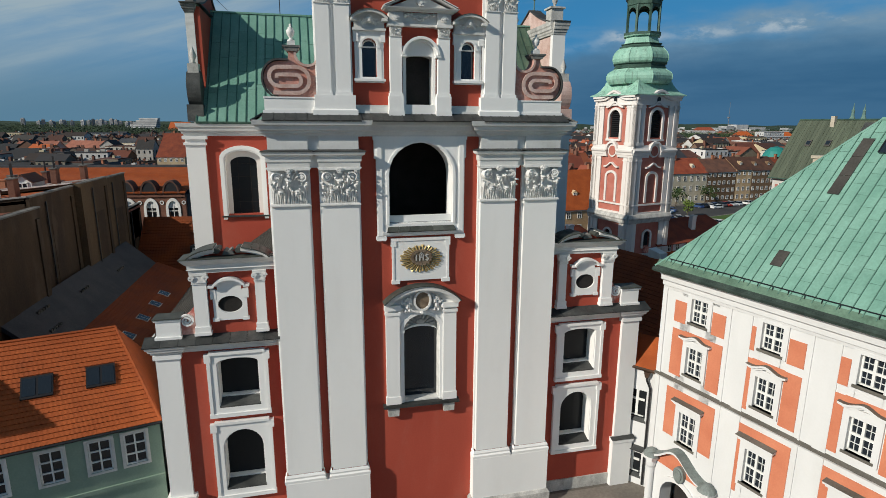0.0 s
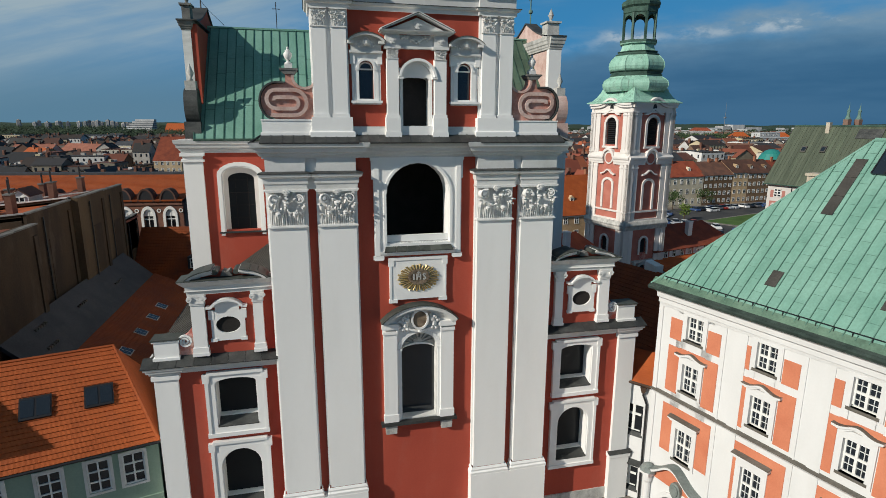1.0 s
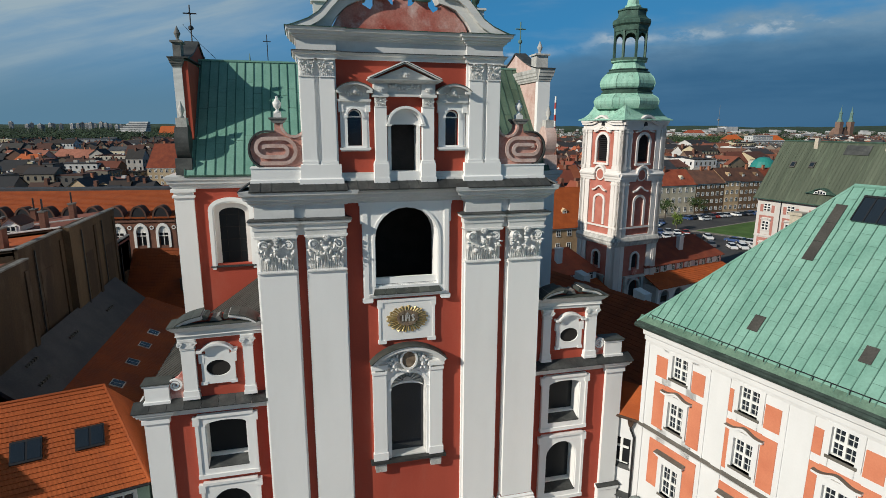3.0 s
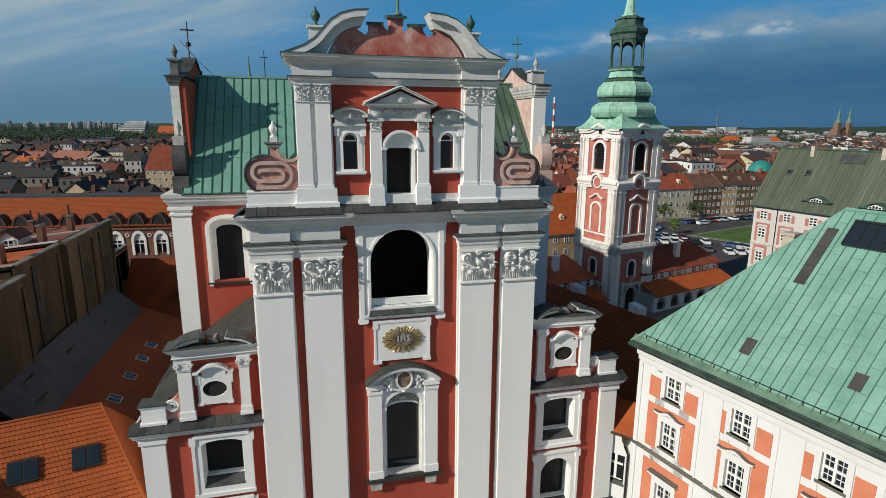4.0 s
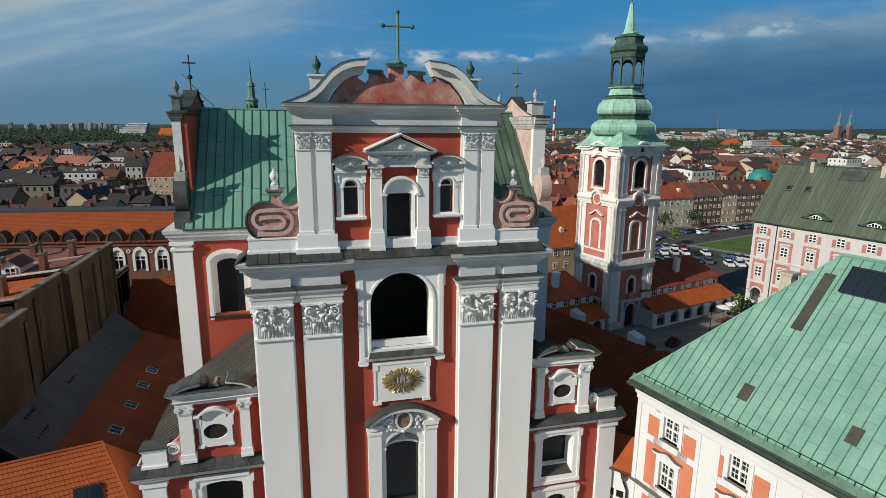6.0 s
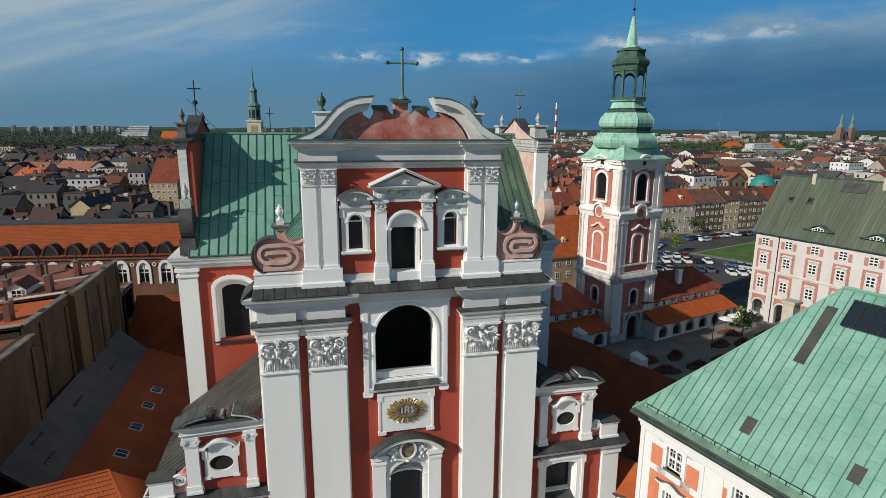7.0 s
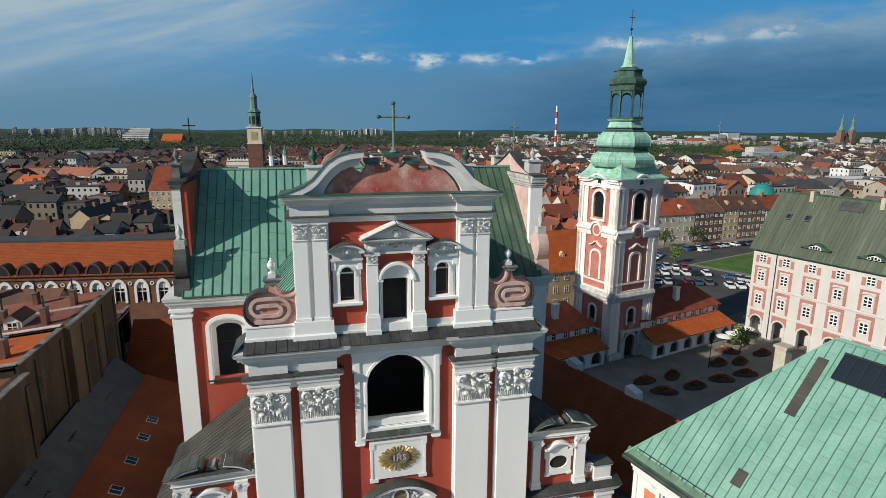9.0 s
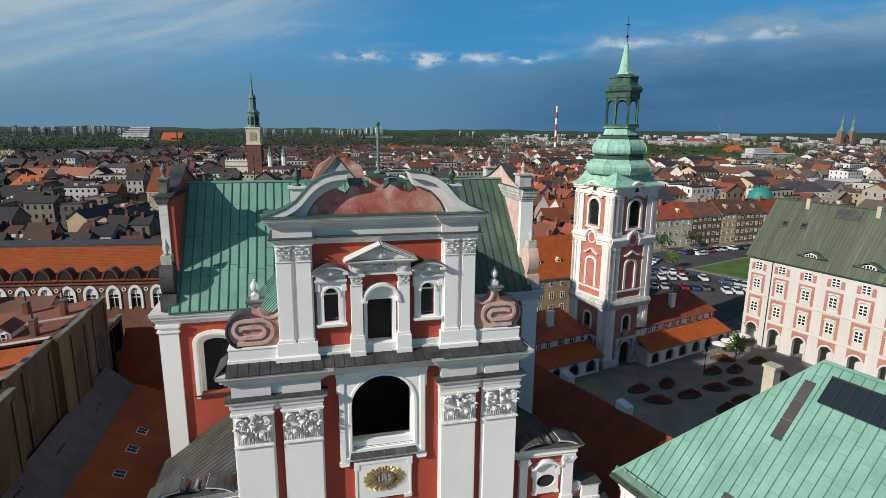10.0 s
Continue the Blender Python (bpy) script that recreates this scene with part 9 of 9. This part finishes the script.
# a few buildings that stand out
TAN = surf("tan_gable_plaster", (0.36, 0.27, 0.17), (0.45, 0.35, 0.23), 0.85, 0.2, 3, 0.1)
SLATE = surf("blue_grey_cladding", (0.13, 0.145, 0.165), (0.18, 0.195, 0.215), 0.7, 0.1, 2, 0.1)
house("gabled_house", "large house with a broad bright red tiled roof", 13, 24, 12, 11.0, TAN, TILE_R, pose(-78, 258, 0, 0, 0, -10), 4, 5, 0, "", 1, 0)
house("palace_front", "cream neoclassical house front with columns", 11.5, 12, 15, 2.5, CREAM, FELT, pose(-133.7, 391, 0, 0, 0, -14), 3, 3, 0, "", 1, 0, True, 1.6)
house("town_house", "tan town house beside the cream front", 10.5, 12, 14, 2.0, TAN, FELT, pose(-121.5, 388, 0, 0, 0, -14), 3, 4, 0, "", 2, 0)
house("warehouse", "long blue-grey flat-roofed warehouse", 54, 18, 16, 0.8, SLATE, FELT, pose(-268, 700, 0, 0, 0, -14), 1, 0, 0, "", 2, 0)
house("gabled_house", "white gabled house beside the warehouse", 16, 12, 13, 4.0, PALE, FELT, pose(-247, 752, 0, 0, 0, -14), 3, 4, 0, "", 0, 0)
house("town_house", "house with a bright orange tiled roof", 20, 14, 11, 5.5, TAN, TILE, pose(-158, 312, 0, 0, 0, -40), 3, 5, 0, "", 1, 2)
house("town_house", "long house with a faded pink-red roof", 25, 13, 12, 4.5, GREYW, TILE_F, pose(-184, 363, 0, 0, 0, -14), 4, 8, 0, "", 2, 4)
house("town_house", "long house with a faded red roof and chimneys", 32, 13, 12, 4.8, GREYW, TILE_F, pose(-160, 372, 0, 0, 0, -35), 4, 10, 0, "", 3, 0)
house("gabled_house", "house with a low tan plastered gable", 24, 10.8, 10.5, 3.2, TAN, FELT, pose(-64.3, 168, 0, 0, 0, 76), 3, 6, 0, "gabled houses", 1, 0, False)
house("gabled_house", "narrow house with a tan plastered gable", 20, 7.0, 10.5, 3.0, TAN, FELT, pose(-79.7, 184.5, 0, 0, 0, 76), 3, 5, 0, "gabled houses", 1, 0, False)
house("hall", "far hall with a huge orange roof", 42, 40, 7, 23.0, BRICKF, TILE, pose(-297, 1262, 0, 0, 0, -14), 1, 0, 0, "", 0, 0)
wt = thing("terraced_block", "far white block with stepped terraces", "apartment block", pose(-510, 1750, 0, 0, 0, -14))
for i in range(5):
    part("terrace", B().box(7.0 * i, 82, 4.0 * i, 30, 13 + 6.0 * i, 17 + 6.0 * i), FARPALE, wt)
    part("window_band", B().box(7.0 * i + 3, 80, 4.0 * i + 1.5, 30, 11 + 6.0 * i, 13 + 6.0 * i), SLATE, wt)
part("base", B().box(0, 82, 2, 30, 0, 11), FARPALE, wt)
house("white_hall", "broad white hall with a flat pale roof", 52, 26, 12.5, 0.9, FARPALE, FARPALE, pose(309, 248, 0, 0, 0, -16), 2, 14, 0, "", 0, 0)
house("office_block", "cream office block with a dark hipped roof", 24, 16, 12.5, 4.5, CREAM, FELT, pose(236, 203, 0, 0, 0, -13), 4, 9, 5, "", 2, 0)
house("long_block", "long pale block with a dark roof", 62, 15, 12, 4.5, PALE, TILE_B, pose(297, 337, 0, 0, 0, -72), 3, 20, 4, "", 3, 0)
house("white_house", "white gabled house among dark roofs", 11, 11, 9.5, 3.0, PALE, FELT, pose(210, 262, 0, 0, 0, -40), 3, 3, 0, "", 1, 0)
house("white_block", "white modern block among trees", 72, 18, 14, 0.8, FARPALE, FARPALE, pose(562, 582, 0, 0, 0, 3), 3, 18, 0, "white blocks", 0, 0)
house("white_block", "white modern upper block among trees", 34, 15, 20, 0.8, FARPALE, FARPALE, pose(585, 606, 0, 0, 0, 3), 4, 8, 0, "white blocks", 0, 0)
house("villa", "brick villa with an orange hipped roof among trees", 30, 22, 11, 8.0, BRICKF, TILE, pose(685, 775, 0, 0, 0, -20), 3, 7, 9, "villas in the green", 1, 0)
house("villa", "pale villa with an orange hipped roof among trees", 30, 20, 11, 8.0, FARPALE, TILE, pose(716, 722, 0, 0, 0, -20), 3, 7, 9, "villas in the green", 1, 0)
house("villa", "far white villa with a red roof on the rise", 50, 24, 16, 8.0, FARPALE, TILE_R, pose(975, 1260, 0, 0, 0, -20), 3, 10, 9, "villas in the green", 0, 0)
gd = thing("glass_dome", "low teal glass dome on a roof", "dome", pose(184, 164, 0))
part("drum", B().lathe([(5.3, 0), (5.3, 13.6)], (0, 0, 0), 20), PALE, gd)
part("dome", B().lathe([(5.2, 13.6), (5.0, 15.6), (4.0, 17.7), (2.2, 19.2), (0.2, 19.7)], (0, 0, 0), 20), plain("teal_glass", (0.03, 0.22, 0.19), 0.3), gd)

# ---- landmarks ----
th = thing("town_hall_tower", "white town hall tower with a brick foot and green spire", "tower", pose(-34.8, 350, 0, 0, 0, -6) @ Matrix.Diagonal((0.9, 0.9, 1, 1)))
part("shaft", B().box(-5, 5, -5, 5, 0, 31.6), BRICKD, th, "brick lower shaft")
part("belfry", B().box(-4.8, 4.8, -4.8, 4.8, 31.6, 42).box(-5.3, 5.3, -5.3, 5.3, 31.6, 32.2), CREAM, th, "cream belfry storey")
part("belfry_cornice", B().box(-5.4, 5.4, -5.4, 5.4, 41.8, 42.5), PALE, th)
part("clock", B().box(-2.2, 2.2, -4.95, -4.8, 34.2, 39.4), TAN, th, "square clock panel")
part("upper_drum", B().lathe([(4.6, 42.4), (4.4, 43), (4.2, 43.2), (4.1, 51), (4.9, 51.6), (4.2, 52.2)], (0, 0, 0), 8, OCT), OLDCOPPER, th, "pale green octagonal drum")
for k in range(8):
    a = k * math.pi / 4
    # dark prisms stand in for shade inside the drum's openings
    part("opening", B().prism(arch(0, 0.95, 44, 48.2, 0.95), -3.95, -3.7), IRON, th).matrix_basis = Matrix.Rotation(a, 4, "Z")
part("lantern", B().lathe([(4.2, 52.2), (2.7, 53.6), (2.5, 54), (2.4, 60), (2.9, 60.4), (2.2, 62), (1.1, 63.2)], (0, 0, 0), 8, OCT), OLDCOPPER, th, "pale green lantern")
part("spire", B().lathe([(1.1, 63.2), (0.9, 64), (0.35, 74), (0.1, 76)], (0, 0, 0), 8, OCT), OLDCOPPER, th)
thh = thing("town_hall", "white crested attic of the town hall", "building", pose(-54, 352, 0, 0, 0, -6))
part("wall", B().box(0, 30, 0, 18, 0, 21), PALE, thh)
part("attic_band", B().box(-0.2, 30.2, -0.3, 0, 17.6, 18.2).box(-0.2, 30.2, -0.3, 0, 20.6, 21.0), TAN, thh)
for i in range(15):
    part("crest", B().prism([(i * 2 + 0.3, 21), (i * 2 + 1.7, 21), (i * 2 + 1.0, 23.0)], 0, 0.6), PALE, thh)
for x in (-17.0, -25.5):
    tt = thing("corner_turret", "slim white turret with a green cap by the town hall", "turret", pose(x, 346, 0), "town hall turrets")
    part("shaft", B().lathe([(1.7, 0), (1.7, 24), (2.0, 24.3), (1.7, 24.6)], (0, 0, 0), 8, OCT), PALE, tt)
    part("cap", B().lathe([(2.0, 24.5), (1.6, 26), (0.9, 27), (0.9, 28), (0.2, 31)], (0, 0, 0), 8, OCT), OLDCOPPER, tt)
st = thing("chimney_stack", "tall red and white banded power station chimney", "chimney", pose(432, 900, 0))
for i in range(8):
    z0, z1 = i * 10.4, (i + 1) * 10.4
    part("band", B().lathe([(2.5 - 0.12 * i, z0), (2.5 - 0.12 * (i + 1), z1)], (0, 0, 0), 12), (plain("band_red", (0.4, 0.04, 0.03), 0.7), FRAME)[i % 2], st)
ca = thing("cathedral", "brick twin-towered cathedral with green caps", "church", pose(1366, 1165, 0, 0, 0, 5))
for x in (0, 40):
    part("tower", B().box(x - 6.5, x + 6.5, -6.5, 6.5, 0, 46), BRICKC, ca)
    part("cap", B().lathe([(7.0, 46), (6.5, 49), (4.6, 53), (3.6, 58), (3.6, 66), (4.2, 68), (2.0, 72), (0.5, 84), (0.1, 88)], (x, 0, 0), 8, OCT), OLDCOPPER, ca)
part("nave", B().prism([(8, 0), (32, 0), (32, 18), (20, 30), (8, 18)], -4, 30), BRICKC, ca)
ma = thing("radio_mast", "thin far radio mast", "mast", pose(1785, 2115, 0))
part("mast", B().tube([(0, 0, 0), (0, 0, 128)], [1.8, 0.4], 6).box(-4, 4, -4, 4, 60, 66), SLATE, ma)
hs_ = thing("far_factory", "pale factory blocks on the horizon", "building", pose(1760, 2080, 0))
for x, w, h in ((-90, 70, 20), (-10, 40, 27), (40, 60, 33), (110, 80, 22)):
    part("block", B().box(x, x + w, 0, 50, 0, h), FARPALE, hs_)

# far apartment slabs on the horizon
rng = random.Random(4)
ap = thing("apartment_slab", "far grey apartment tower on the horizon", "apartment block", pose(-1180, 2700, 0), "far apartment slabs")
part("slab", B().box(0, 13, 0, 14, 0, 43).box(4, 9, 4, 9, 43, 46), GREYW, ap)
part("window_band", B().box(2, 11, -0.4, 0, 6, 41), SLATE, ap)
for b0, b1, n, z in ((-36.5, -34.0, 7, -6), (-33.5, -27.5, 17, -3), (-19.0, -13.0, 7, -4), (-12.5, -8.5, 10, -8), (-9.0, -6.5, 6, 0), (1.0, 3.0, 3, -14)):
    for i in range(n):
        a = radians(b0 + (b1 - b0) * (i + rng.uniform(0.2, 0.8)) / n) + AXIS
        r = rng.uniform(2700, 3100)
        copy_thing(ap, pose(EYE.x + r * math.sin(a), EYE.y + r * math.cos(a), z + rng.uniform(-10, 3), 0, 0, rng.uniform(-25, 25)))

# ---- far town and woods ----
rng = random.Random(9)
for i in range(5200):
    b = rng.uniform(-42, 42)
    r = 640 + 1500 * rng.random() ** 1.5
    if b < 4 and r > 1000 or b >= 4 and r > 900 and rng.random() < 0.75:
        continue
    if 17 < b < 34 and 600 < r < 1550 and rng.random() < 0.93 or b < -29 and r > 640 and rng.random() < 0.8:
        continue
    a = radians(b) + AXIS
    x, y = EYE.x + r * math.sin(a), EYE.y + r * math.cos(a)
    if kept_free(x, y):
        continue
    w, d, h, rise = rng.uniform(9, 22), rng.uniform(9, 14), rng.uniform(6, 13), rng.uniform(2.5, 5)
    if rng.random() < 0.45:
        rise, w = 0.8, w * 1.4
    far_house("w" if b < -8 else "e", w, d, h, rise, pose(x, y, 0, 0, 0, rng.uniform(-25, 25) + rng.choice((0, 90))), 3 if r < 900 else 0)
for wb_, rb_, wm, rm in FAR.values():
    solid("far_town_walls", wb_, wm, "plastered walls of the far town", "town", "stuff")
    solid("far_town_roofs", rb_, rm, "tiled and felted roofs of the far town", "town", "stuff")
solid("far_town_windows", PANES, GLASS, "dark windows of the far town", "town", "stuff")
solid("far_town_chimneys", STACKS, BRICKD, "brick chimneys of the far town", "town", "stuff")
blocks = B()
for i in range(110):
    b, r = rng.uniform(5, 43), rng.uniform(1500, 3600)
    a = radians(b) + AXIS
    w, h = rng.uniform(10, 42), rng.uniform(7, 13)
    blocks.join(B().box(0, w, 0, 14, 0, h * (1.0 + r / 5000)), pose(EYE.x + r * math.sin(a), EYE.y + r * math.cos(a), 0, 0, 0, rng.uniform(-35, 10)))
solid("far_white_blocks", blocks, FARPALE, "white blocks far beyond the green belt", "town", "stuff")


def foliage(b, x, y, h, r, g, n):
    for _ in range(n):
        q = g.random()
        c = Vector((x + g.gauss(0, r * 0.45), y + g.gauss(0, r * 0.45), h * (0.12 + 0.85 * q)))
        d = Vector((g.uniform(-0.5, 0.5), g.uniform(-0.6, 0.3), g.uniform(0.6, 1))).normalized()
        u = d.orthogonal().normalized() * r * g.uniform(0.09, 0.2)
        v = d.cross(u)
        b.add([c - u, c + v, c + u, c - v * 0.8], [(0, 1, 2, 3)])


woods, groves = B(), B()
for i in range(7500):
    b = rng.uniform(-43, 42)
    r = rng.uniform(960, 1250) if i % 3 == 0 else 980 + 2300 * rng.random() ** 1.3
    if b > 4 and rng.random() < 0.2:
        continue
    a = radians(b) + AXIS
    k = 0.65 if b > 4 else 1.0
    foliage(woods, EYE.x + r * math.sin(a), EYE.y + r * math.cos(a), k * rng.uniform(12, 18) * (1 + r / 7000), rng.uniform(5, 8) * (1 + r / 3000), rng, 44)
for i in range(5000):
    if i % 4 < 2:
        b, r = rng.gauss(25.5, 5.0), rng.uniform(680, 1550)
    elif i % 4 == 2:
        b, r = rng.uniform(-43, -29), rng.uniform(620, 1000)
    else:
        b, r = rng.uniform(-42, 42), rng.uniform(300, 1000)
    a = radians(b) + AXIS
    x, y = EYE.x + r * math.sin(a), EYE.y + r * math.cos(a)
    if r < 240 or kept_free(x, y):
        continue
    foliage(groves, x, y, rng.uniform(6, 13), rng.uniform(3, 5.5), rng, 60)
solid("far_woods", woods, LEAF_D, "dark green woods along the horizon", "woods", "stuff")
solid("groves", groves, LEAF, "green tree groves among the houses", "trees", "stuff")

# low wooded hills that close the view
hills = B()
ring = []
n = 180
for i in range(n + 1):
    a = radians(-52 + 104 * i / n) + AXIS
    crest = 36 + 4.5 * math.sin(i * 0.21) + 2.5 * math.sin(i * 0.57 + 1) + 1.5 * math.sin(i * 1.7)
    for r, z in ((3700, -1.0), (4050, crest * 0.72), (4350, crest), (4700, -1.0)):
        ring.append((EYE.x + r * math.sin(a), EYE.y + r * math.cos(a), z))
hills.add(ring, [(4 * i + k, 4 * i + 4 + k, 4 * i + 5 + k, 4 * i + 1 + k) for i in range(n) for k in range(3)])
solid("backdrop_hills", hills, LEAF_D, "low wooded hills on the horizon", "hills")
